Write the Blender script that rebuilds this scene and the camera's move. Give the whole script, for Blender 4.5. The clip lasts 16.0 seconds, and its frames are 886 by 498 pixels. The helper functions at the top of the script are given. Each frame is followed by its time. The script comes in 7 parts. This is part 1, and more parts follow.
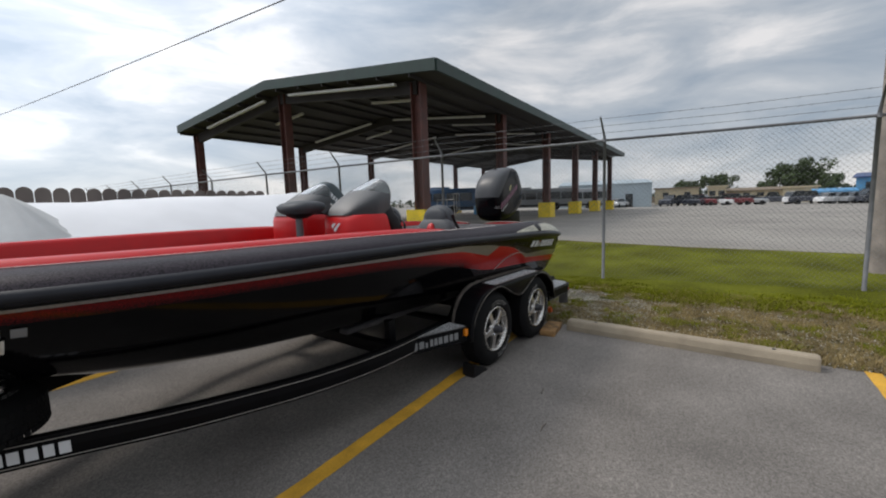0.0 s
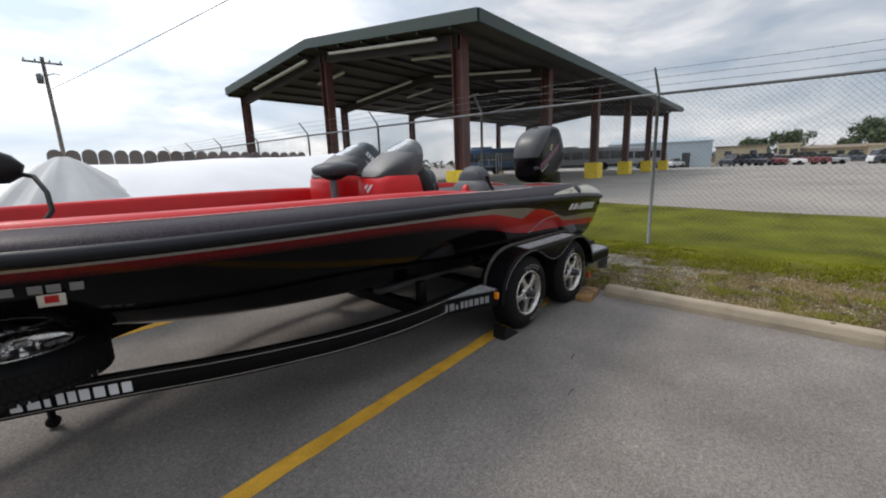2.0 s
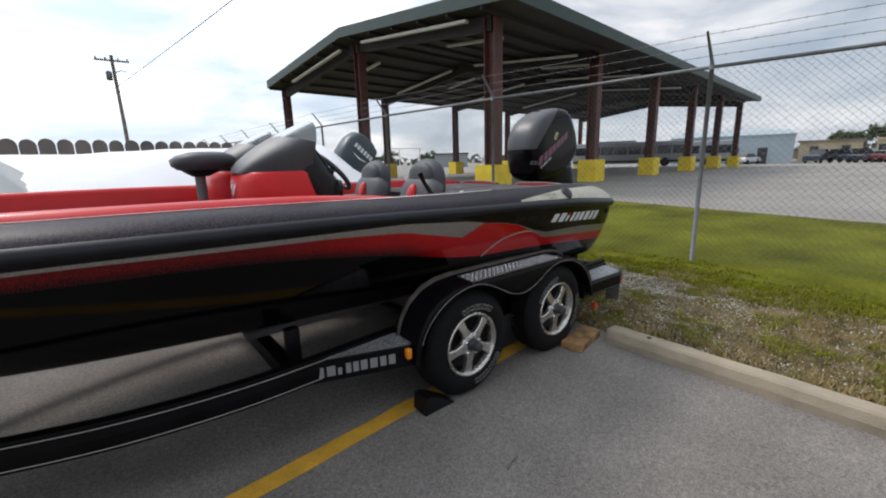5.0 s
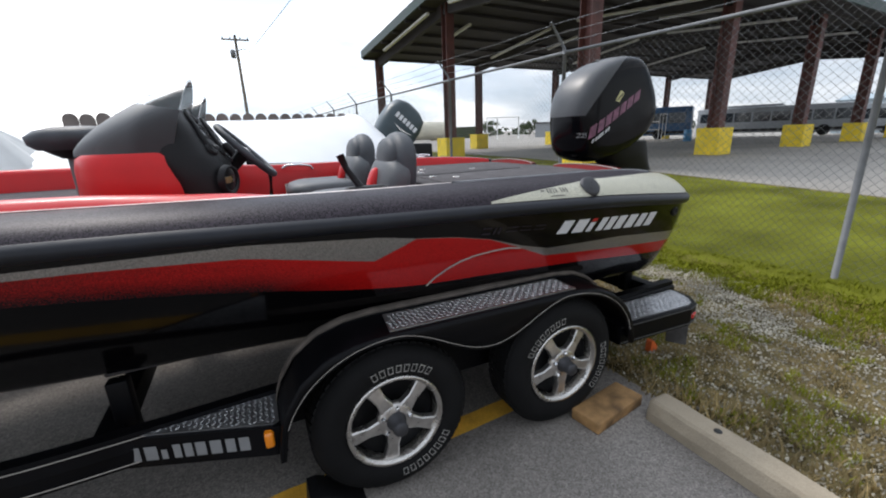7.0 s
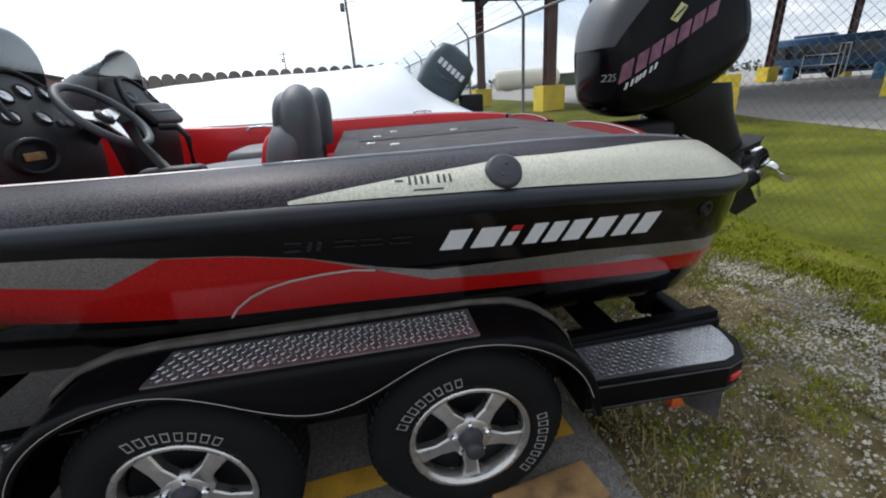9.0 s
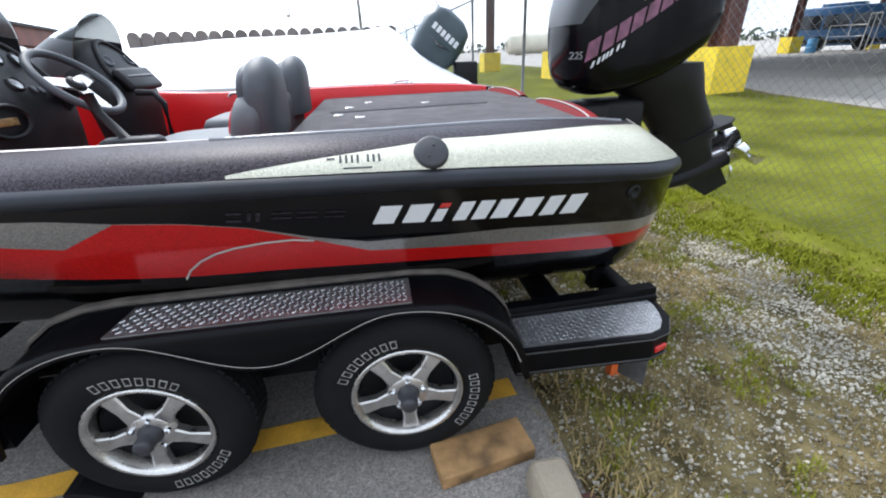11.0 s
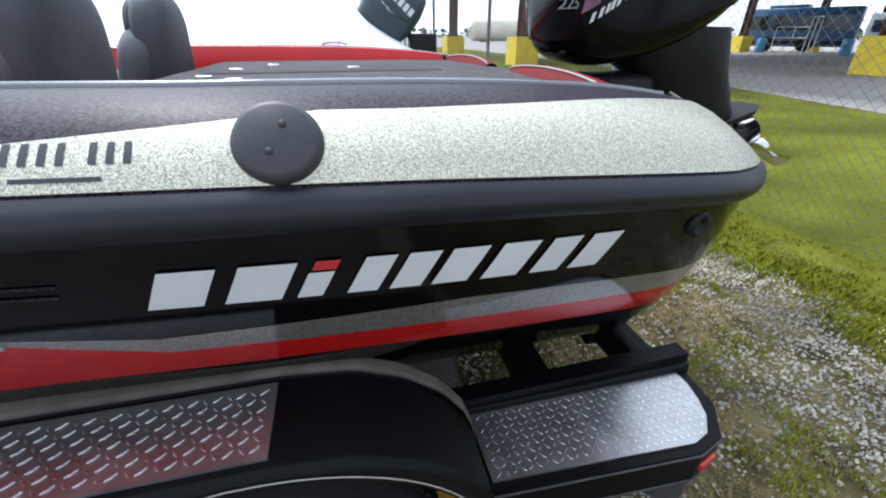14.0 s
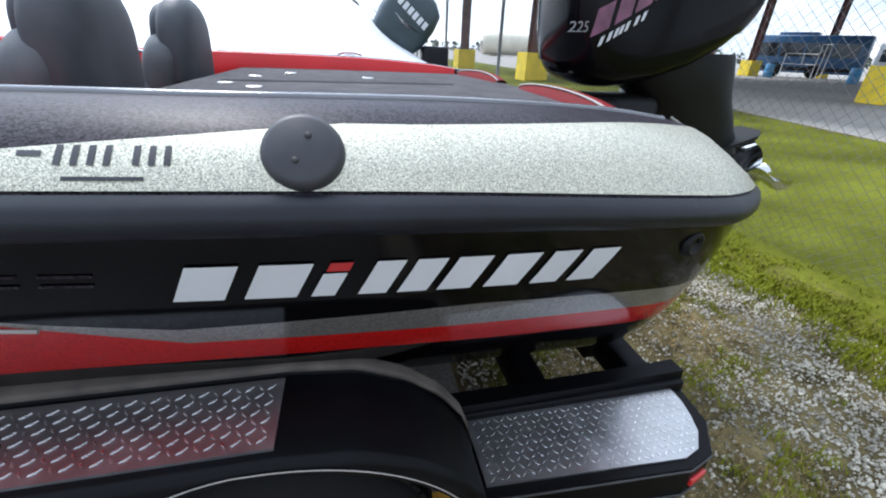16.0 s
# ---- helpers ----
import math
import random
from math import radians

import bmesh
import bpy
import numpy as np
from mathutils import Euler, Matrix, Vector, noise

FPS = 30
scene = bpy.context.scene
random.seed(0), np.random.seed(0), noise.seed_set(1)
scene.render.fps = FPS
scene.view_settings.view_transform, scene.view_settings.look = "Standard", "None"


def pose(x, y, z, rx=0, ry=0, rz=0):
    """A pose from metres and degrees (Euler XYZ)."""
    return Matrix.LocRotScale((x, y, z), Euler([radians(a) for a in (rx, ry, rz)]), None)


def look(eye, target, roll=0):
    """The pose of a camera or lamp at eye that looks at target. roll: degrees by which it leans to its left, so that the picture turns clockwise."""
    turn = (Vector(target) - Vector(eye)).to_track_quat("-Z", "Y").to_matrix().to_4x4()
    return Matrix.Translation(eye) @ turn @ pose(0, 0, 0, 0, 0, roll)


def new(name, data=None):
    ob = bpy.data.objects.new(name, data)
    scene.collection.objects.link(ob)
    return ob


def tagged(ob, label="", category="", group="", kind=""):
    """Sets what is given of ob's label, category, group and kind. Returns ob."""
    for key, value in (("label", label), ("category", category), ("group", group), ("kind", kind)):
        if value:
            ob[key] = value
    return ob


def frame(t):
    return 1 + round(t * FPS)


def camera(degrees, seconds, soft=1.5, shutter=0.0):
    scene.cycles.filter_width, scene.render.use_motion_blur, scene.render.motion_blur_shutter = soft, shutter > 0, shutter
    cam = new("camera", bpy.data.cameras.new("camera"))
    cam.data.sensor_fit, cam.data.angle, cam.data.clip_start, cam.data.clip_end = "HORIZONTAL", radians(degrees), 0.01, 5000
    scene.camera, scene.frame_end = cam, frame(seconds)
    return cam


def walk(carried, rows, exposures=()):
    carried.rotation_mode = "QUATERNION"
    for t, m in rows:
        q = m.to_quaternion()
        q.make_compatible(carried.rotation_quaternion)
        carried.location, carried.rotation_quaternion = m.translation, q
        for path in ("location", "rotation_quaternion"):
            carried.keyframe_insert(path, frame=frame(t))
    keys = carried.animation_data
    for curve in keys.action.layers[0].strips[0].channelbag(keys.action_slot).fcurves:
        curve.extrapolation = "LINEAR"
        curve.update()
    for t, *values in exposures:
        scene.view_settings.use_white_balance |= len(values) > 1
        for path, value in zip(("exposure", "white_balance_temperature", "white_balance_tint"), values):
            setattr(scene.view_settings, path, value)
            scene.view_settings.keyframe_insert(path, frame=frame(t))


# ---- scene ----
EXPO = [(0, 0.05, 6800, 12), (2.5, 0.35, 6800, 13), (6, 0.40, 6600, 12), (7, 0.66, 6550, 12), (8.5, 0.60, 6500, 12), (9.5, 0.62, 6350, 10), (10.8, 1.46, 6250, 11), (11.4, 1.16, 6200, 11), (12, 0.8, 6200, 11), (12.5, 1.02, 6150, 11), (13, 1.2, 6120, 11), (14, 1.2, 6080, 11), (16, 1.16, 5980, 11)]
cam = camera(95.3, 16.0, 2.0)
PATH = [
    (0, (-3.101, -1.775, 1.488), (-1.525, -0.566, 1.257), -1.9),
    (0.5, (-3.086, -1.770, 1.477), (-1.611, -0.447, 1.207), 1.9),
    (1, (-3.092, -1.765, 1.470), (-1.615, -0.450, 1.170), 1.3),
    (1.5, (-3.047, -1.782, 1.480), (-1.642, -0.430, 1.032), -0.8),
    (2, (-3.029, -1.813, 1.489), (-1.611, -0.464, 1.077), -2.1),
    (2.5, (-2.984, -1.801, 1.477), (-1.549, -0.458, 1.106), -2.7),
    (3, (-2.819, -1.664, 1.458), (-1.433, -0.263, 1.115), -1.6),
    (3.2, (-2.727, -1.640, 1.438), (-1.351, -0.229, 1.099), -1.8),
    (5.3, (-1.400, -1.654, 1.452), (-0.248, -0.086, 0.992), -1.9),
    (5.5, (-1.287, -1.654, 1.463), (-0.231, -0.016, 1.012), -1.7),
    (6, (-1.001, -1.646, 1.491), (-0.161, 0.122, 1.078), -4.2),
    (6.5, (-0.667, -1.450, 1.479), (0.043, 0.380, 1.097), -3.3),
    (7, (-0.391, -1.313, 1.445), (0.422, 0.429, 0.892), -2.1),
    (7.5, (-0.065, -1.275, 1.496), (0.534, 0.562, 0.980), -2.7),
    (8, (0.212, -1.089, 1.463), (0.794, 0.770, 1.010), -2.0),
    (8.5, (0.462, -0.950, 1.432), (0.984, 0.905, 0.897), -3.8),
    (8.7, (0.559, -0.945, 1.398), (0.920, 0.912, 0.751), -5.2),
    (10.8, (0.857, -1.074, 1.446), (1.038, 0.707, 0.555), -3.0),
    (11, (0.869, -1.071, 1.444), (1.119, 0.707, 0.562), -2.9),
    (11.5, (0.919, -1.034, 1.454), (1.281, 0.771, 0.673), -3.5),
    (12, (0.970, -0.851, 1.380), (1.296, 0.962, 0.603), -2.5),
    (12.5, (1.033, -0.563, 1.320), (1.497, 1.188, 0.472), 0.1),
    (13, (1.052, -0.453, 1.297), (1.451, 1.274, 0.371), -0.2),
    (13.5, (1.073, -0.419, 1.296), (1.491, 1.294, 0.353), -0.0),
    (14, (1.081, -0.419, 1.294), (1.505, 1.295, 0.354), -0.0),
    (14.5, (1.079, -0.429, 1.298), (1.490, 1.299, 0.379), 0.4),
    (15, (1.069, -0.437, 1.302), (1.453, 1.304, 0.395), 0.8),
    (15.5, (1.053, -0.440, 1.300), (1.464, 1.292, 0.388), 2.1),
    (16, (1.067, -0.451, 1.309), (1.483, 1.287, 0.411), 2.3),
]
walk(cam, [(t, look(eye, target, roll)) for t, eye, target, roll in PATH], EXPO)

# ---- light ----
SUN_AZ, SUN_EL = 112.0, 50.0   # direction to the sun: degrees from +x towards +y, and above the horizon
world = bpy.data.worlds.new("overcast_sky")
scene.world = world
world.use_nodes = True
wn, wl = world.node_tree.nodes, world.node_tree.links
wn.clear()


def wnode(kind, **values):
    n = wn.new(kind)
    for k, v in values.items():
        n.inputs[k].default_value = v
    return n


w_out, w_bg = wn.new("ShaderNodeOutputWorld"), wn.new("ShaderNodeBackground")
w_sky = wn.new("ShaderNodeTexSky")
w_sky.sky_type, w_sky.sun_disc = "NISHITA", False
w_sky.sun_elevation, w_sky.sun_rotation = radians(SUN_EL), radians(90 - SUN_AZ)
w_co, w_map = wn.new("ShaderNodeTexCoord"), wn.new("ShaderNodeMapping")
w_map.inputs["Scale"].default_value = (1.6, 1.6, 6.0)
w_n1 = wnode("ShaderNodeTexNoise", Scale=1.7, Detail=7.0, Roughness=0.55, Distortion=0.4)
w_ramp = wn.new("ShaderNodeValToRGB")
w_ramp.color_ramp.elements[0].position, w_ramp.color_ramp.elements[0].color = 0.33, (0.40, 0.49, 0.60, 1)
w_ramp.color_ramp.elements[1].position, w_ramp.color_ramp.elements[1].color = 0.66, (1.0, 1.02, 1.05, 1)
w_mid = w_ramp.color_ramp.elements.new(0.5)
w_mid.color = (0.60, 0.67, 0.75, 1)
w_mix = wn.new("ShaderNodeMix")
w_mix.data_type, w_mix.blend_type = "RGBA", "MIX"
w_scale = wn.new("ShaderNodeVectorMath")
w_scale.operation = "SCALE"
w_scale.inputs["Scale"].default_value = 0.10
w_mix.inputs["Factor"].default_value = 0.88
wl.new(w_co.outputs["Generated"], w_map.inputs["Vector"])
wl.new(w_map.outputs["Vector"], w_n1.inputs["Vector"])
wl.new(w_n1.outputs["Fac"], w_ramp.inputs["Fac"])
wl.new(w_sky.outputs["Color"], w_scale.inputs[0])
wl.new(w_scale.outputs["Vector"], w_mix.inputs["A"])
wl.new(w_ramp.outputs["Color"], w_mix.inputs["B"])
# the cloud is brighter towards the hidden sun
w_dot, w_glow, w_lit = wn.new("ShaderNodeVectorMath"), wn.new("ShaderNodeMapRange"), wn.new("ShaderNodeVectorMath")
w_dot.operation, w_lit.operation = "DOT_PRODUCT", "SCALE"
w_dot.inputs[1].default_value = (math.cos(radians(SUN_AZ)) * math.cos(radians(SUN_EL)), math.sin(radians(SUN_AZ)) * math.cos(radians(SUN_EL)), math.sin(radians(SUN_EL)))
w_glow.inputs["From Min"].default_value, w_glow.inputs["From Max"].default_value = 0.35, 1.0
w_glow.inputs["To Min"].default_value, w_glow.inputs["To Max"].default_value = 0.95, 2.3
wl.new(w_co.outputs["Generated"], w_dot.inputs[0])
wl.new(w_dot.outputs["Value"], w_glow.inputs["Value"])
wl.new(w_mix.outputs["Result"], w_lit.inputs[0])
wl.new(w_glow.outputs["Result"], w_lit.inputs["Scale"])
wl.new(w_lit.outputs["Vector"], w_bg.inputs["Color"])
w_bg.inputs["Strength"].default_value = 0.85
wl.new(w_bg.outputs["Background"], w_out.inputs["Surface"])

sun = new("sun", bpy.data.lights.new("sun", "SUN"))
sun.data.energy, sun.data.angle, sun.data.color = 1.2, radians(14), (1.0, 0.96, 0.9)
sa, se = radians(SUN_AZ), radians(SUN_EL)
sun.matrix_world = look((0, 0, 0), (-math.cos(sa) * math.cos(se), -math.sin(sa) * math.cos(se), -math.sin(se)))


# ---- materials ----
def mat(name, color, rough=0.6, metal=0.0, var=0.15, scale=8.0, bump=0.0, bump_scale=60.0, coat=0.0, fine=0.0, fine_scale=300.0,
        tint=None, island=0.0, per_object=0.0, trans=0.0, spec=0.5, rough_var=0.1, specks=0.0):
    """A node material: two scales of noise on the colour, a bump, an optional clear coat and per-piece variation."""
    m = bpy.data.materials.new(name)
    m.use_nodes = True
    n, l = m.node_tree.nodes, m.node_tree.links
    b = n["Principled BSDF"]
    b.inputs["Roughness"].default_value, b.inputs["Metallic"].default_value = rough, metal
    b.inputs["Coat Weight"].default_value, b.inputs["Coat Roughness"].default_value = coat, 0.06
    b.inputs["Transmission Weight"].default_value = trans
    b.inputs["Specular IOR Level"].default_value = spec
    co = n.new("ShaderNodeTexCoord")
    n1 = n.new("ShaderNodeTexNoise")
    n1.inputs["Scale"].default_value, n1.inputs["Detail"].default_value = scale, 5.0
    l.new(co.outputs["Object"], n1.inputs["Vector"])
    n2 = n.new("ShaderNodeTexNoise")
    n2.inputs["Scale"].default_value, n2.inputs["Detail"].default_value = fine_scale, 2.0
    l.new(co.outputs["Object"], n2.inputs["Vector"])
    dark = tuple(max(0.0, c * (1 - var * 1.6)) for c in color)
    light = tint if tint else tuple(min(1.0, c * (1 + var)) for c in color)
    r = n.new("ShaderNodeValToRGB")
    r.color_ramp.elements[0].position, r.color_ramp.elements[0].color = 0.3, (*dark, 1)
    r.color_ramp.elements[1].position, r.color_ramp.elements[1].color = 0.7, (*light, 1)
    l.new(n1.outputs["Fac"], r.inputs["Fac"])
    out = r.outputs["Color"]

    def scaled(value_socket, lo, hi, col):
        mr = n.new("ShaderNodeMapRange")
        mr.inputs["From Min"].default_value, mr.inputs["From Max"].default_value = 0.0, 1.0
        mr.inputs["To Min"].default_value, mr.inputs["To Max"].default_value = lo, hi
        l.new(value_socket, mr.inputs["Value"])
        vm = n.new("ShaderNodeVectorMath")
        vm.operation = "SCALE"
        l.new(col, vm.inputs[0])
        l.new(mr.outputs["Result"], vm.inputs["Scale"])
        return vm.outputs["Vector"]
    if fine:
        out = scaled(n2.outputs["Fac"], 1 - 2 * fine, 1 + 2 * fine, out)
    if specks:
        vo, sp_ = n.new("ShaderNodeTexVoronoi"), n.new("ShaderNodeSeparateColor")
        vo.inputs["Scale"].default_value = specks
        l.new(co.outputs["Object"], vo.inputs["Vector"])
        l.new(vo.outputs["Color"], sp_.inputs["Color"])
        out = scaled(sp_.outputs["Red"], 0.68, 1.32, out)
    if island:
        g = n.new("ShaderNodeNewGeometry")
        out = scaled(g.outputs["Random Per Island"], 1 - island, 1 + island, out)
    if per_object:
        o = n.new("ShaderNodeObjectInfo")
        out = scaled(o.outputs["Random"], 1 - per_object, 1 + per_object, out)
    l.new(out, b.inputs["Base Color"])
    if rough_var:
        mr = n.new("ShaderNodeMapRange")
        mr.inputs["To Min"].default_value, mr.inputs["To Max"].default_value = max(0.02, rough - rough_var), min(1, rough + rough_var)
        l.new(n1.outputs["Fac"], mr.inputs["Value"])
        l.new(mr.outputs["Result"], b.inputs["Roughness"])
    if bump:
        n3 = n.new("ShaderNodeTexNoise")
        n3.inputs["Scale"].default_value, n3.inputs["Detail"].default_value = bump_scale, 4.0
        l.new(co.outputs["Object"], n3.inputs["Vector"])
        bp = n.new("ShaderNodeBump")
        bp.inputs["Strength"].default_value, bp.inputs["Distance"].default_value = bump, 0.01
        l.new(n3.outputs["Fac"], bp.inputs["Height"])
        l.new(bp.outputs["Normal"], b.inputs["Normal"])
    return m


def flake(name, color, rough=0.3, metal=0.75, contrast=0.5, size=420.0, coat=1.0, spec=0.3):
    """Metal-flake gelcoat: cells of slightly different brightness under a clear coat."""
    m = bpy.data.materials.new(name)
    m.use_nodes = True
    n, l = m.node_tree.nodes, m.node_tree.links
    b = n["Principled BSDF"]
    b.inputs["Metallic"].default_value, b.inputs["Roughness"].default_value = metal, rough
    b.inputs["Specular IOR Level"].default_value = spec
    b.inputs["Coat Weight"].default_value, b.inputs["Coat Roughness"].default_value = coat, 0.05
    co, v = n.new("ShaderNodeTexCoord"), n.new("ShaderNodeTexVoronoi")
    v.inputs["Scale"].default_value = size
    l.new(co.outputs["Object"], v.inputs["Vector"])
    sep = n.new("ShaderNodeSeparateColor")
    l.new(v.outputs["Color"], sep.inputs["Color"])
    mr = n.new("ShaderNodeMapRange")
    mr.inputs["To Min"].default_value, mr.inputs["To Max"].default_value = 1 - contrast, 1 + contrast
    l.new(sep.outputs["Red"], mr.inputs["Value"])
    vm = n.new("ShaderNodeVectorMath")
    vm.operation = "SCALE"
    vm.inputs[0].default_value = color
    l.new(mr.outputs["Result"], vm.inputs["Scale"])
    l.new(vm.outputs["Vector"], b.inputs["Base Color"])
    return m


M_ASPHALT = mat("asphalt", (0.215, 0.196, 0.178), 0.85, var=0.16, scale=1.3, bump=0.25, bump_scale=200, fine=0.16, fine_scale=40, spec=0.15, specks=170.0)
M_LOT = mat("worn_concrete_lot", (0.298, 0.277, 0.248), 0.9, var=0.14, scale=0.25, bump=0.2, bump_scale=20, fine=0.12, fine_scale=30)
M_GRASS_SOIL = mat("turf_soil", (0.128, 0.136, 0.017), 0.95, spec=0.04, var=0.30, scale=0.9, bump=0.6, bump_scale=50, fine=0.26, fine_scale=28)
M_BLADE = mat("grass_blade", (0.185, 0.20, 0.012), 0.8, var=0.2, scale=0.6, island=0.14, spec=0.08)
M_DRY = mat("dry_grass", (0.28, 0.205, 0.085), 0.8, var=0.25, scale=2.0, island=0.3)
M_DIRT = mat("gravel_dirt", (0.152, 0.121, 0.058), 0.95, spec=0.05, var=0.45, scale=5.0, bump=0.7, bump_scale=60, fine=0.25, fine_scale=110)
M_PEBBLE = mat("pale_gravel", (0.44, 0.405, 0.335), 0.9, spec=0.15, var=0.25, scale=3.0, island=0.4)
M_CONC = mat("concrete", (0.36, 0.30, 0.22), 0.9, var=0.14, scale=4.0, bump=0.35, bump_scale=90, fine=0.1, fine_scale=160)
M_YLINE = mat("yellow_road_paint", (0.72, 0.385, 0.038), 0.7, var=0.15, scale=6.0, bump=0.35, bump_scale=150, fine=0.16, fine_scale=150)
M_YBLOCK = mat("yellow_painted_concrete", (0.86, 0.62, 0.03), 0.6, var=0.1, scale=3.0, fine=0.05, bump=0.1)
M_WOOD = mat("sawn_timber", (0.31, 0.175, 0.07), 0.8, var=0.4, scale=9.0, bump=0.3, bump_scale=70, fine=0.1)
M_BLACKGEL = flake("black_flake_gelcoat", (0.0022, 0.002, 0.0025), 0.09, 0.0, 0.7, coat=0.0, spec=0.22)
M_CHARCOAL = flake("charcoal_flake_gelcoat", (0.027, 0.022, 0.028), 0.45, 0.10, 1.0, 360.0, coat=0.0, spec=0.12)
M_SILVERGEL = flake("silver_flake_gelcoat", (0.52, 0.50, 0.40), 0.38, 0.5, 0.55, 800.0, coat=0.12)
M_GREYGEL = flake("grey_flake_gelcoat", (0.25, 0.238, 0.222), 0.34, 0.6, 0.35)
M_REDGEL = flake("red_flake_gelcoat", (0.43, 0.009, 0.008), 0.15, 0.1, 0.3, coat=0.0)
def fade_to_black(m):
    """Fades the red flake to black downwards: sprayed paint, plus the dark ground's reflection painted in."""
    n, l = m.node_tree.nodes, m.node_tree.links
    b = n["Principled BSDF"]
    at = n.new("ShaderNodeAttribute")
    at.attribute_name = "fade"
    co, ns = n.new("ShaderNodeTexCoord"), n.new("ShaderNodeTexNoise")
    ns.inputs["Scale"].default_value, ns.inputs["Detail"].default_value = 260.0, 2.0
    l.new(co.outputs["Object"], ns.inputs["Vector"])
    ad = n.new("ShaderNodeMath")
    ad.operation = "ADD"
    l.new(at.outputs["Fac"], ad.inputs[0])
    l.new(ns.outputs["Fac"], ad.inputs[1])
    mr = n.new("ShaderNodeMapRange")
    mr.inputs["From Min"].default_value, mr.inputs["From Max"].default_value = 0.70, 1.5
    l.new(ad.outputs["Value"], mr.inputs["Value"])
    mx = n.new("ShaderNodeMix")
    mx.data_type = "RGBA"
    l.new(mr.outputs["Result"], mx.inputs["Factor"])
    l.new(b.inputs["Base Color"].links[0].from_socket, mx.inputs["A"])
    mx.inputs["B"].default_value = (0.006, 0.003, 0.004, 1)
    l.new(mx.outputs["Result"], b.inputs["Base Color"])


fade_to_black(M_REDGEL)
M_RED = mat("red_gloss_gelcoat", (0.56, 0.010, 0.012), 0.38, var=0.06, scale=5, coat=0.1, spec=0.35)
M_RUBRAIL = mat("black_rubber_rail", (0.009, 0.0105, 0.016), 0.40, var=0.2, scale=12, bump=0.05, spec=0.35)
M_PINK = mat("white_pin_stripe", (0.75, 0.66, 0.62), 0.4, var=0.05)
# paler than the charcoal cap, so the sky's sheen is in its colour
M_BEAD = mat("grey_edge_sheen", (0.20, 0.20, 0.21), 0.22, 0.6, var=0.1, scale=8)
M_CARPET = mat("grey_marine_carpet", (0.135, 0.128, 0.132), 1.0, var=0.12, scale=10, bump=0.8, bump_scale=420, fine=0.25, fine_scale=500, spec=0.1)
M_VINYL = mat("charcoal_vinyl", (0.048, 0.054, 0.062), 0.55, var=0.15, scale=12, bump=0.12, bump_scale=180)
M_VINYL_L = mat("grey_vinyl", (0.082, 0.088, 0.095), 0.55, var=0.12, scale=12, bump=0.12, bump_scale=180)
M_BLACKPL = mat("black_plastic", (0.007, 0.007, 0.008), 0.5, var=0.2, scale=9, bump=0.08, bump_scale=120, spec=0.25)
M_SMOKE = mat("smoked_acrylic", (0.030, 0.032, 0.035), 0.58, var=0.1, trans=0.12, rough_var=0.05, spec=0.35)
M_GLAZE = mat("tinted_acrylic", (0.24, 0.255, 0.26), 0.25, var=0.05, trans=0.80, rough_var=0.03, spec=0.15)
M_GLAZE.node_tree.nodes["Principled BSDF"].inputs["IOR"].default_value = 1.06
M_DIAL = mat("pale_gauge_face", (0.52, 0.53, 0.54), 0.35, 0.4, var=0.15, scale=60)
M_CHROME = mat("polished_metal", (0.75, 0.75, 0.76), 0.15, 1.0, var=0.05)
M_TRIM = mat("dusty_rubber_trim", (0.105, 0.088, 0.075), 0.8, var=0.25, scale=15)
M_LIP = mat("dull_red_gelcoat", (0.19, 0.012, 0.013), 0.65, spec=0.12, var=0.1, scale=8)
M_HUBGREY = mat("dark_hub_casting", (0.05, 0.05, 0.055), 0.5, 0.4, var=0.15, scale=20)
M_ALLOY = mat("machined_alloy", (0.62, 0.60, 0.57), 0.26, 1.0, var=0.1, scale=20, fine=0.05)
M_SPOKE = mat("brushed_alloy", (0.62, 0.60, 0.58), 0.30, 0.95, var=0.12, scale=25, fine=0.06)
M_GALV = mat("galvanised_steel", (0.17, 0.174, 0.18), 0.6, 0.3, var=0.15, scale=9)
M_TREAD = mat("diamond_plate", (0.46, 0.46, 0.47), 0.36, 0.9, var=0.12, scale=14, fine=0.06)
# lozenge tops: worn smoother, and coloured lighter to paint in their glints
M_TREADHI = mat("worn_plate_glint", (0.78, 0.78, 0.79), 0.28, 0.95, var=0.06, scale=30)
M_WIRE = mat("zinc_wire", (0.20, 0.205, 0.21), 0.55, 0.3, var=0.1, scale=9)
M_FRAME = mat("black_powder_coat", (0.003, 0.003, 0.004), 0.42, var=0.2, scale=7, spec=0.14)
M_FRAMEEDGE = mat("rubbed_black_edge", (0.05, 0.048, 0.048), 0.4, var=0.3, scale=20)
M_FLAP = mat("grey_rubber_flap", (0.075, 0.07, 0.068), 0.8, var=0.25, scale=20)
M_TYRE = mat("tyre_rubber", (0.006, 0.006, 0.0065), 0.75, var=0.25, scale=10, bump=0.15, bump_scale=60, spec=0.2)
M_TYREMARK = mat("dusty_white_rubber", (0.34, 0.33, 0.315), 0.8, var=0.2, scale=30)
M_WHITE = mat("white_vinyl_lettering", (0.66, 0.67, 0.69), 0.4, var=0.04)
M_MARKGREY = mat("grey_vinyl_lettering", (0.22, 0.225, 0.23), 0.45, var=0.08)
M_LINE = mat("thin_silver_line", (0.36, 0.33, 0.30), 0.5, var=0.05)
M_MAGENTA = mat("faded_pink_decal", (0.20, 0.075, 0.13), 0.35, var=0.3, scale=18)
M_GOLD = mat("gold_decal", (0.62, 0.58, 0.28), 0.35, var=0.2)
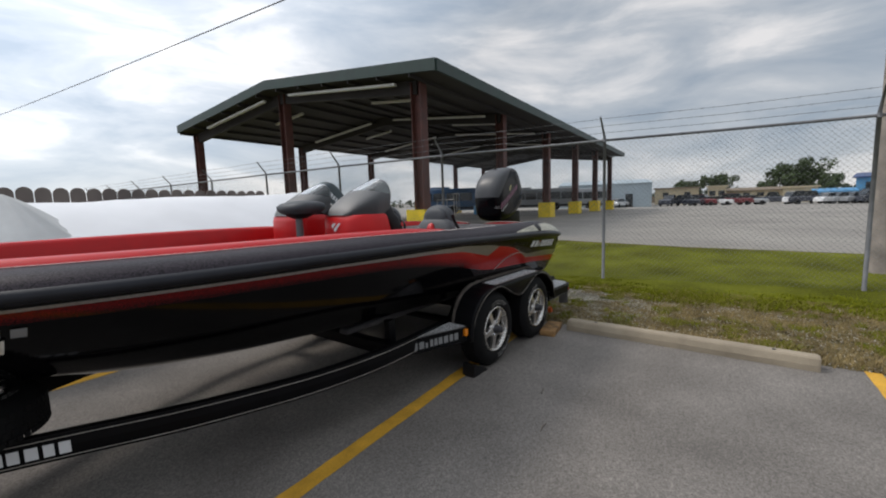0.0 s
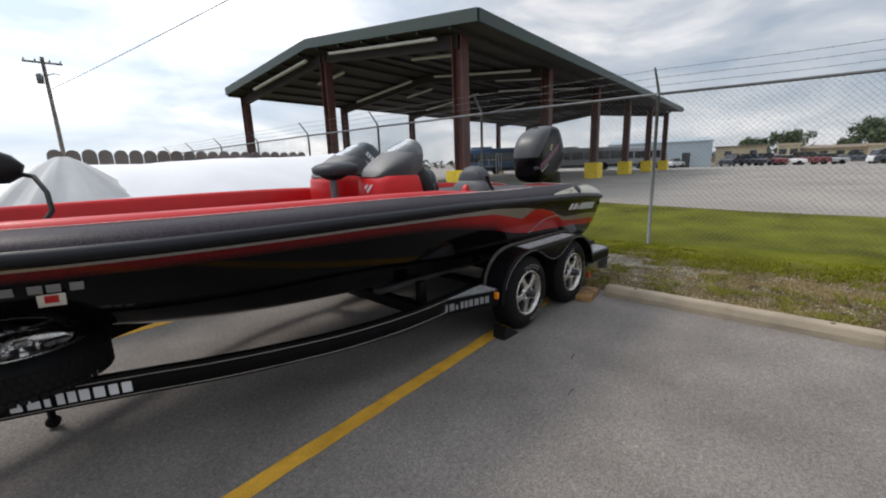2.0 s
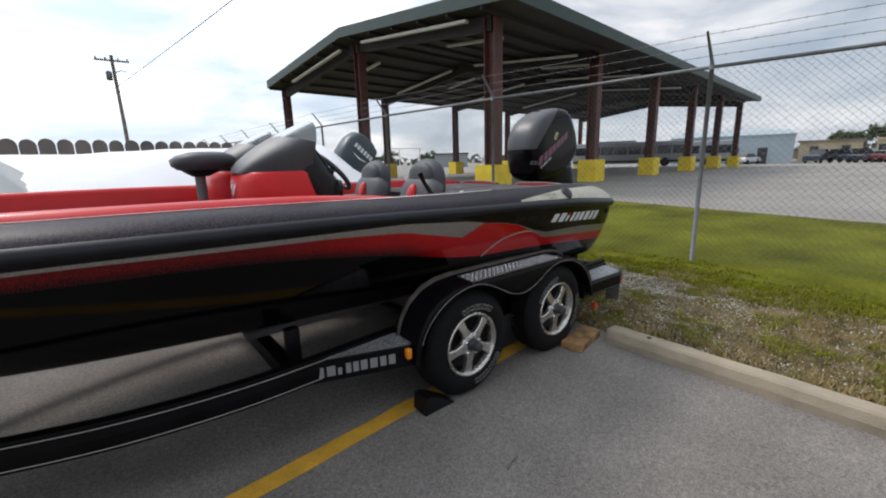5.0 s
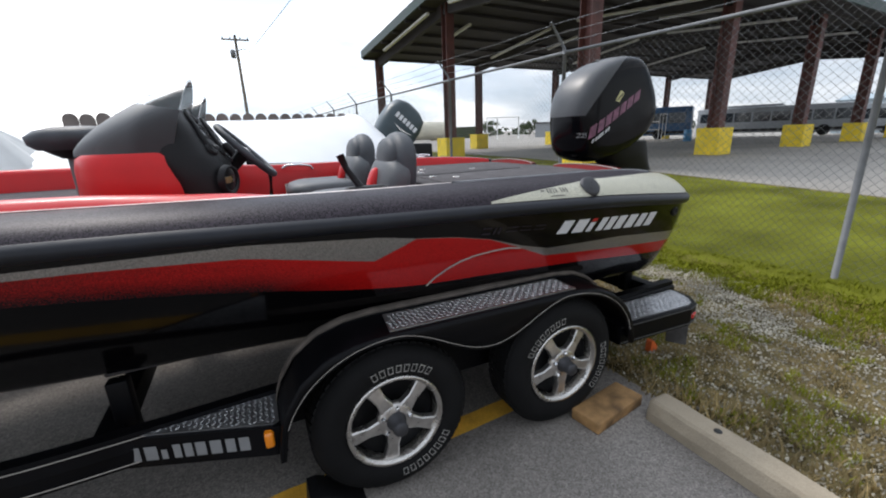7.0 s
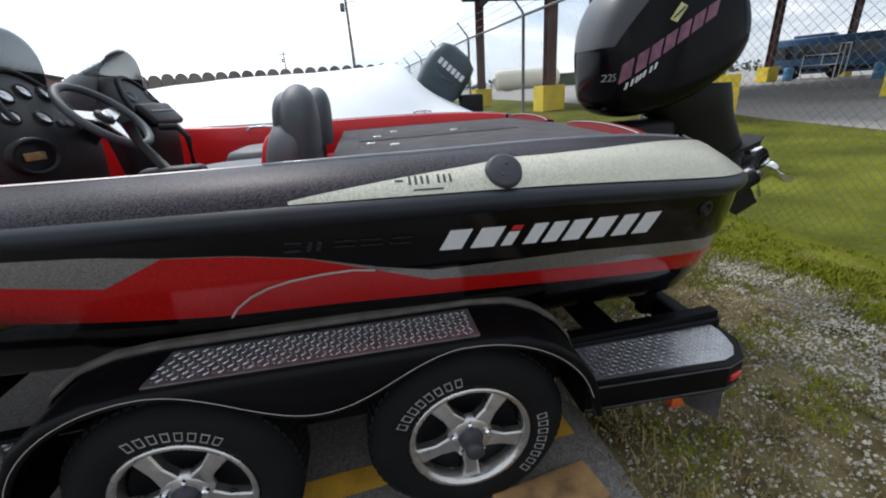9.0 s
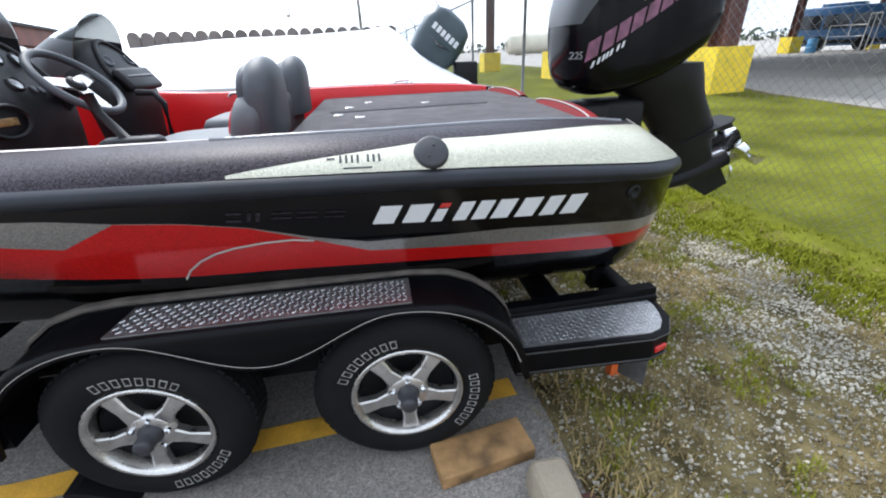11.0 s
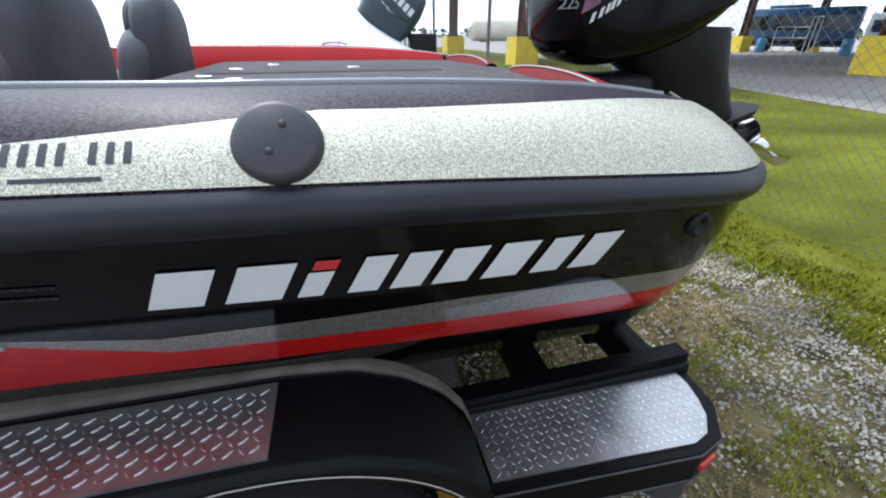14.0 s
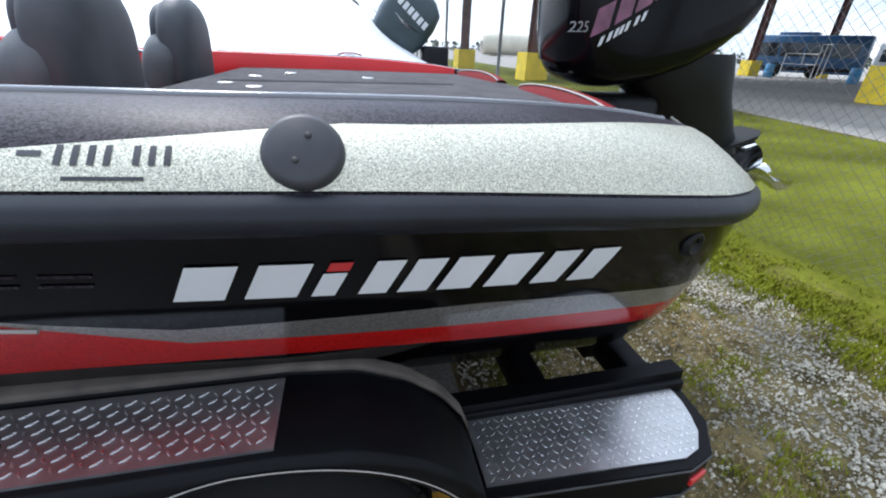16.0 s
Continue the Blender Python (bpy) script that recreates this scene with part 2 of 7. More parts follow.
M_COWL = mat("black_gloss_cowl", (0.003, 0.003, 0.004), 0.13, var=0.15, scale=6, rough_var=0.05, spec=0.14)
M_COWLTOP = mat("grey_cowl_top", (0.048, 0.050, 0.054), 0.40, var=0.12, scale=6)
M_COWLBLUE = mat("blue_grey_cowl", (0.040, 0.060, 0.070), 0.4, var=0.12, scale=6)
M_COVER = mat("white_shrink_cover", (0.80, 0.81, 0.83), 0.55, var=0.05, scale=1.2, bump=0.15, bump_scale=9)
M_COVERG = mat("grey_boat_cover", (0.68, 0.69, 0.68), 0.85, var=0.12, scale=2.0, bump=0.4, bump_scale=7)
M_POSTRED = mat("red_oxide_steel", (0.10, 0.034, 0.027), 0.6, var=0.25, scale=2.5, fine=0.08, fine_scale=50)
M_SHED = mat("red_brown_boards", (0.19, 0.075, 0.06), 0.75, var=0.2, scale=2.0, fine=0.08, fine_scale=40)
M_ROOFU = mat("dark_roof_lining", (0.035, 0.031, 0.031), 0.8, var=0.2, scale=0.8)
M_FASCIA = mat("green_fascia", (0.016, 0.04, 0.032), 0.5, var=0.2, scale=1.5)
M_TUBE = mat("white_light_batten", (0.66, 0.66, 0.64), 0.6, var=0.05)
M_POLE = mat("weathered_pole_wood", (0.23, 0.20, 0.17), 0.9, var=0.25, scale=3, bump=0.5, bump_scale=30, fine=0.1)
M_AMBER = mat("amber_lens", (0.85, 0.25, 0.01), 0.2, var=0.1, coat=0.6)
M_REDLENS = mat("red_lens", (0.55, 0.02, 0.02), 0.2, var=0.1, coat=0.6)
M_ORANGE = mat("orange_plastic", (0.75, 0.14, 0.03), 0.5, var=0.1)
M_LEAF = mat("foliage", (0.055, 0.085, 0.028), 0.7, var=0.3, scale=1.2, island=0.4)
M_LEAFD = mat("far_foliage", (0.05, 0.07, 0.035), 0.8, var=0.3, scale=0.3, island=0.4)
M_BLUEGREY = mat("blue_grey_metal_siding", (0.36, 0.43, 0.47), 0.6, var=0.06, scale=0.4)
M_TAN = mat("tan_stucco", (0.52, 0.44, 0.30), 0.85, var=0.08, scale=0.5)
M_TAND = mat("brown_roof", (0.22, 0.17, 0.12), 0.85, var=0.15, scale=0.5)
M_BLUE = mat("bright_blue_paint", (0.08, 0.28, 0.50), 0.5, var=0.1, scale=0.8)
M_DARKBLUE = mat("dark_blue_paint", (0.02, 0.06, 0.18), 0.4, var=0.1)
M_WINDOW = mat("dark_window_glass", (0.02, 0.025, 0.03), 0.08, var=0.1, rough_var=0.02, coat=0.5)
M_CARW = mat("white_car_paint", (0.75, 0.75, 0.75), 0.25, var=0.03, coat=0.8)
M_CARD = mat("dark_car_paint", (0.03, 0.035, 0.05), 0.25, var=0.05, coat=0.8)
M_CARR = mat("maroon_car_paint", (0.14, 0.02, 0.025), 0.25, var=0.05, coat=0.8)
M_CARS = mat("silver_car_paint", (0.4, 0.41, 0.42), 0.3, 0.5, var=0.05, coat=0.8)
M_BUS = mat("bus_grey_paint", (0.30, 0.32, 0.34), 0.4, var=0.08, coat=0.3)
M_BUSB = mat("bus_blue_paint", (0.03, 0.10, 0.22), 0.35, var=0.1, coat=0.5)
M_PICKET = mat("weathered_brown_boards", (0.13, 0.11, 0.10), 0.9, var=0.2, scale=2.0, island=0.2)
M_TANK = mat("cream_tank_paint", (0.66, 0.62, 0.50), 0.5, var=0.08, scale=0.5)
M_AMBERLCD = mat("amber_display_glass", (0.20, 0.13, 0.05), 0.2, var=0.3, scale=60)
M_PAPER = mat("printed_paper_label", (0.7, 0.68, 0.62), 0.6, var=0.1)
M_INK = mat("black_ink", (0.02, 0.02, 0.02), 0.6, var=0.1)


# ---- mesh helpers ----
class MB:
    """Collects vertices and faces (with a material slot and a smooth flag) and makes one mesh of them."""

    def __init__(self):
        self.v, self.f, self.m, self.s = [], [], [], []

    def add(self, vs, fs, slot=0, smooth=False):
        o = len(self.v)
        self.v += [tuple(p) for p in vs]
        self.f += [tuple(o + i for i in f) for f in fs]
        self.m += [slot] * len(fs)
        self.s += [smooth] * len(fs)
        return self

    def box(self, x0, x1, y0, y1, z0, z1, b=0.0, slot=0, m=None):
        """A box, its edges cut back by b."""
        if b <= 0:
            vs = [(x, y, z) for z in (z0, z1) for y in (y0, y1) for x in (x0, x1)]
            fs = [(0, 2, 3, 1), (4, 5, 7, 6), (0, 1, 5, 4), (2, 6, 7, 3), (0, 4, 6, 2), (1, 3, 7, 5)]
            vs = [Vector(p) for p in vs]
        else:
            bm = bmesh.new()
            bmesh.ops.create_cube(bm, size=1.0)
            for w in bm.verts:
                w.co = Vector((x0 + (w.co.x + 0.5) * (x1 - x0), y0 + (w.co.y + 0.5) * (y1 - y0), z0 + (w.co.z + 0.5) * (z1 - z0)))
            bmesh.ops.bevel(bm, geom=bm.edges[:], offset=b, segments=2, affect="EDGES", profile=0.5)
            bm.verts.index_update()
            vs, fs = [w.co.copy() for w in bm.verts], [tuple(w.index for w in f.verts) for f in bm.faces]
            bm.free()
        if m is not None:
            vs = [m @ p for p in vs]
        return self.add(vs, fs, slot, b > 0)

    def tube(self, pts, r, n=8, slot=0, cap=True, smooth=True):
        """A round tube along points; r is one radius or one for each point."""
        pts = [Vector(p) for p in pts]
        rs = r if isinstance(r, (list, tuple)) else [r] * len(pts)
        vs, fs = [], []
        up = Vector((0, 0, 1))
        for i, p in enumerate(pts):
            d = (pts[min(i + 1, len(pts) - 1)] - pts[max(i - 1, 0)]).normalized()
            ref = up if abs(d.z) < 0.95 else Vector((1, 0, 0))
            a = d.cross(ref).normalized()
            c = a.cross(d)
            for k in range(n):
                t = 2 * math.pi * k / n
                vs.append(p + rs[i] * (math.cos(t) * a + math.sin(t) * c))
        for i in range(len(pts) - 1):
            for k in range(n):
                fs.append((i * n + k, i * n + (k + 1) % n, (i + 1) * n + (k + 1) % n, (i + 1) * n + k))
        if cap:
            fs += [tuple(range(n)), tuple(reversed(range((len(pts) - 1) * n, len(pts) * n)))]
        return self.add(vs, fs, slot, smooth)

    def lathe(self, prof, m=None, n=40, slot=0, smooth=True):
        """A profile of (radius, height) turned round z, then moved by m."""
        m = m or Matrix()
        vs, fs = [], []
        for r, h in prof:
            for k in range(n):
                t = 2 * math.pi * k / n
                vs.append(m @ Vector((r * math.cos(t), r * math.sin(t), h)))
        for i in range(len(prof) - 1):
            for k in range(n):
                fs.append((i * n + k, i * n + (k + 1) % n, (i + 1) * n + (k + 1) % n, (i + 1) * n + k))
        return self.add(vs, fs, slot, smooth)

    def grid(self, rows, slot=0, smooth=True, close=False, slots=None):
        """Rows of points of one length, joined into a sheet."""
        n = len(rows[0])
        vs = [p for r in rows for p in r]
        o = len(self.v)
        self.v += [tuple(p) for p in vs]
        for i in range(len(rows) - 1):
            for k in range(n if close else n - 1):
                self.f.append((o + i * n + k, o + i * n + (k + 1) % n, o + (i + 1) * n + (k + 1) % n, o + (i + 1) * n + k))
                self.m.append(slots[i] if slots else slot)
                self.s.append(smooth)
        return self

    def prism(self, outline, m, depth, slot=0):
        """A flat outline (x, y) pushed out by depth along z, then moved by m."""
        n = len(outline)
        vs = [m @ Vector((x, y, 0)) for x, y in outline] + [m @ Vector((x, y, depth)) for x, y in outline]
        fs = [tuple(reversed(range(n))), tuple(range(n, 2 * n))] + [(i, (i + 1) % n, n + (i + 1) % n, n + i) for i in range(n)]
        return self.add(vs, fs, slot, False)

    def mesh(self, name, mats):
        me = bpy.data.meshes.new(name)
        me.from_pydata([tuple(p) for p in self.v], [], self.f)
        for q in (mats if isinstance(mats, (list, tuple)) else [mats]):
            me.materials.append(q)
        me.polygons.foreach_set("material_index", self.m)
        me.polygons.foreach_set("use_smooth", self.s)
        me.update()
        return me


def thing(name, label, category, at=(0, 0, 0), group="", kind=""):
    """An Empty at a thing's base, for its parts."""
    ob = tagged(new(name), label, category, group, kind)
    ob.location = at
    return ob


def part(name, mb, mats, parent=None, label=""):
    """Links what mb holds as one mesh object under a thing or a part; its points are in the world."""
    ob = new(name, mb.mesh(name, mats) if isinstance(mb, MB) else mb)
    if parent is not None:
        ob.parent = parent
        loc, p = Vector(), parent
        while p is not None:
            loc += p.location
            p = p.parent
        ob.location = -loc
    if label:
        tagged(ob, label)
    return ob


def single(name, mb, mats, label, category, group="", kind=""):
    return tagged(part(name, mb, mats), label, category, group, kind)


def curve(xs, ys):
    return lambda x: float(np.interp(x, xs, ys))


def smooth_curve(xs, ys):
    """A rounded line through points, for hull lines."""
    xs, ys = np.array(xs, float), np.array(ys, float)
    d = np.gradient(ys, xs)

    def f(x):
        x = min(max(x, xs[0]), xs[-1])
        i = min(int(np.searchsorted(xs, x, side="right")) - 1, len(xs) - 2)
        h = xs[i + 1] - xs[i]
        t = (x - xs[i]) / h
        return float((2 * t**3 - 3 * t**2 + 1) * ys[i] + (t**3 - 2 * t**2 + t) * h * d[i] + (-2 * t**3 + 3 * t**2) * ys[i + 1] + (t**3 - t**2) * h * d[i + 1])
    return f


# ---- ground ----
def gz(x):
    """The ground's height: level by the boat, a slight rise to the yard, then a slow fall."""
    return float(np.interp(x, [-1e4, 4.0, 10.5, 20.0, 40.0, 75.0, 1e4], [0.0, 0.0, 0.20, 0.20, 0.05, -0.45, -0.45]))


def ground_sheet():
    """One sheet to the horizon."""
    mb = MB()
    xs = [-600, -200, -60, -20, -8, 0, 4, 7, 10.5, 20, 40, 75, 200, 600, 1500]
    mb.grid([[(x, y, gz(x) - 0.012) for x in xs] for y in [-900, -200, -60, -20, -8, 0, 8, 20, 60, 200, 900]], smooth=False)
    return single("ground", mb, M_LOT, "pale worn concrete and gravel yard reaching far off", "ground", kind="structure")


ground_sheet()


def flat_strip(name, left, right, z, mats, label, category, step=0.5):
    """A ground sheet between two lines x = left(y) and x = right(y)."""
    mb = MB()
    ys = np.arange(-14, 40.01, step)
    mb.grid([[(x, y, gz(x) + z) for x in (left(y), 0.7 * left(y) + 0.3 * right(y), 0.35 * left(y) + 0.65 * right(y), right(y))] for y in ys], smooth=False)
    return single(name, mb, mats, label, category, kind="structure")


def wob(y, a, f, s):
    return a * (noise.noise((y * f, s, 0.3)))


asphalt_edge = lambda y: 1.46 + wob(y, 0.06, 1.1, 2.0)
lawn_edge = lambda y: curve([-14, -4, -0.6, 1.4, 4.6, 7.7, 9.3, 14, 40], [8.7, 8.7, 8.8, 9.1, 9.6, 10.1, 10.6, 11.2, 12.0])(y)
flat_strip("asphalt", lambda y: -22.0, asphalt_edge, 0.0, M_ASPHALT, "worn dark grey asphalt parking surface", "asphalt")
flat_strip("verge", lambda y: asphalt_edge(y) - 0.02, lawn_edge, -0.004, M_DIRT, "bare dirt and gravel verge beside the asphalt", "verge")


def lawn():
    mb = MB()
    ys = np.arange(-14, 40.01, 0.35)
    rows = []
    for y in ys:
        l = 3.55 + wob(y, 0.5, 0.7, 5.0) + wob(y, 0.2, 2.3, 7.0)
        r = lawn_edge(y) + wob(y, 0.08, 1.9, 4.0)
        rows.append([(l, y, -0.002)] + [(l + (r - l) * k / 6, y, gz(l + (r - l) * k / 6) + 0.012 + 0.02 * noise.noise((l + k, y * 0.8, 1))) for k in range(1, 6)] + [(r, y, gz(r) - 0.006)])
    mb.grid(rows)
    return single("lawn", mb, M_GRASS_SOIL, "mown green grass strip on both sides of the fence", "lawn", kind="structure")


lawn()


def grass(name, count, xr, yr, length, mats, label, keep=lambda x, y: True, seed=1, width=0.006):
    """Tufts of thin bent blades as one object."""
    rng = random.Random(seed)
    mb = MB()
    made = 0
    while made < count:
        x, y = rng.uniform(*xr), rng.uniform(*yr)
        if not keep(x, y):
            made += 0.34
            continue
        made += 1
        a = rng.uniform(0, 6.28)
        h = length * rng.uniform(0.5, 1.25)
        bend = h * rng.uniform(0.3, 1.2)
        dx, dy = math.cos(a), math.sin(a)
        w = width * rng.uniform(0.7, 1.4)
        px, py = -dy * w, dx * w
        z = gz(x)
        mb.add([(x - px, y - py, z), (x + px, y + py, z), (x + dx * bend * 0.35 + px * 0.7, y + dy * bend * 0.35 + py * 0.7, z + h * 0.6),
                (x + dx * bend * 0.35 - px * 0.7, y + dy * bend * 0.35 - py * 0.7, z + h * 0.6), (x + dx * bend, y + dy * bend, z + h)],
               [(0, 1, 2, 3), (3, 2, 4)])
    return single(name, mb, mats, label, "grass", kind="stuff")


def gravelly(x, y):
    """Where the crushed stone lies bare: patches drawn out along the verge."""
    v = noise.noise((x * 1.3, y * 0.8, 3.3)) + 0.5 * noise.noise((x * 3.4, y * 3.0, 8.0)) + 0.25 * noise.noise((x * 9, y * 9, 1.0))
    return v + 0.5 * math.exp(-((x - 2.75) ** 2 / 0.5 + (y - 1.0) ** 2 / 1.6)) - 0.35 * math.exp(-((x - 2.2) ** 2 + (y + 0.35) ** 2) / 0.2) - 0.75 * min(1.0, max(0.0, (-0.4 - y) / 1.2))


def clumps(x, y, s):
    return noise.noise((x * 2.6, y * 2.6, s)) + 0.6 * noise.noise((x * 7.0, y * 7.0, s + 4))


lawn_left = lambda y: 3.55 + wob(y, 0.5, 0.7, 5.0) + wob(y, 0.2, 2.3, 7.0)
grass("lawn_grass", 80000, (3.0, 5.2), (-5, 6), 0.018, M_BLADE, "short mown green grass blades", lambda x, y: x > lawn_left(y) + random.Random(int(x * 9000 + y * 7)).uniform(-0.4, 0.1) and random.Random(int(x * 7000 + y * 9100)).random() > (x - 3.6) / 1.6, 3, 0.004)
grass("lawn_fringe", 26000, (2.9, 4.6), (-4.5, 5), 0.045, M_BLADE, "longer green grass at the edge of the lawn", lambda x, y: abs(x - lawn_left(y) - 0.15) < 0.5 and clumps(x, y, 2.0) > -0.15, 8, 0.004)
grass("verge_grass", 60000, (1.5, 3.9), (-5.5, 3.6), 0.035, M_BLADE, "green weed tufts growing through the gravel", lambda x, y: clumps(x, y, 5.0) > 0.16 and gravelly(x, y) < 0.3, 5, 0.0022)
grass("dry_grass", 80000, (1.5, 4.0), (-5.5, 3.6), 0.028, M_DRY, "short dry straw-coloured grass over the dirt", lambda x, y: clumps(x, y, 9.0) > (-0.15 if y > -0.8 else -0.6) and gravelly(x, y) < 0.2, 6, 0.0022)
grass("kerb_weeds", 1800, (1.42, 1.75), (-4.0, 0.6), 0.06, M_DRY, "dry grass tufts along the concrete kerb", lambda x, y: True, 7, 0.004)


def gravel():
    rng = random.Random(11)
    mb = MB()
    for _ in range(210000):
        x, y = rng.uniform(1.47, 4.0), rng.uniform(-4.6, 3.6)
        g = gravelly(x, y)
        if rng.random() > ((0.24 if y > -1.0 else 0.08) if g < -0.1 else min(0.72, 0.20 + 0.8 * max(0.0, g))):
            continue
        if x > lawn_left(y) and rng.random() > 0.1:
            continue
        s = 0.003 + 0.009 * rng.random() ** 2
        a = rng.uniform(0, 6.28)
        vs = []
        for k in range(5):
            t = a + k * 1.2566
            q = s * rng.uniform(0.6, 1.3)
            vs.append((x + q * math.cos(t), y + q * math.sin(t) * 0.8, 0.0))
        ox, oy = rng.uniform(-0.3, 0.3) * s, rng.uniform(-0.3, 0.3) * s
        top = [(x + ox + (vx - x) * 0.55, y + oy + (vy - y) * 0.55, s * rng.uniform(0.4, 1.1)) for vx, vy, _ in vs]
        mb.add(vs + top, [(0, 1, 6, 5), (1, 2, 7, 6), (2, 3, 8, 7), (3, 4, 9, 8), (4, 0, 5, 9), (5, 6, 7), (5, 7, 8), (5, 8, 9)])
    return single("gravel", mb, M_PEBBLE, "loose pale crushed gravel scattered over the verge", "gravel", kind="stuff")


gravel()


def stripe(x0, y0, x1, y1, w, label):
    """A painted bay line with slightly worn edges."""
    mb = MB()
    d = Vector((x1 - x0, y1 - y0, 0))
    n = Vector((-d.y, d.x, 0)).normalized()
    k = int(d.length / 0.12)
    rows = []
    for i in range(k + 1):
        p = Vector((x0, y0, 0.004)) + d * (i / k)
        a, b = w / 2 + wob(i * 0.12, 0.008, 9, y0), w / 2 + wob(i * 0.12, 0.008, 9, y0 + 3)
        rows.append([p - n * a, p + n * b])
    mb.grid(rows, smooth=False)
    return single("bay_line", mb, M_YLINE, label, "road marking", "painted bay lines", "structure")


stripe(-6.0, -0.21, 1.36, 0.30, 0.11, "faded yellow painted line of a parking bay")
stripe(-6.0, 2.70, 1.38, 3.22, 0.11, "faded yellow painted line of a parking bay")
stripe(-6.0, -2.92, 1.47, -2.61, 0.10, "faded yellow painted line of a parking bay")


def wheel_stop(x, y0, y1):
    """A precast concrete kerb with sloping sides and pin holes."""
    mb = MB()
    prof = [(-0.08, 0.0), (-0.08, 0.05), (-0.062, 0.103), (-0.048, 0.115), (0.048, 0.115), (0.062, 0.103), (0.08, 0.05), (0.08, 0.0)]
    ys = [y0, y0 + 0.015] + list(np.linspace(y0 + 0.1, y1 - 0.1, 18)) + [y1 - 0.015, y1]
    rows = []
    for i, y in enumerate(ys):
        q = 0.93 if i in (0, len(ys) - 1) else 1.0
        rows.append([(x + px * q + wob(y, 0.006, 6, pz * 20), y, pz * q + (0.004 * noise.noise((y * 7, px * 30, 0)) if pz > 0 else 0)) for px, pz in prof])
    mb.grid(rows, smooth=False)
    n = len(prof)
    mb.add(rows[0], [tuple(range(n))])
    mb.add(rows[-1], [tuple(reversed(range(n)))])
    ob = thing("concrete_kerb", "weathered pale concrete parking kerb on the asphalt edge", "kerb", (x, (y0 + y1) / 2, 0), "parking kerbs")
    part("body", mb, M_CONC, ob)
    for y in (y0 + 0.3, y1 - 0.3):
        part("pin_hole", MB().lathe([(0.0, 0.1165), (0.016, 0.1165), (0.018, 0.113)], Matrix.Translation((x, y, 0.002)), 12), M_INK, ob)
    return ob


wheel_stop(1.335, -2.28, -0.16)
wheel_stop(1.42, -5.2, -2.92)


# ---- boat ----
YC = 1.25


def half_beam(x):
    """Half width at the rub rail."""
    if x > -0.6:
        return 1.215 - 0.085 * max(0.0, x - 0.75) ** 2
    u = min(1.0, (-0.6 - x) / 3.95)
    return max(0.02, 1.215 * (1 - u ** 3.1))


crest = smooth_curve([-4.6, -3.3, -2.5, -1.3, 0.0, 0.8, 1.3, 1.62, 1.79, 1.86, 1.93, 2.05], [1.33, 1.295, 1.285, 1.273, 1.238, 1.230, 1.218, 1.195, 1.170, 1.158, 1.148, 1.13])
z_gun = lambda x: crest(x) if x < 1.795 else 1.170 - 0.80 * (x - 1.795)
z_rub = smooth_curve([-4.6, -3.0, -1.7, -0.8, 0.0, 0.5, 1.1, 1.9, 2.05], [1.27, 1.222, 1.215, 1.20, 1.17, 1.153, 1.126, 1.056, 1.045])
z_st = curve([-4.6, -3, -1.7, -0.44, 0.0, 0.14, 0.3, 0.47, 0.65, 0.8, 1.28, 2.05], [1.20, 1.16, 1.152, 1.130, 1.092, 1.068, 1.05, 1.015, 0.955, 0.918, 0.905, 0.83])
z_sb = curve([-4.6, -3, -1.7, -0.84, -0.44, -0.12, -0.02, 0.14, 0.3, 0.47, 0.6, 0.7, 0.8, 1.28, 2.05], [1.185, 1.147, 1.138, 1.112, 1.085, 1.018, 0.998, 1.066, 1.048, 1.013, 0.962, 0.92, 0.878, 0.838, 0.775])
z_rb = smooth_curve([-4.6, -3, -1.75, -1.29, -0.87, -0.45, -0.05, 0.15, 0.52, 1.09, 1.52, 2.05], [1.17, 1.10, 1.078, 1.06, 1.02, 0.955, 0.872, 0.842, 0.822, 0.79, 0.745, 0.70])
z_chine = smooth_curve([-4.6, -4.0, -3.0, -2.0, -1.2, 0.0, 1.0, 2.05], [1.14, 0.98, 0.79, 0.69, 0.66, 0.62, 0.60, 0.57])
z_keel = smooth_curve([-4.6, -4.2, -3.7, -3.3, -2.9, -2.6, -2.2, -1.4, 0.0, 2.05], [1.22, 1.08, 0.92, 0.80, 0.68, 0.57, 0.50, 0.43, 0.38, 0.36])
chine_in = curve([-4.6, -3.0, -1.2, 0.6, 1.5, 2.05], [0.06, 0.50, 0.345, 0.295, 0.23, 0.16])


def hull_y(x, z, side=-1):
    """The outer hull's y at a height below the rub rail, on the near (-1) or far (1) side."""
    h = half_beam(x)
    top, bot = z_rub(x), z_chine(x)
    t = min(1.0, max(0.0, (top - z) / max(0.01, top - bot)))
    return YC + side * max(0.004, h - chine_in(x) * min(1, h / 0.6) * (0.25 * t + 0.75 * t * t))


STERN = 1.93
XS = sorted(set([STERN, 1.924, 1.912, 1.895, 1.875, 1.855, 1.83, 1.805, 1.795, 1.785, 1.765] + list(np.linspace(1.75, -3.2, 84)) + list(np.linspace(-3.3, -4.545, 26)) + [-0.12, -0.02, 0.14, 0.47, 0.65, 0.8]))


def stern_round(x):
    """Pulls the sides in where the transom corner rounds off."""
    return 0.0 if x < 1.70 else 1.56 * (x - 1.70) ** 2


def cap_w(x):
    """How far the gunwale's crest stands inboard of the rub rail."""
    if x > 1.795:
        return 0.25 - 0.21 * min(1.0, (x - 1.795) / 0.135)
    return min(0.2 + 0.05 * min(1.0, max(0.0, (x - 0.9) / 0.8)), half_beam(x) * 0.5)


def cap_prof(t):
    """The cap's section: share of its width and of its height at t from rail to crest."""
    return 0.45 * t + 0.55 * t * t, 1 - (1 - t) ** 1.8


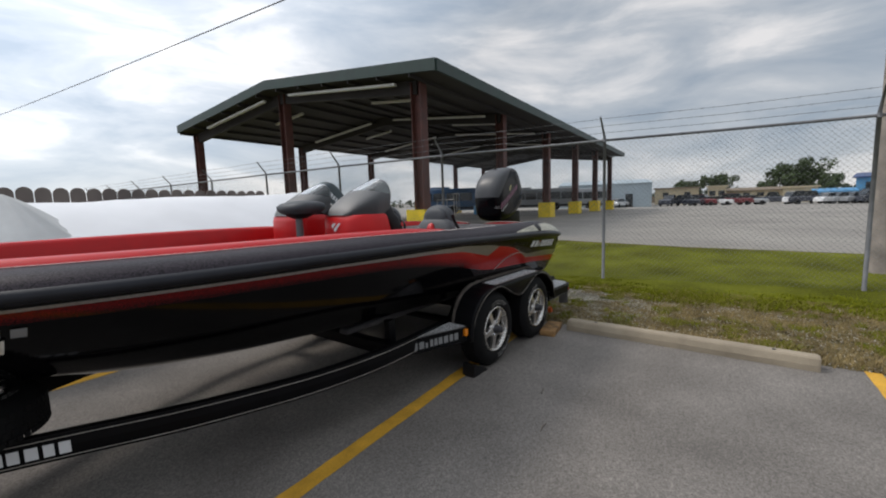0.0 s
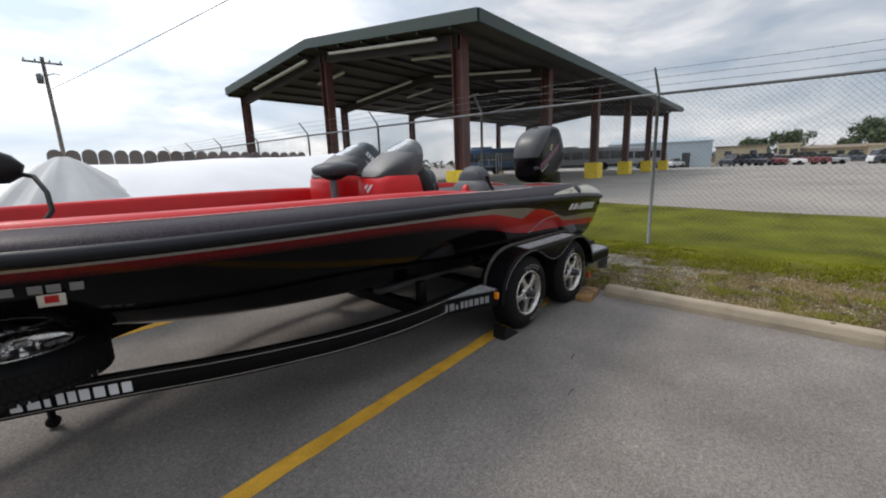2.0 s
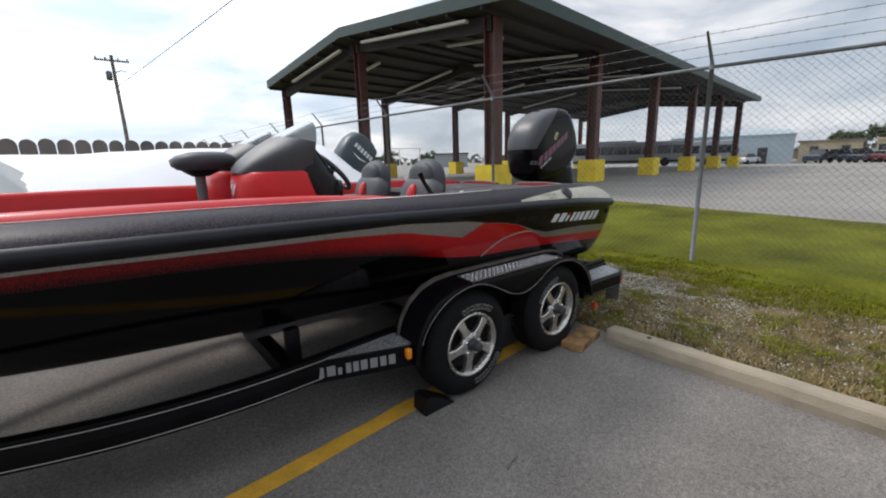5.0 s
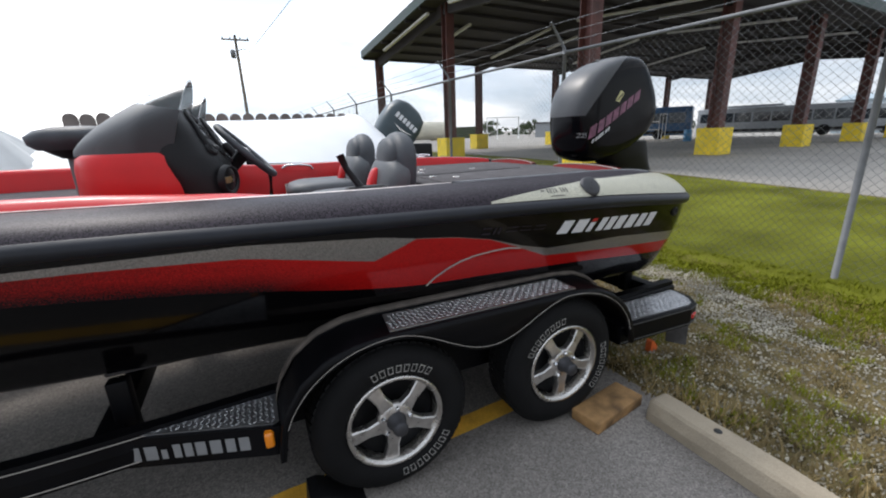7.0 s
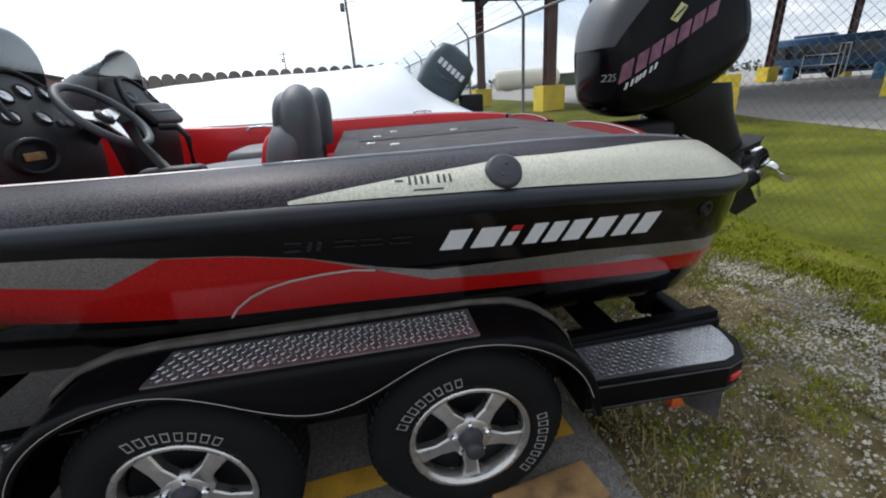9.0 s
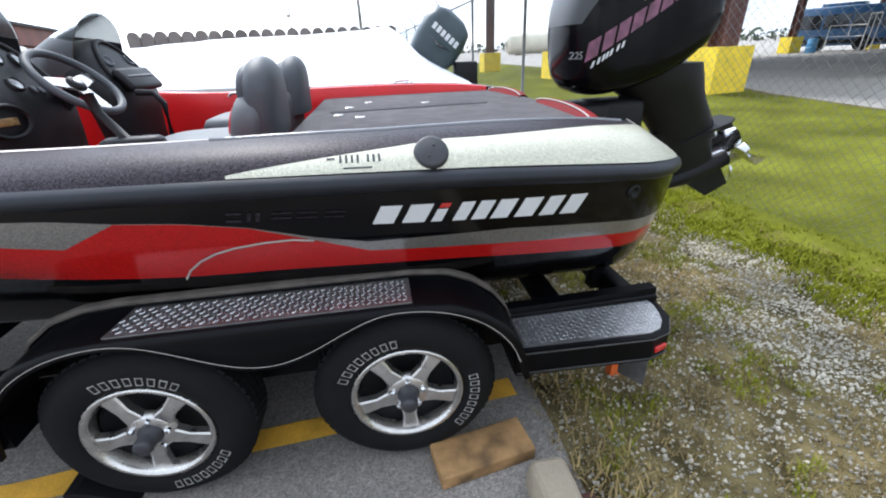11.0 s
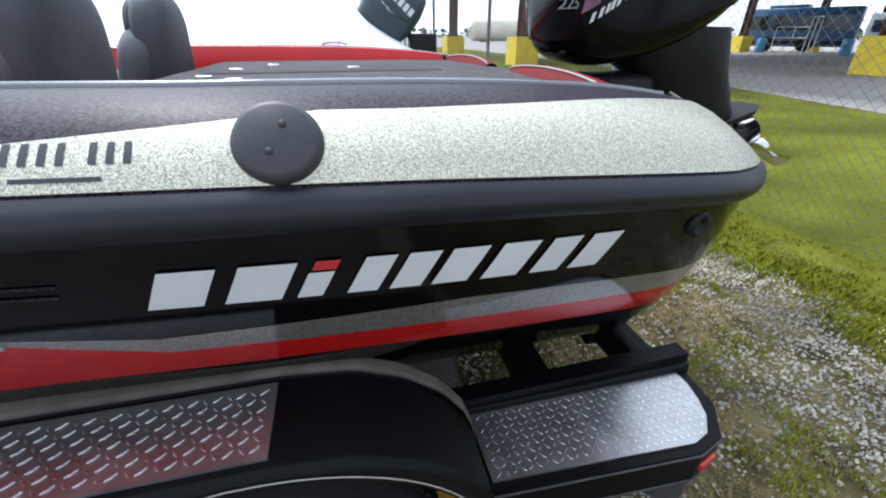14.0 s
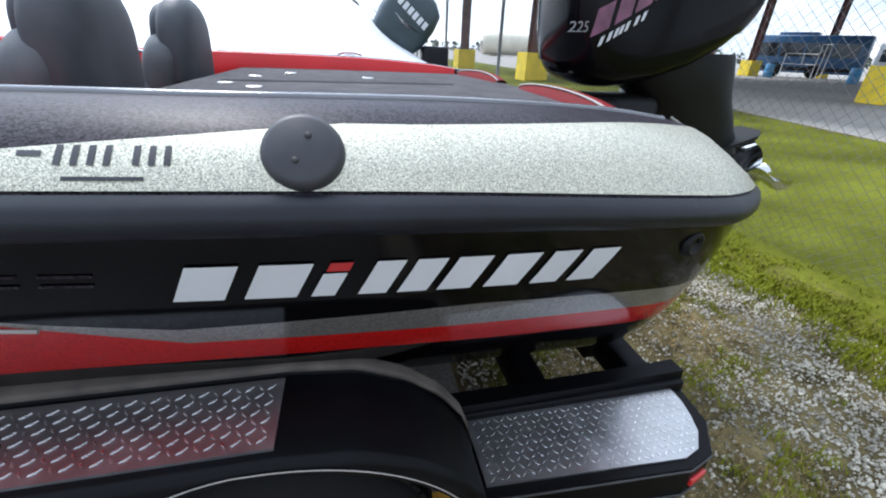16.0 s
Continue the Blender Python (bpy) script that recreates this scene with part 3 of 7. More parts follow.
def build_boat():
    boat = thing("bass_boat", "black, red and silver metal-flake bass boat on a trailer", "boat", (0.0, YC, 0.42))
    hull, cap = MB(), MB()
    for side in (-1, 1):
        rows = []
        levels = [lambda x: z_rub(x) - 0.042, lambda x: (2 * z_rub(x) - 0.084 + z_st(x)) / 3, lambda x: (z_rub(x) - 0.042 + 2 * z_st(x)) / 3, z_st, z_sb, lambda x: 0.6 * z_sb(x) + 0.4 * z_rb(x), z_rb,
                  lambda x: z_rb(x) - 0.004, lambda x: (z_rb(x) + z_chine(x)) / 2, lambda x: z_chine(x) + 0.02, z_chine]
        slots = [0, 0, 0, 1, 2, 2, 0, 0, 0, 0, 0, 0]
        for f in levels:
            rows.append([(x, hull_y(x, f(x), side) - side * stern_round(x), f(x)) for x in XS])
        rows.append([(x, YC + side * max(0.003, abs(rows[-1][i][1] - YC) * 0.55), z_chine(x) * 0.45 + z_keel(x) * 0.55 + 0.01) for i, x in enumerate(XS)])
        rows.append([(x, YC, z_keel(x)) for x in XS])
        hull.grid(rows, slots=slots)
        # cap: from the rub rail's top up to the gunwale
        cr = []
        for k in range(9):
            t = k / 8
            cr.append([(x, YC + side * (max(0.01, half_beam(x) - 0.002 - cap_w(x) * cap_prof(t)[0] - stern_round(x))),
                        z_rub(x) + 0.005 + (z_gun(x) - z_rub(x)) * cap_prof(t)[1]) for x in XS])
        cap.grid(cr, slot=0)
    # transom
    tr = []
    for t in np.linspace(0, 1, 8):
        row = []
        for s in np.linspace(-1, 1, 15):
            zt, zb = z_rub(STERN) - 0.06, z_keel(STERN) + (z_chine(STERN) - z_keel(STERN)) * abs(s)
            z = zt + (zb - zt) * t
            w = abs(hull_y(STERN, z, 1) - YC) - stern_round(STERN)
            row.append((STERN + 0.06 * (1 - abs(s) ** 4), YC + s * w, z))
        tr.append(row)
    hull.grid(tr, slot=0)
    body = part("hull", hull, [M_BLACKGEL, M_GREYGEL, M_REDGEL], boat)
    # darkens the red downwards and forward: paint fade and reflected ground in one mask
    fade = body.data.attributes.new("fade", "FLOAT", "POINT")
    for i, v in enumerate(body.data.vertices):
        x, z = v.co.x, v.co.z
        top, bot = z_sb(x), z_rb(x)
        if bot - 0.02 < z < top + 0.02:
            fade.data[i].value = min(1.0, max(0.0, (top - z) / max(0.01, top - bot))) * min(1.0, max(0.0, (0.1 - x) / 0.5))
            fade.data[i].value = max(fade.data[i].value, 0.80 * min(1.0, max(0.0, (-0.05 - x) / 1.1)))
    part("gunwale_cap", cap, M_CHARCOAL, boat, "charcoal metal-flake gunwale cap")
    # silver panel on the cap near the stern
    for side in (-1, 1):
        sp = MB()
        rows = []
        for x in np.linspace(0.46, 1.915, 64):
            t1 = min(0.54, 0.05 + 0.49 * min(1, (x - 0.44) / 0.62) ** 0.8) + 0.24 * min(1.0, max(0.0, (x - 1.15) / 0.62)) ** 1.3 + 0.18 * min(1.0, max(0.0, (x - 1.80) / 0.10))
            row = []
            for k in range(6):
                t = 0.03 + (t1 - 0.03) * k / 5
                y = max(0.01, half_beam(x) + 0.001 - cap_w(x) * cap_prof(t)[0] - stern_round(x))
                row.append((x, YC + side * y, z_rub(x) + 0.009 + (z_gun(x) - z_rub(x)) * cap_prof(t)[1]))
            rows.append(row)
        sp.grid(rows)
        part("cap_panel", sp, M_SILVERGEL, boat, "bright silver metal-flake panel")
        edge = [(x, YC + side * (half_beam(x) - cap_w(x) * cap_prof(0.99)[0] - stern_round(x)), z_rub(x) + 0.012 + (z_gun(x) - z_rub(x)) * cap_prof(0.99)[1]) for x in (1.797, 1.815, 1.84, 1.87, 1.90, 1.918)]
        back = [[(x, y - side * 0.004, z - 0.004) for x, y, z in edge], [(x, y - side * (0.02 + 0.30 * (x - 1.79)), z - 0.035) for x, y, z in edge], [(x, YC + side * 0.70, 1.06 - 0.4 * (x - 1.79)) for x, y, z in edge]]
        part("stern_shoulder", MB().grid(back), M_BLACKGEL, boat)
        part("stern_edge", MB().tube(edge, 0.0035, 6), M_LINE, boat, "thin pale moulding at the stern corner")
        # rub rail: a bulged rubber band round the side
        rr = []
        for k in range(9):
            t = k / 8
            bulge = 0.024 * math.sin(math.pi * t) ** 0.6
            rr.append([(x, YC + side * (max(0.01, half_beam(x) - stern_round(x)) + bulge), z_rub(x) + 0.010 - 0.056 * t) for x in XS])
        part("rub_rail", MB().grid(rr), M_RUBRAIL, boat, "black rubber rub rail")
        # pin stripe and red inner coaming
        ps, co = MB(), MB()
        fwd = [x for x in XS if x < 0.42]
        slim = lambda x: min(1.0, max(0.08, (0.42 - x) / 1.1))
        ps.grid([[(x, YC + side * max(0.004, half_beam(x) - cap_w(x) + 0.010 - 0.024 * slim(x) * k), z_gun(x) + 0.007 + 0.002 * k) for x in fwd] for k in range(2)])
        part("pin_stripe", ps, M_PINK, boat, "pale pin stripe along the gunwale")
        deep = lambda x: max(0.004, half_beam(x) - cap_w(x) - stern_round(x))
        # added bead: stands in for the sky's reflection along the gunwale edge
        bead = [(x, YC + side * (deep(x) + 0.006), z_gun(x) + 0.003) for x in XS if 0.35 < x < 1.78]
        part("edge_bead", MB().tube(bead, 0.008, 8), M_BEAD, boat, "pale bead added for the sky's sheen on the gunwale's inner edge")
        co.grid([[(x, YC + side * max(0.003, deep(x) + 0.004 - d), z_gun(x) + 0.004 - (0.03 * min(1.0, max(0.0, (x + 0.45) / 0.4)) if side < 0 else 0.0) - (min(q, 0.11) if x < -1.25 else q) * (1 if q > 0 else 0.1 + 0.9 * min(1.0, max(0.0, (-0.25 - x) / 0.6)))) for x in XS if x < 1.70] for d, q in ((0, 0), (0.02, -0.022), (0.055, -0.032), (0.085, -0.026), (0.1, 0.0), (0.105, 0.09), (0.11, 0.105), (0.11, 0.5))])
        part("coaming", co, M_RED, boat, "red gloss inner coaming")
    # decks
    inner = lambda x: max(0.003, half_beam(x) - cap_w(x) - stern_round(x) - 0.095)

    def deck(x0, x1, z, name, n=30):
        top = MB()
        xs = np.linspace(x0, x1, n)
        top.grid([[(x, YC + s * inner(x), z(x)) for s in (-1, -0.5, 0, 0.5, 1)] for x in xs], smooth=False)
        return part(name, top, M_CARPET, boat, "grey carpeted deck")
    deck(-4.45, -1.25, lambda x: z_gun(x) - 0.10, "front_deck")
    deck(-1.25, 0.52, lambda x: 0.86, "cockpit_floor")
    deck(0.52, 1.78, lambda x: 1.165, "rear_deck")
    for x, z0, z1 in ((-1.25, 0.84, z_gun(-1.25) - 0.10), (0.52, 0.84, 1.165)):
        part("deck_step", MB().box(x - 0.012, x + 0.012, YC - inner(x), YC + inner(x), z0, z1 - 0.003), M_CARPET, boat)
    return boat, inner


boat, inner = build_boat()


def hull_pt(x, z, off=0.0, side=-1):
    """A point on the hull's side, off metres outside it."""
    return Vector((x, hull_y(x, z, side) - side * stern_round(x) + side * off, z))


def cap_pt(x, t, off=0.0, side=-1):
    y = half_beam(x) - 0.002 - cap_w(x) * cap_prof(t)[0] - stern_round(x)
    z = z_rub(x) + 0.005 + (z_gun(x) - z_rub(x)) * cap_prof(t)[1]
    return Vector((x, YC + side * (y + off * 0.78), z + off * 0.63))


def decal(surface, quads, off, slot=0, mb=None):
    """Flat shapes laid on a curved surface: each a quad of (u, v) corners."""
    mb = mb or MB()
    for a, b, c, d in quads:
        rows = []
        for i in range(7):
            s = i / 6
            lo = (a[0] + (b[0] - a[0]) * s, a[1] + (b[1] - a[1]) * s)
            hi = (d[0] + (c[0] - d[0]) * s, d[1] + (c[1] - d[1]) * s)
            rows.append([surface(lo[0] + (hi[0] - lo[0]) * k / 3, lo[1] + (hi[1] - lo[1]) * k / 3, off) for k in range(4)])
        mb.grid(rows, slot=slot)
    return mb


def slanted(u0, u1, v0, v1, slant=0.0):
    """A parallelogram in the unit box of a word mark."""
    return ((u0 + slant * v0, v0), (u1 + slant * v0, v0), (u1 + slant * v1, v1), (u0 + slant * v1, v1))


def word_mark(surface, off, mats, parent, label):
    """A maker's mark as plain slanted blocks, each a part."""
    for u0, u1, top in ((0.0, 0.235, 1), (0.265, 0.315, 0.7), (0.365, 0.525, 1), (0.55, 0.765, 1), (0.80, 1.0, 1)):
        wide = u1 - u0
        cuts = [(u0, u1)] if wide < 0.1 else [(u0, u0 + 0.40 * wide), (u0 + 0.56 * wide, u1)]
        for a, b in cuts:
            part("mark_block", decal(surface, [slanted(a, b, 0, top)], off), mats, parent, label)


def bars(name, surface, quads, off, mats, parent, label):
    for q in quads:
        part(name, decal(surface, [q], off), mats, parent, label)


def side_word(u, v, off):
    """The big pale mark on the hull's quarter."""
    x = 0.82 + 0.667 * u + 0.032 * v
    z = 0.987 - 0.050 * u + (0.060 + 0.010 * u) * v
    return hull_pt(x, z, off)


def fit_out_boat():
    word_mark(side_word, 0.003, M_WHITE, boat, "pale slanted block of a maker's mark")
    part("mark_accent", decal(side_word, [slanted(0.268, 0.315, 0.76, 1)], 0.003), M_REDLENS, boat, "small red accent in the mark")
    model = lambda u, v, off: hull_pt(0.42 + 0.33 * u + 0.01 * v, 1.040 - 0.025 * u + 0.03 * v, off)
    bars("model_bar", model, [slanted(0.0, 0.13, 0, 0.25), slanted(0.0, 0.13, 0.8, 1), slanted(0.17, 0.2, 0, 1), slanted(0.24, 0.27, 0, 1)] + [slanted(a, a + 0.17, b, b + 0.14) for a in (0.36, 0.57, 0.8) for b in (0.25, 0.8)], 0.002, M_CHARCOAL, boat, "faint grey bars of a model mark")
    # registration bars and sticker near the bow
    reg = lambda u, v, off: hull_pt(-3.36 + 0.50 * u, 1.048 - 0.01 * u + 0.040 * v, off)
    bars("registration_bar", reg, [slanted(a, a + 0.085, 0, 1) for a in (0.0, 0.105, 0.25, 0.355, 0.46, 0.62, 0.725, 0.86)], 0.003, M_MARKGREY, boat, "grey plain bars of a registration")
    st = lambda u, v, off: hull_pt(-3.03 + 0.085 * u, 0.965 + 0.068 * v, off)
    sticker = part("sticker", decal(st, [slanted(0, 1, 0, 1)], 0.003), M_PAPER, boat, "small white and red sticker")
    part("emblem", decal(st, [slanted(0.25, 0.75, 0.3, 0.9)], 0.0045), M_REDLENS, sticker)
    # dealer mark: plain dark bars on the silver panel
    dl = lambda u, v, off: cap_pt(0.72 + 0.155 * u, 0.07 + 0.28 * v, off)
    bars("dealer_bar", dl, [slanted(0, 0.14, 0.66, 0.8)] + [slanted(a, a + 0.042, 0.45, 0.95) for a in (0.22, 0.32, 0.42, 0.52, 0.7, 0.8, 0.9)] + [slanted(0.28, 0.78, 0.10, 0.19)], 0.006, M_HUBGREY, boat, "dark plain bars of a dealer's mark")
    # fuel cap
    n = (cap_pt(1.01, 0.29, 1.0) - cap_pt(1.01, 0.29, 0.0)).normalized()
    m = Matrix.Translation(cap_pt(1.01, 0.29, 0.005)) @ n.to_track_quat("Z", "Y").to_matrix().to_4x4()
    fc = part("fuel_cap", MB().lathe([(0.0, 0.016), (0.040, 0.016), (0.047, 0.012), (0.050, 0.004), (0.051, 0.0)], m, 36), M_HUBGREY, boat, "round dark grey fuel cap")
    for a in (-0.016, 0.016):
        part("key_hole", MB().lathe([(0.0, 0.0172), (0.0045, 0.0172), (0.005, 0.014)], m @ Matrix.Translation((a * 0.5, a, 0)), 10), M_INK, fc)
    # small vent near the stern
    vn = Vector((0.30, -1, 0)).normalized()
    vm = Matrix.Translation(hull_pt(1.70, 0.985, -0.004)) @ vn.to_track_quat("Z", "Y").to_matrix().to_4x4()
    part("hull_vent", MB().lathe([(0.0, 0.004), (0.014, 0.004), (0.016, 0.010), (0.024, 0.010), (0.028, 0.0), (0.028, -0.03)], vm, 24), M_BLACKPL, boat, "small round black hull vent")
    # thin curved line on the red quarter
    pts = [hull_pt(x, z, 0.003) for x, z in ((0.215, 0.828), (0.245, 0.865), (0.297, 0.905), (0.35, 0.93), (0.41, 0.945), (0.50, 0.955), (0.58, 0.956), (0.64, 0.945))]
    part("curved_line", MB().tube(pts, 0.0035, 5), M_LINE, boat, "thin pale curved line")
    # stern splash well, red lips and latches
    well = MB().box(1.76, 1.97, YC - 0.36, YC + 0.36, 0.95, 1.06, 0.02)
    part("splash_well", well, M_BLACKGEL, boat)
    for side in (-1, 1):
        lip = MB()
        rows = []
        d0, d1 = (0.055, 0.77) if side < 0 else (0.215, 0.77)
        ridge = []
        for t in np.linspace(0, 1, 21):
            y, e = d0 + (d1 - d0) * t, max(0.02, math.sin(math.pi * (0.03 + 0.94 * t))) ** 0.35
            xr = 1.755 - 0.05 * t * t
            rows.append([(xr + x, YC + side * y, z) for x, z in ((-0.02 * e, 1.150), (-0.005, 1.155 + 0.040 * e), (0.012, 1.157 + 0.046 * e), (0.035, 1.157 + 0.040 * e), (0.06, 1.145))])
            ridge.append(Vector((xr - 0.004, YC + side * y, 1.158 + 0.042 * e)))
        lip.grid(rows)
        part("lip_edge", MB().tube(ridge, 0.0035, 6), M_LINE, boat, "pale edge strip of the stern lip")
        part("stern_lip", lip, M_LIP, boat, "red raised stern lip")
        top = MB().grid([[(x, YC + side * (inner(1.8) + 0.1 - 0.0) * (f - 0.25 * max(0.0, x - 1.70)), min(1.15, z_gun(min(x, 1.93)) - 0.012)) for f in (0.25, 0.6, 1.0)] for x in (1.69, 1.76, 1.82, 1.87, 1.92, 1.95)])
        part("stern_deck", top, M_BLACKGEL, boat)
    for x, y in ((0.83, 1.62), (0.72, 1.40), (1.16, 1.42), (0.68, 1.1), (0.79, 0.98)):
        part("deck_latch", MB().box(x - 0.024, x + 0.024, y - 0.010, y + 0.010, 1.168, 1.179, 0.004), M_ALLOY, boat, "small chrome deck latch")
    for y0, y1 in ((0.55, 1.22), (1.28, 1.95)):
        part("hatch_lid", MB().box(0.62, 1.5, y0, y1, 1.155, 1.172, 0.006), M_CARPET, boat, "grey carpeted hatch lid")
    # bow cleat and far-side hardware
    for x, y in ((-2.4, 0), (1.1, 0)):
        yy = YC + half_beam(x) - 0.2
        part("cleat", MB().tube([(x - 0.07, yy, z_gun(x) + 0.02), (x - 0.03, yy, z_gun(x) + 0.03), (x + 0.03, yy, z_gun(x) + 0.03), (x + 0.07, yy, z_gun(x) + 0.02)], 0.008, 8).box(x - 0.03, x + 0.03, yy - 0.012, yy + 0.012, z_gun(x) - 0.002, z_gun(x) + 0.022, 0.004), M_CHROME, boat)


fit_out_boat()


def levels_mesh(levels, cy, n=28, e=3.0, slots=None, cap=True):
    """A body from level cuts (z, x0, x1, half width): rounded oblongs stacked up."""
    mb = MB()
    rows = []
    for z, x0, x1, w in levels:
        cx, a = (x0 + x1) / 2, (x1 - x0) / 2
        row = []
        for k in range(n):
            t = 2 * math.pi * k / n
            c, s = math.cos(t), math.sin(t)
            row.append((cx + a * math.copysign(abs(c) ** (2 / e), c), cy + w * math.copysign(abs(s) ** (2 / e), s), z))
        rows.append(row)
    mb.grid(rows, close=True, slots=slots)
    if cap:
        mb.add(rows[-1], [tuple(range(n))], slots[-1] if slots else 0, True)
    return mb


def console(cy, driver):
    base = levels_mesh([(0.862, -0.985, -0.50, 0.262), (1.28, -0.995, -0.50, 0.266), (1.38, -0.99, -0.51, 0.264), (1.42, -0.98, -0.53, 0.258), (1.435, -0.96, -0.55, 0.248)], cy, 44, 3.0)
    con = part("console", base, M_RED, boat, "red console base with a smoked windshield")
    # hood: arches that rise from the front to an open aft rim; its upper part is see-through
    outer, inside = [], []
    for k in range(19):
        s = k / 18
        h, w = 0.305 * s ** 0.72 + 0.004, 0.262 * min(1.0, 0.30 + 0.85 * s ** 0.5) * (1 - 0.08 * s)
        xb, xt = -0.985 + 0.36 * s ** 1.1, -0.985 + 0.455 * s ** 1.15
        for rows, q in ((outer, 1.0), (inside, 0.972)):
            row = []
            for a in np.linspace(0, math.pi, 37):
                c, sn = math.cos(a), math.sin(a)
                up = sn ** 0.6
                row.append((xb + (xt - xb) * up, cy - q * w * math.copysign(abs(c) ** (0.75 + 0.3 * up), c), 1.428 + q * h * up))
            rows.append(row)
    whole = MB().grid(outer).grid([list(reversed(r)) for r in inside]).grid([outer[-1], inside[-1]])

    src = whole.mesh("shell", [M_SMOKE])

    def piece(name, upper, mats, parent, label):
        """The shell above or below the level at which it turns see-through."""
        bm = bmesh.new()
        bm.from_mesh(src)
        bmesh.ops.bisect_plane(bm, geom=bm.verts[:] + bm.edges[:] + bm.faces[:], plane_co=(-0.6, 0, 1.60), plane_no=(0.22, 0, 1), dist=1e-5, clear_inner=upper, clear_outer=not upper)
        me = bpy.data.meshes.new(name)
        bm.to_mesh(me)
        bm.free()
        me.materials.append(mats)
        for p in me.polygons:
            p.use_smooth = True
        return part(name, me, None, parent, label)
    hood = piece("hood", False, M_SMOKE, con, "satin charcoal console hood")
    piece("windshield", True, M_GLAZE, hood, "tinted see-through windshield")
    bpy.data.meshes.remove(src)
    nose = lambda u, v, off: Vector((-0.995 - off + 0.012 * abs(u - 0.5), cy - 0.07 + 0.14 * u, 1.30 + 0.07 * v))
    if driver:
        part("emblem", decal(nose, [((0.0, 1.0), (0.5, 0.0), (0.62, 0.25), (0.2, 1.0)), ((0.38, 1.0), (0.7, 0.4), (0.85, 0.7), (0.6, 1.0))], 0.008), M_WHITE, con, "small pale emblem")
    # moulded dash that fills the hood and runs down the aft face
    lv = [(0.862, -0.62, -0.47, 0.270), (1.10, -0.63, -0.455, 0.272), (1.22, -0.65, -0.435, 0.274), (1.31, -0.68, -0.42, 0.274), (1.38, -0.73, -0.43, 0.270), (1.43, -0.77, -0.465, 0.250), (1.49, -0.76, -0.505, 0.236), (1.54, -0.72, -0.535, 0.210), (1.58, -0.70, -0.565, 0.165), (1.605, -0.66, -0.58, 0.10), (1.612, -0.64, -0.60, 0.02)]
    part("dashboard", levels_mesh(lv, cy, 44, 2.6), M_BLACKPL, con, "black moulded dashboard")

    def face(y, z, off=0.0):
        x0, x1, w = (float(np.interp(z, [q[0] for q in lv], [q[i] for q in lv])) for i in (1, 2, 3))
        k = min(0.98, abs(y - cy) / w)
        return Vector(((x0 + x1) / 2 + (x1 - x0) / 2 * (1 - k ** 2.6) ** (1 / 2.6) + off, y, z))

    def frame_at(y, z):
        n = (face(y + 0.01, z) - face(y - 0.01, z)).cross(face(y, z + 0.01) - face(y, z - 0.01)).normalized()
        return Matrix.Translation(face(y, z)) @ n.to_track_quat("Z", "Y").to_matrix().to_4x4()
    # raised eyebrow round the instruments
    brow = [face(cy + 0.9 * w * math.cos(a), 1.40 + 0.2 * math.sin(a), 0.004) for a in np.linspace(0.1, math.pi - 0.1, 24) for w in (0.19,)]
    part("brow", MB().tube(brow, 0.013, 8), M_BLACKPL, con)
    if driver:
        for y, z in ((0.69, 1.505), (0.785, 1.52), (0.885, 1.51), (0.635, 1.435), (0.74, 1.425)):
            m = frame_at(y, z)
            g = part("gauge", MB().lathe([(0.023, 0.007), (0.0245, 0.012), (0.028, 0.012), (0.031, 0.0)], m, 22), M_BLACKPL, con, "round gauge with a black bezel")
            part("dial", MB().lathe([(0.0, 0.007), (0.0235, 0.007)], m, 18), M_DIAL, g, "pale gauge dial")
            part("needle", MB().box(-0.0012, 0.0012, -0.002, 0.017, 0.0078, 0.0088, 0.0, m=m @ pose(0, 0, 0, 0, 0, 50)), M_INK, g)
        m = frame_at(0.60, 1.305)
        d = part("display", MB().lathe([(0.062, 0.012), (0.068, 0.020), (0.078, 0.020), (0.084, -0.004)], m @ Matrix.Diagonal((1.0, 0.78, 1.0, 1.0)), 32), M_BLACKPL, con, "oval black display surround")
        part("screen", MB().box(-0.034, 0.034, -0.014, 0.014, 0.004, 0.009, 0.002, m=m), M_AMBERLCD, d, "small amber display")
        for dy in (-0.05, -0.02, 0.03, 0.06):
            part("switch", MB().box(-0.010, 0.010, -0.014, 0.014, -0.002, 0.010, 0.003, m=frame_at(0.84 + dy, 1.39 - 0.2 * dy)), M_VINYL, con)
        c = Vector((-0.352, 0.918, 1.416))
        wm = Matrix.Translation(c) @ Vector((0.72, -0.05, 0.68)).to_track_quat("Z", "Y").to_matrix().to_4x4()
        ring = MB().tube([wm @ Vector((0.165 * math.cos(a), 0.165 * math.sin(a), 0)) for a in np.linspace(0, 2 * math.pi, 45)], 0.0165, 12, cap=False)
        sw = part("steering_wheel", ring, M_VINYL, con, "black padded steering wheel")
        for a, w0, w1 in ((0.25, 0.030, 0.018), (math.pi - 0.25, 0.030, 0.018), (-math.pi / 2, 0.034, 0.022)):
            ca, sa = math.cos(a), math.sin(a)
            pts = [(0.02, -w0), (0.156, -w1), (0.156, w1), (0.02, w0)]
            part("spoke", MB().prism([(u * ca - v * sa, u * sa + v * ca) for u, v in pts], wm @ Matrix.Translation((0, 0, -0.016)), 0.008), M_ALLOY, sw, "brushed metal spoke")
        part("hub", MB().lathe([(0.0, 0.010), (0.026, 0.008), (0.036, 0.0), (0.040, -0.02), (0.03, -0.05), (0.03, -0.16)], wm, 24), M_BLACKPL, sw)
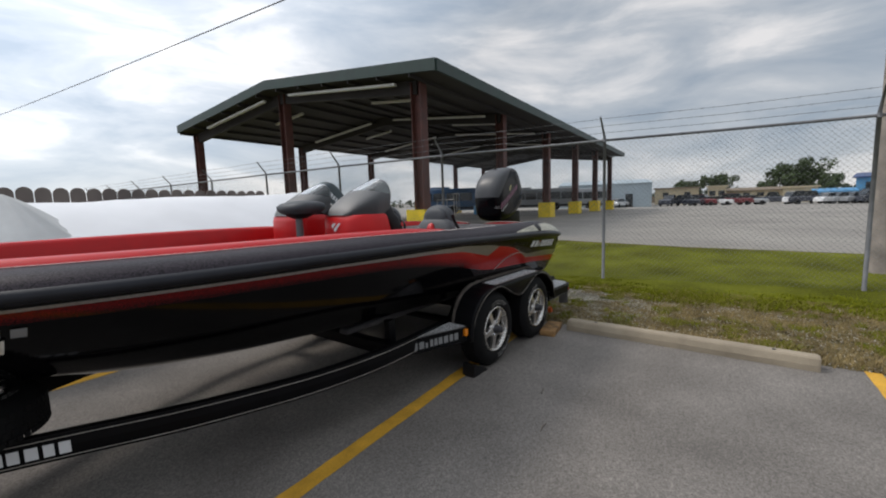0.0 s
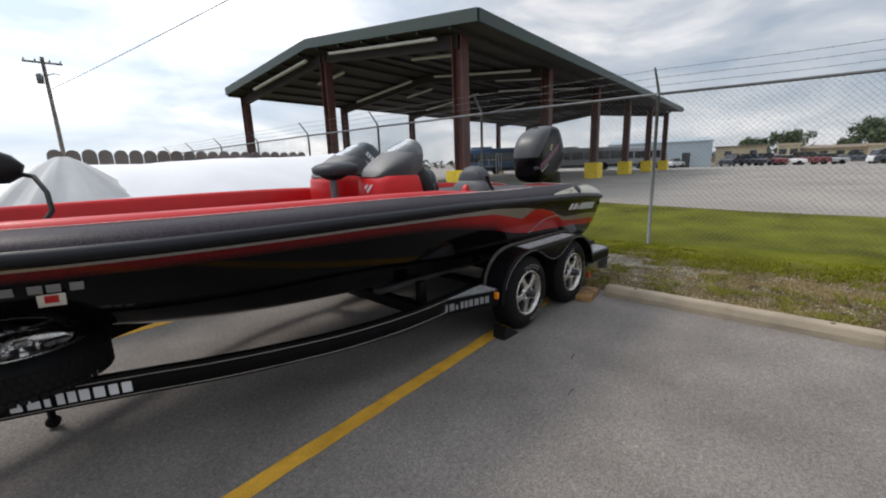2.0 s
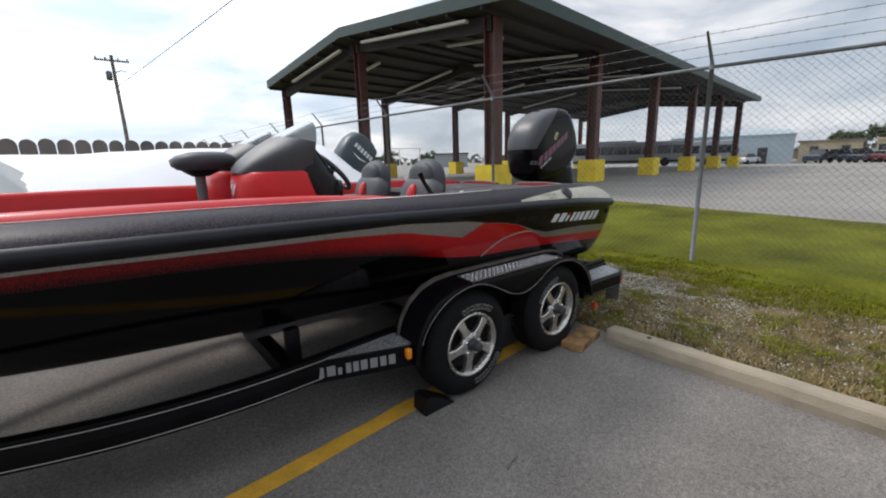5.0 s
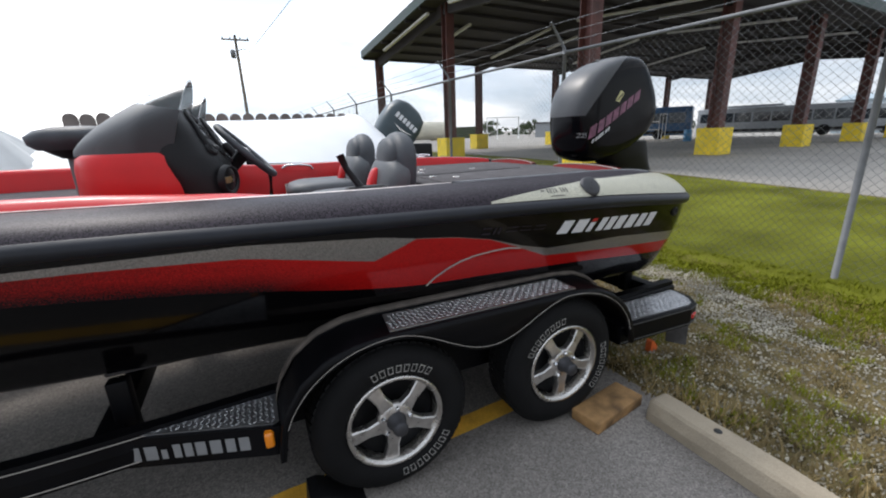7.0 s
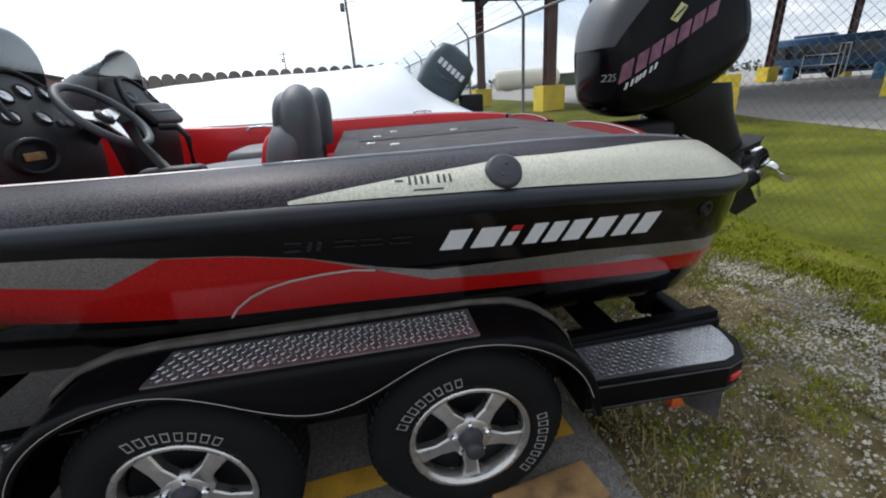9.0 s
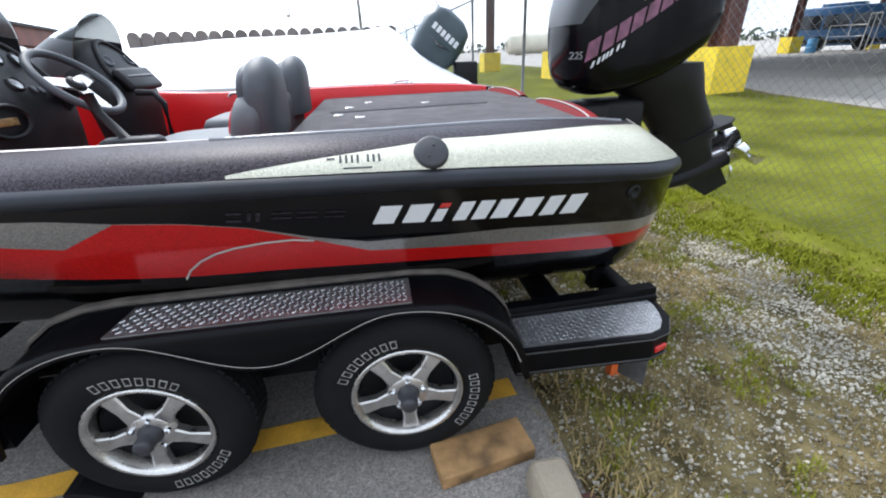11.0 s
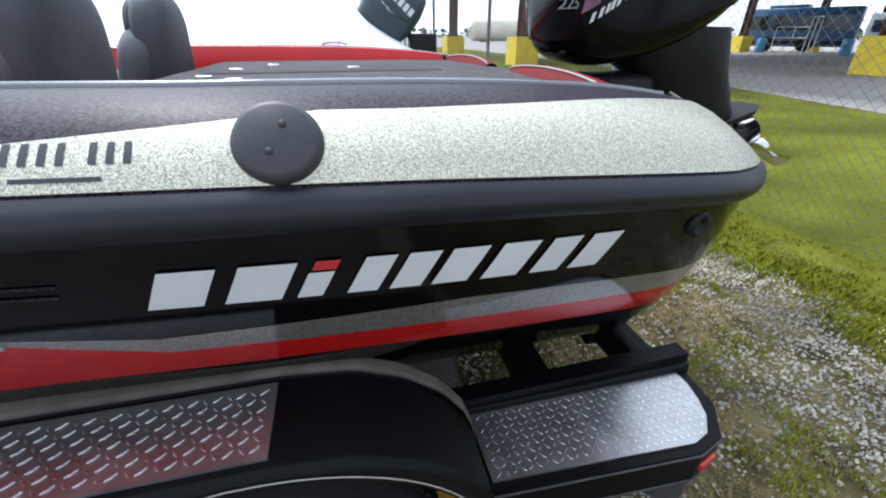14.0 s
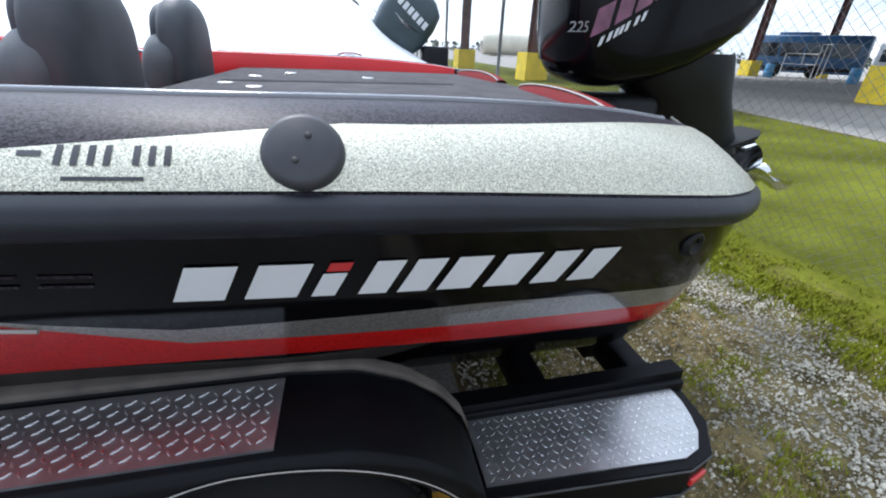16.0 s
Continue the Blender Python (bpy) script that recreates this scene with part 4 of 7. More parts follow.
        part("hub_badge", MB().lathe([(0.0, 0.0125), (0.016, 0.0115), (0.017, 0.009)], wm, 20), M_ALLOY, sw)
    else:
        m = frame_at(cy - 0.02, 1.40)
        part("glove_box", MB().box(-0.17, 0.17, -0.075, 0.06, -0.01, 0.035, 0.02, m=m), M_BLACKPL, con, "black glove box with a grab lip")
        part("glove_seam", MB().box(-0.13, 0.13, -0.006, 0.006, 0.034, 0.040, 0.002, m=m), M_GALV, con)
        for y in (cy - 0.10, cy + 0.12):
            part("vent", MB().lathe([(0.0, 0.004), (0.022, 0.004), (0.025, 0.010), (0.032, 0.009), (0.034, 0.0)], frame_at(y, 1.50), 20), M_VINYL, con)
        part("grab_handle", MB().tube([(-0.36, cy - 0.235, 1.34), (-0.27, cy - 0.25, 1.335), (-0.235, cy - 0.25, 1.28), (-0.25, cy - 0.245, 1.10), (-0.33, cy - 0.235, 1.05)], 0.017, 8), M_BLACKPL, con)
    return con


console(0.80, True).location += Vector((-0.03, 0.11, -0.025))
console(1.72, False).location += Vector((-0.03, 0.0, -0.025))


def side_fittings():
    """Things fixed to the far inner side of the cockpit."""
    y = YC + inner(-0.05) - 0.012
    part("grab_rail", MB().tube([(-0.14, y, 1.222), (-0.11, y - 0.035, 1.242), (-0.02, y - 0.045, 1.245), (0.06, y - 0.04, 1.23), (0.085, y, 1.205)], 0.009, 8), M_CHROME, boat, "bright grab rail")
    n = part("notice", MB().box(-0.14, -0.04, y - 0.010, y - 0.006, 1.02, 1.10), M_PAPER, boat, "white printed notice")
    for k in range(4):
        part("notice_line", MB().box(-0.132, -0.05, y - 0.0122, y - 0.0112, 1.030 + 0.018 * k, 1.037 + 0.018 * k), M_GALV, n)
    part("warning_label", MB().box(0.0, 0.09, y - 0.010, y - 0.006, 1.06, 1.09), M_ORANGE, boat, "small orange warning label")


side_fittings()


def cockpit_seat(cy):
    seat = part("seat", MB().box(-0.08, 0.48, cy - 0.24, cy + 0.24, 0.862, 1.04, 0.02), M_RED, boat, "grey and charcoal vinyl seat on a red box")
    cush = levels_mesh([(1.035, -0.13, 0.38, 0.235), (1.06, -0.16, 0.40, 0.25), (1.10, -0.165, 0.40, 0.252), (1.135, -0.14, 0.39, 0.24), (1.15, -0.09, 0.36, 0.20), (1.153, 0.0, 0.3, 0.10)], cy, 36, 3.4)
    part("cushion", cush, M_VINYL_L, seat)

    def back(z0, z1, wmax, x0, x1, th, dome=0.5, foot=0.85):
        """An upholstered slab with a domed top, leaning from x0 to x1."""
        rows = []
        for k in range(19):
            s = math.sin(k / 18 * math.pi / 2) ** 0.9
            u = max(0.0, (s - dome) / (1 - dome))
            f = math.sqrt(max(0.0, 1 - u ** 2.4)) if u else foot + (1 - foot) * min(1.0, s / 0.3)
            w, t = max(0.004, wmax * f), max(0.004, th * (1 - u ** 3.5) ** 0.5 if u < 1 else 0.004)
            x, z = x0 + (x1 - x0) * s, z0 + (z1 - z0) * s
            rows.append([(x + t * math.copysign(abs(math.cos(a)) ** 0.75, math.cos(a)), cy + w * math.copysign(abs(math.sin(a)) ** 0.7, math.sin(a)), z) for a in np.linspace(0, 2 * math.pi, 33)[:-1]])
        mb = MB().grid(rows, close=True)
        mb.add(rows[0], [tuple(reversed(range(32)))], 0, True)
        return mb
    part("lower_back", back(1.06, 1.345, 0.235, 0.30, 0.37, 0.085, 0.45, 0.95), M_VINYL_L, seat, "grey padded lower backrest")
    part("upper_back", back(1.14, 1.46, 0.205, 0.385, 0.405, 0.072, 0.42, 0.97), M_VINYL, seat, "charcoal domed upper backrest")
    part("head_pad", back(1.24, 1.435, 0.15, 0.335, 0.355, 0.05, 0.4, 0.7), M_VINYL, seat)
    part("insert", back(1.12, 1.27, 0.05, 0.222, 0.262, 0.03, 0.3, 0.9), M_RED, seat, "red seat insert")
    return seat


cockpit_seat(0.95)
cockpit_seat(1.74)


def pedestal_seat():
    s = thing("fishing_chair", "black folding fishing chair on a pole on the front deck", "chair", (-1.07, 1.28, z_gun(-1.07) - 0.4))
    part("pole", MB().lathe([(0.03, -0.02), (0.03, 0.30)], Matrix.Translation((-1.07, 1.28, 1.19)), 16).lathe([(0.09, 0.0), (0.085, 0.012), (0.03, 0.02)], Matrix.Translation((-1.07, 1.28, 0.866)), 20).lathe([(0.03, 0.0), (0.03, 0.34)], Matrix.Translation((-1.07, 1.28, 0.866)), 16), M_GALV, s)
    part("swivel", levels_mesh([(1.455, -1.11, -1.02, 0.06), (1.49, -1.16, -0.96, 0.12), (1.51, -1.18, -0.94, 0.14)], 1.28), M_BLACKPL, s)
    part("cushion", levels_mesh([(1.495, -1.18, -0.92, 0.15), (1.52, -1.21, -0.88, 0.18), (1.555, -1.215, -0.865, 0.19), (1.58, -1.18, -0.885, 0.175), (1.597, -1.12, -0.93, 0.12), (1.602, -1.06, -0.98, 0.04)], 1.28), M_VINYL, s)
    part("lever", MB().tube([(-0.95, 1.2, 1.50), (-0.84, 1.16, 1.475), (-0.80, 1.15, 1.48)], 0.008, 6), M_BLACKPL, s)
    return s


pedestal_seat().location += Vector((-0.06, -0.03, -0.065))


def throttle():
    t = thing("throttle_control", "black throttle lever box on the cockpit side", "throttle", (0.05, 0.42, 1.0))
    part("box", MB().box(-0.03, 0.16, 0.40, 0.47, 1.05, 1.235, 0.02), M_BLACKPL, t)
    part("lever", MB().tube([(0.05, 0.44, 1.22), (-0.01, 0.45, 1.31), (-0.03, 0.46, 1.37)], [0.016, 0.013, 0.018], 8), M_BLACKPL, t)
    return t


throttle()


def trolling_motor():
    t = thing("trolling_motor", "black bow-mounted trolling motor stowed on the front deck", "trolling motor", (-3.3, 1.3, 1.25))
    part("head", levels_mesh([(1.47, -3.14, -3.02, 0.06), (1.50, -3.19, -2.97, 0.09), (1.56, -3.20, -2.95, 0.10), (1.61, -3.16, -2.99, 0.08), (1.635, -3.11, -3.04, 0.03)], 1.25), M_BLACKPL, t)
    part("coil_cord", MB().tube([(-2.99, 1.22, 1.52), (-2.93, 1.15, 1.50), (-2.90, 1.05, 1.42), (-2.90, 0.98, 1.33), (-2.94, 0.95, 1.28)], 0.012, 8), M_BLACKPL, t)
    part("shaft", MB().tube([(-3.12, 1.25, 1.545), (-3.5, 1.27, 1.50), (-4.3, 1.3, 1.44)], 0.018, 10), M_GALV, t)
    part("mount", MB().box(-4.3, -3.42, 1.15, 1.4, 1.30, 1.40, 0.02).box(-3.6, -3.45, 1.2, 1.36, 1.38, 1.56, 0.02), M_BLACKPL, t)
    return t


trolling_motor()


COWL_X = [1.878, 1.862, 1.857, 1.872, 1.925, 2.01, 2.12, 2.25, 2.39, 2.52, 2.615, 2.70, 2.80, 2.875, 2.892, 2.865, 2.77, 2.62, 2.43, 2.23, 2.03, 1.915]
COWL_Z = [1.26, 1.38, 1.50, 1.62, 1.735, 1.83, 1.90, 1.952, 1.982, 1.99, 1.978, 1.91, 1.76, 1.60, 1.50, 1.40, 1.30, 1.225, 1.165, 1.13, 1.125, 1.16]
COWL_X = [2.311 + 0.858 * (x - 2.38) for x in COWL_X]
COWL_Z = [1.594 + 0.858 * (z - 1.55) - 0.05 * max(0.0, (1.35 - z) / 0.22) for z in COWL_Z]
COWL_C, COWL_W = (2.311, 1.594), 0.205


def cowl_radius(n=96):
    """The cowl's side outline as radii over n even angles, smoothed."""
    a = np.unwrap([math.atan2(z - COWL_C[1], x - COWL_C[0]) for x, z in zip(COWL_X, COWL_Z)])
    r = [math.hypot(z - COWL_C[1], x - COWL_C[0]) for x, z in zip(COWL_X, COWL_Z)]
    order = np.argsort(np.mod(a, 2 * math.pi))
    aa, rr = np.mod(a, 2 * math.pi)[order], np.array(r)[order]
    even = np.linspace(0, 2 * math.pi, n, endpoint=False)
    v = np.interp(even, np.concatenate((aa - 2 * math.pi, aa, aa + 2 * math.pi)), np.tile(rr, 3))
    for _ in range(1):
        v = 0.25 * np.roll(v, 1) + 0.5 * v + 0.25 * np.roll(v, -1)
    return even, v


def outboard():
    o = thing("outboard_motor", "large glossy black outboard motor tilted up on the stern", "outboard", (2.3, YC, 0.6))
    even, rad = cowl_radius()

    def bulge(r):
        return COWL_W * max(0.0, 1 - r ** 11.0) ** (1 / 2.6)
    shell = MB()
    levels = [0.02, 0.25, 0.45, 0.60, 0.70, 0.78, 0.84, 0.885, 0.92, 0.945, 0.965, 0.98, 0.991, 0.998, 1.0]
    rows = [[(COWL_C[0] + r * q * math.cos(a), YC + sd * bulge(r) * (1 - 0.10 * r * math.cos(a)), COWL_C[1] + r * q * math.sin(a)) for a, q in zip(even, rad)]
            for sd, rs in ((-1, levels), (1, levels[-2::-1])) for r in rs]
    shell.grid(rows, close=True)
    shell.add(rows[0], [tuple(range(len(even)))], 0, True)
    shell.add(rows[-1], [tuple(reversed(range(len(even))))], 0, True)
    src = shell.mesh("shell", [M_COWL])
    top_of = lambda c: min(c.z - 1.53, c.z - 1.551 - 1.12 * (c.x - 1.968) - 1.1 * (abs(c.y - YC) - 0.158))
    seam = lambda c: c.z - 1.30 - 0.17 * (c.x - 2.07)

    def cut(keep, shrink=1.0):
        """The piece of the shell for which keep() holds, cut clean along its borders."""
        bm = bmesh.new()
        bm.from_mesh(src)
        for co, no in (((0, 0, 1.53), (0, 0, 1)), ((1.968, YC - 0.158, 1.551), (-1.12, 1.1, 1)), ((1.968, YC + 0.158, 1.551), (-1.12, -1.1, 1)), ((2.07, 0, 1.30), (-0.17, 0, 1))):
            bmesh.ops.bisect_plane(bm, geom=bm.verts[:] + bm.edges[:] + bm.faces[:], plane_co=co, plane_no=no, dist=1e-5)
        bmesh.ops.delete(bm, geom=[f for f in bm.faces if not keep(f.calc_center_median())], context="FACES")
        for v in bm.verts:
            v.co = Vector((COWL_C[0] + (v.co.x - COWL_C[0]) * shrink, YC + (v.co.y - YC) * shrink, COWL_C[1] + (v.co.z - COWL_C[1]) * shrink))
        me = bpy.data.meshes.new("shell")
        bm.to_mesh(me)
        bm.free()
        return me

    def shell_part(name, keep, mats, label, shrink=1.0):
        me = cut(keep, shrink)
        me.materials.clear()
        me.materials.append(mats)
        for p in me.polygons:
            p.use_smooth = True
        return part(name, me, None, o, label)
    body = shell_part("upper_cowl", lambda c: top_of(c) <= 0 and seam(c) > 0, M_COWL, "glossy black upper cowl")
    shell_part("cowl_top", lambda c: top_of(c) > 0, M_COWLTOP, "satin grey cowl top", 0.998)
    shell_part("lower_cowl", lambda c: seam(c) <= 0, M_COWL, "black lower cowl", 0.985)
    bpy.data.meshes.remove(src)
    part("air_scoop", MB().tube([(2.16, YC - 0.06, 1.916), (2.19, YC, 1.939), (2.16, YC + 0.06, 1.916)], [0.006, 0.014, 0.006], 8), M_BLACKPL, o)

    def side(u, v, off):
        x = 1.94 + 0.53 * u + 0.010 * v
        z = 1.355 + 0.28 * u + 0.02 * u * u + (0.090 - 0.015 * u) * v
        dx, dz = x - COWL_C[0], z - COWL_C[1]
        a = math.atan2(dz, dx) % (2 * math.pi)
        r = min(0.999, math.hypot(dx, dz) / float(np.interp(a, np.append(even, 2 * math.pi), np.append(rad, rad[0]))))
        return Vector((x, YC - bulge(r) * (1 - 0.10 * r * math.cos(a)) - off, z))
    for a in (0.0, 0.15, 0.29, 0.43, 0.57, 0.71, 0.85):
        part("maker_bar", decal(side, [slanted(a, a + 0.115, 0, 1)], 0.002), M_MAGENTA, body, "faded pink plain bar of a maker's mark")
    bars("series_bar", side, [((a, -0.55), (a + 0.026, -0.55), (a + 0.034, -0.22), (a + 0.008, -0.22)) for a in (0.07, 0.125, 0.17, 0.205, 0.245, 0.31, 0.36)], 0.002, M_WHITE, body, "small white plain bar of a model mark")
    badge = part("badge", decal(side, [((0.43, 1.85), (0.515, 1.40), (0.60, 1.95), (0.515, 2.45))], 0.002), M_GOLD, body, "gold diamond badge")
    part("badge_bar", decal(side, [((0.455, 1.86), (0.465, 1.72), (0.575, 1.94), (0.565, 2.08))], 0.0035), M_INK, badge)
    num = bpy.data.curves.new("digits", "FONT")
    num.body, num.size, num.extrude, num.align_x = "225", 0.050, 0.001, "CENTER"
    ob = new("power_digits", num)
    dg = bpy.context.evaluated_depsgraph_get()
    me = bpy.data.meshes.new_from_object(ob.evaluated_get(dg))
    bpy.data.objects.remove(ob)
    me.materials.clear()
    me.materials.append(M_MARKGREY)
    # wrap the digits round the cowl's front corner
    for v in me.vertices:
        dx, dz = 1.905 + 0.62 * v.co.x - COWL_C[0], 1.372 + v.co.y - COWL_C[1]
        a = math.atan2(dz, dx) % (2 * math.pi)
        r = min(0.999, math.hypot(dx, dz) / float(np.interp(a, np.append(even, 2 * math.pi), np.append(rad, rad[0]))))
        v.co = Vector((COWL_C[0] + dx, YC - bulge(r) * (1 - 0.10 * r * math.cos(a)) - 0.005 - v.co.z, COWL_C[1] + dz))
    part("power_digits", me, None, body, "grey power digits on the cowl")
    # swivel bracket, leg and tilted lower unit
    part("bracket", MB().box(1.98, 2.16, YC - 0.16, YC + 0.16, 0.72, 1.14, 0.03).box(2.05, 2.4, YC - 0.11, YC + 0.11, 0.85, 1.15, 0.04), M_BLACKPL, o)
    tilt = Matrix.Translation((2.86, 0, 0.72)) @ Matrix.Rotation(math.radians(-20), 4, "Y") @ Matrix.Translation((-2.86, 0, -0.72))

    def tilted(mb, m=tilt):
        mb.v = [tuple(m @ Vector(p)) for p in mb.v]
        return mb
    leg = levels_mesh([(0.88, 2.58, 2.97, 0.07), (0.97, 2.50, 2.91, 0.085), (1.05, 2.43, 2.87, 0.10), (1.12, 2.36, 2.82, 0.12), (1.18, 2.26, 2.79, 0.135), (1.24, 2.18, 2.77, 0.15), (1.32, 2.14, 2.74, 0.155)], YC, 36, 2.8)
    part("leg", leg, M_BLACKPL, o)
    low = levels_mesh([(0.60, 2.74, 3.00, 0.030), (0.70, 2.70, 2.99, 0.042), (0.82, 2.66, 3.00, 0.055), (0.92, 2.62, 3.02, 0.07), (1.02, 2.60, 3.0, 0.07)], YC, 28, 2.2)
    part("lower_leg", tilted(low), M_BLACKPL, o)
    part("cavitation_plate", tilted(MB().prism([(2.64, -0.04), (2.8, -0.085), (3.06, -0.10), (3.12, -0.06), (3.12, 0.06), (3.06, 0.10), (2.8, 0.085), (2.64, 0.04)], Matrix.Translation((0, YC, 0.905)), 0.014)), M_BLACKPL, o)
    part("trim_tab", tilted(MB().prism([(3.02, 0.90), (3.13, 0.90), (3.15, 0.83), (3.06, 0.84)], Matrix(((1, 0, 0, 0), (0, 0, -1, YC + 0.008), (0, 1, 0, 0), (0, 0, 0, 1))), 0.016)), M_BLACKPL, o)
    gear = MB().tube([(2.60, YC, 0.655), (2.66, YC, 0.652), (2.78, YC, 0.65), (2.98, YC, 0.645), (3.08, YC, 0.645)], [0.008, 0.038, 0.06, 0.057, 0.05], 18)
    part("gear_case", tilted(gear), M_BLACKPL, o)
    part("skeg", tilted(MB().prism([(2.78, 0.61), (3.04, 0.61), (3.08, 0.46), (2.92, 0.44)], Matrix(((1, 0, 0, 0), (0, 0, -1, YC + 0.008), (0, 1, 0, 0), (0, 0, 0, 1))), 0.016)), M_BLACKPL, o)
    prop = part("propeller", tilted(MB().tube([(3.08, YC, 0.645), (3.20, YC, 0.645), (3.225, YC, 0.645)], [0.05, 0.046, 0.04], 18)), M_CHROME, o, "polished steel propeller")
    for k in range(3):
        a = 2 * math.pi * k / 3 + 0.9
        rows = []
        for i in range(7):
            r = 0.04 + 0.145 * i / 6
            wd = 0.085 * math.sin(math.pi * (0.22 + 0.70 * i / 6))
            rows.append([(3.13 + s * 0.055 + 0.02 * i / 6, YC + r * math.cos(a) - s * wd * math.sin(a), 0.645 + r * math.sin(a) + s * wd * math.cos(a)) for s in (-1, -0.5, 0, 0.5, 1)])
        part("blade", tilted(MB().grid(rows)), M_CHROME, prop)
    return o


outboard()


# ---- trailer ----
def tread_plate(outline, z, tilt=lambda x, y: 0.0, pitch=0.027, th=0.006):
    """Diamond plate over an outline (x, y): a sheet with raised lozenges set crosswise."""
    mb = MB()
    n = len(outline)
    zt = lambda x, y: z + tilt(x, y)
    mb.add([(x, y, zt(x, y)) for x, y in outline] + [(x, y, zt(x, y) - th) for x, y in outline],
           [tuple(range(n)), tuple(reversed(range(n, 2 * n)))] + [(i, n + i, n + (i + 1) % n, (i + 1) % n) for i in range(n)])

    def inside(x, y):
        c = False
        for i in range(n):
            (xa, ya), (xb, yb) = outline[i], outline[(i + 1) % n]
            if (ya > y) != (yb > y) and x < (xb - xa) * (y - ya) / (yb - ya) + xa:
                c = not c
        return c
    xs, ys = [p[0] for p in outline], [p[1] for p in outline]
    i = 0
    x = min(xs)
    while x < max(xs):
        j = 0
        y = min(ys)
        while y < max(ys):
            a = math.radians(38 if (i + j) % 2 else 128)
            ca, sa_ = math.cos(a), math.sin(a)
            L, W = pitch * 0.37, pitch * 0.085
            if all(inside(x + u * L * 1.1 * ca, y + u * L * 1.1 * sa_) for u in (-1, 1)):
                base = [(x + L * ca, y + L * sa_), (x - W * sa_, y + W * ca), (x - L * ca, y - L * sa_), (x + W * sa_, y - W * ca)]
                top = [(x + 0.72 * (p - x), y + 0.72 * (q - y)) for p, q in base]
                vs = [(p, q, zt(p, q) - 0.0005) for p, q in base] + [(p, q, zt(p, q) + 0.0022) for p, q in top]
                mb.add(vs, [(4, 5, 6, 7), (0, 1, 5, 4), (1, 2, 6, 5), (2, 3, 7, 6), (3, 0, 4, 7)], 1)
            y += pitch * 0.72
            j += 1
        x += pitch * 0.72
        i += 1
    return mb


def skirt_low(x):
    """Lower edge of the fender's side."""
    if x < 0:
        return 0.34 + 0.365 * math.sqrt(max(0.0, 1 - (x / 0.42) ** 2))
    if x > 0.87:
        return 0.34 + 0.352 * math.sqrt(max(0.0, 1 - ((x - 0.87) / 0.42) ** 2))
    return 0.627 + 0.072 * math.cos(2 * math.pi * x / 0.87) + 0.006 * math.cos(math.pi * x / 0.87)


def fender_top(x):
    xs = [-0.44, -0.43, -0.40, -0.34, -0.25, -0.14, -0.02, 0.45, 0.92, 1.05, 1.15, 1.23, 1.285, 1.31, 1.32]
    zs = [0.36, 0.44, 0.53, 0.62, 0.685, 0.718, 0.727, 0.722, 0.716, 0.70, 0.655, 0.59, 0.51, 0.43, 0.36]
    return float(np.interp(x, xs, zs))


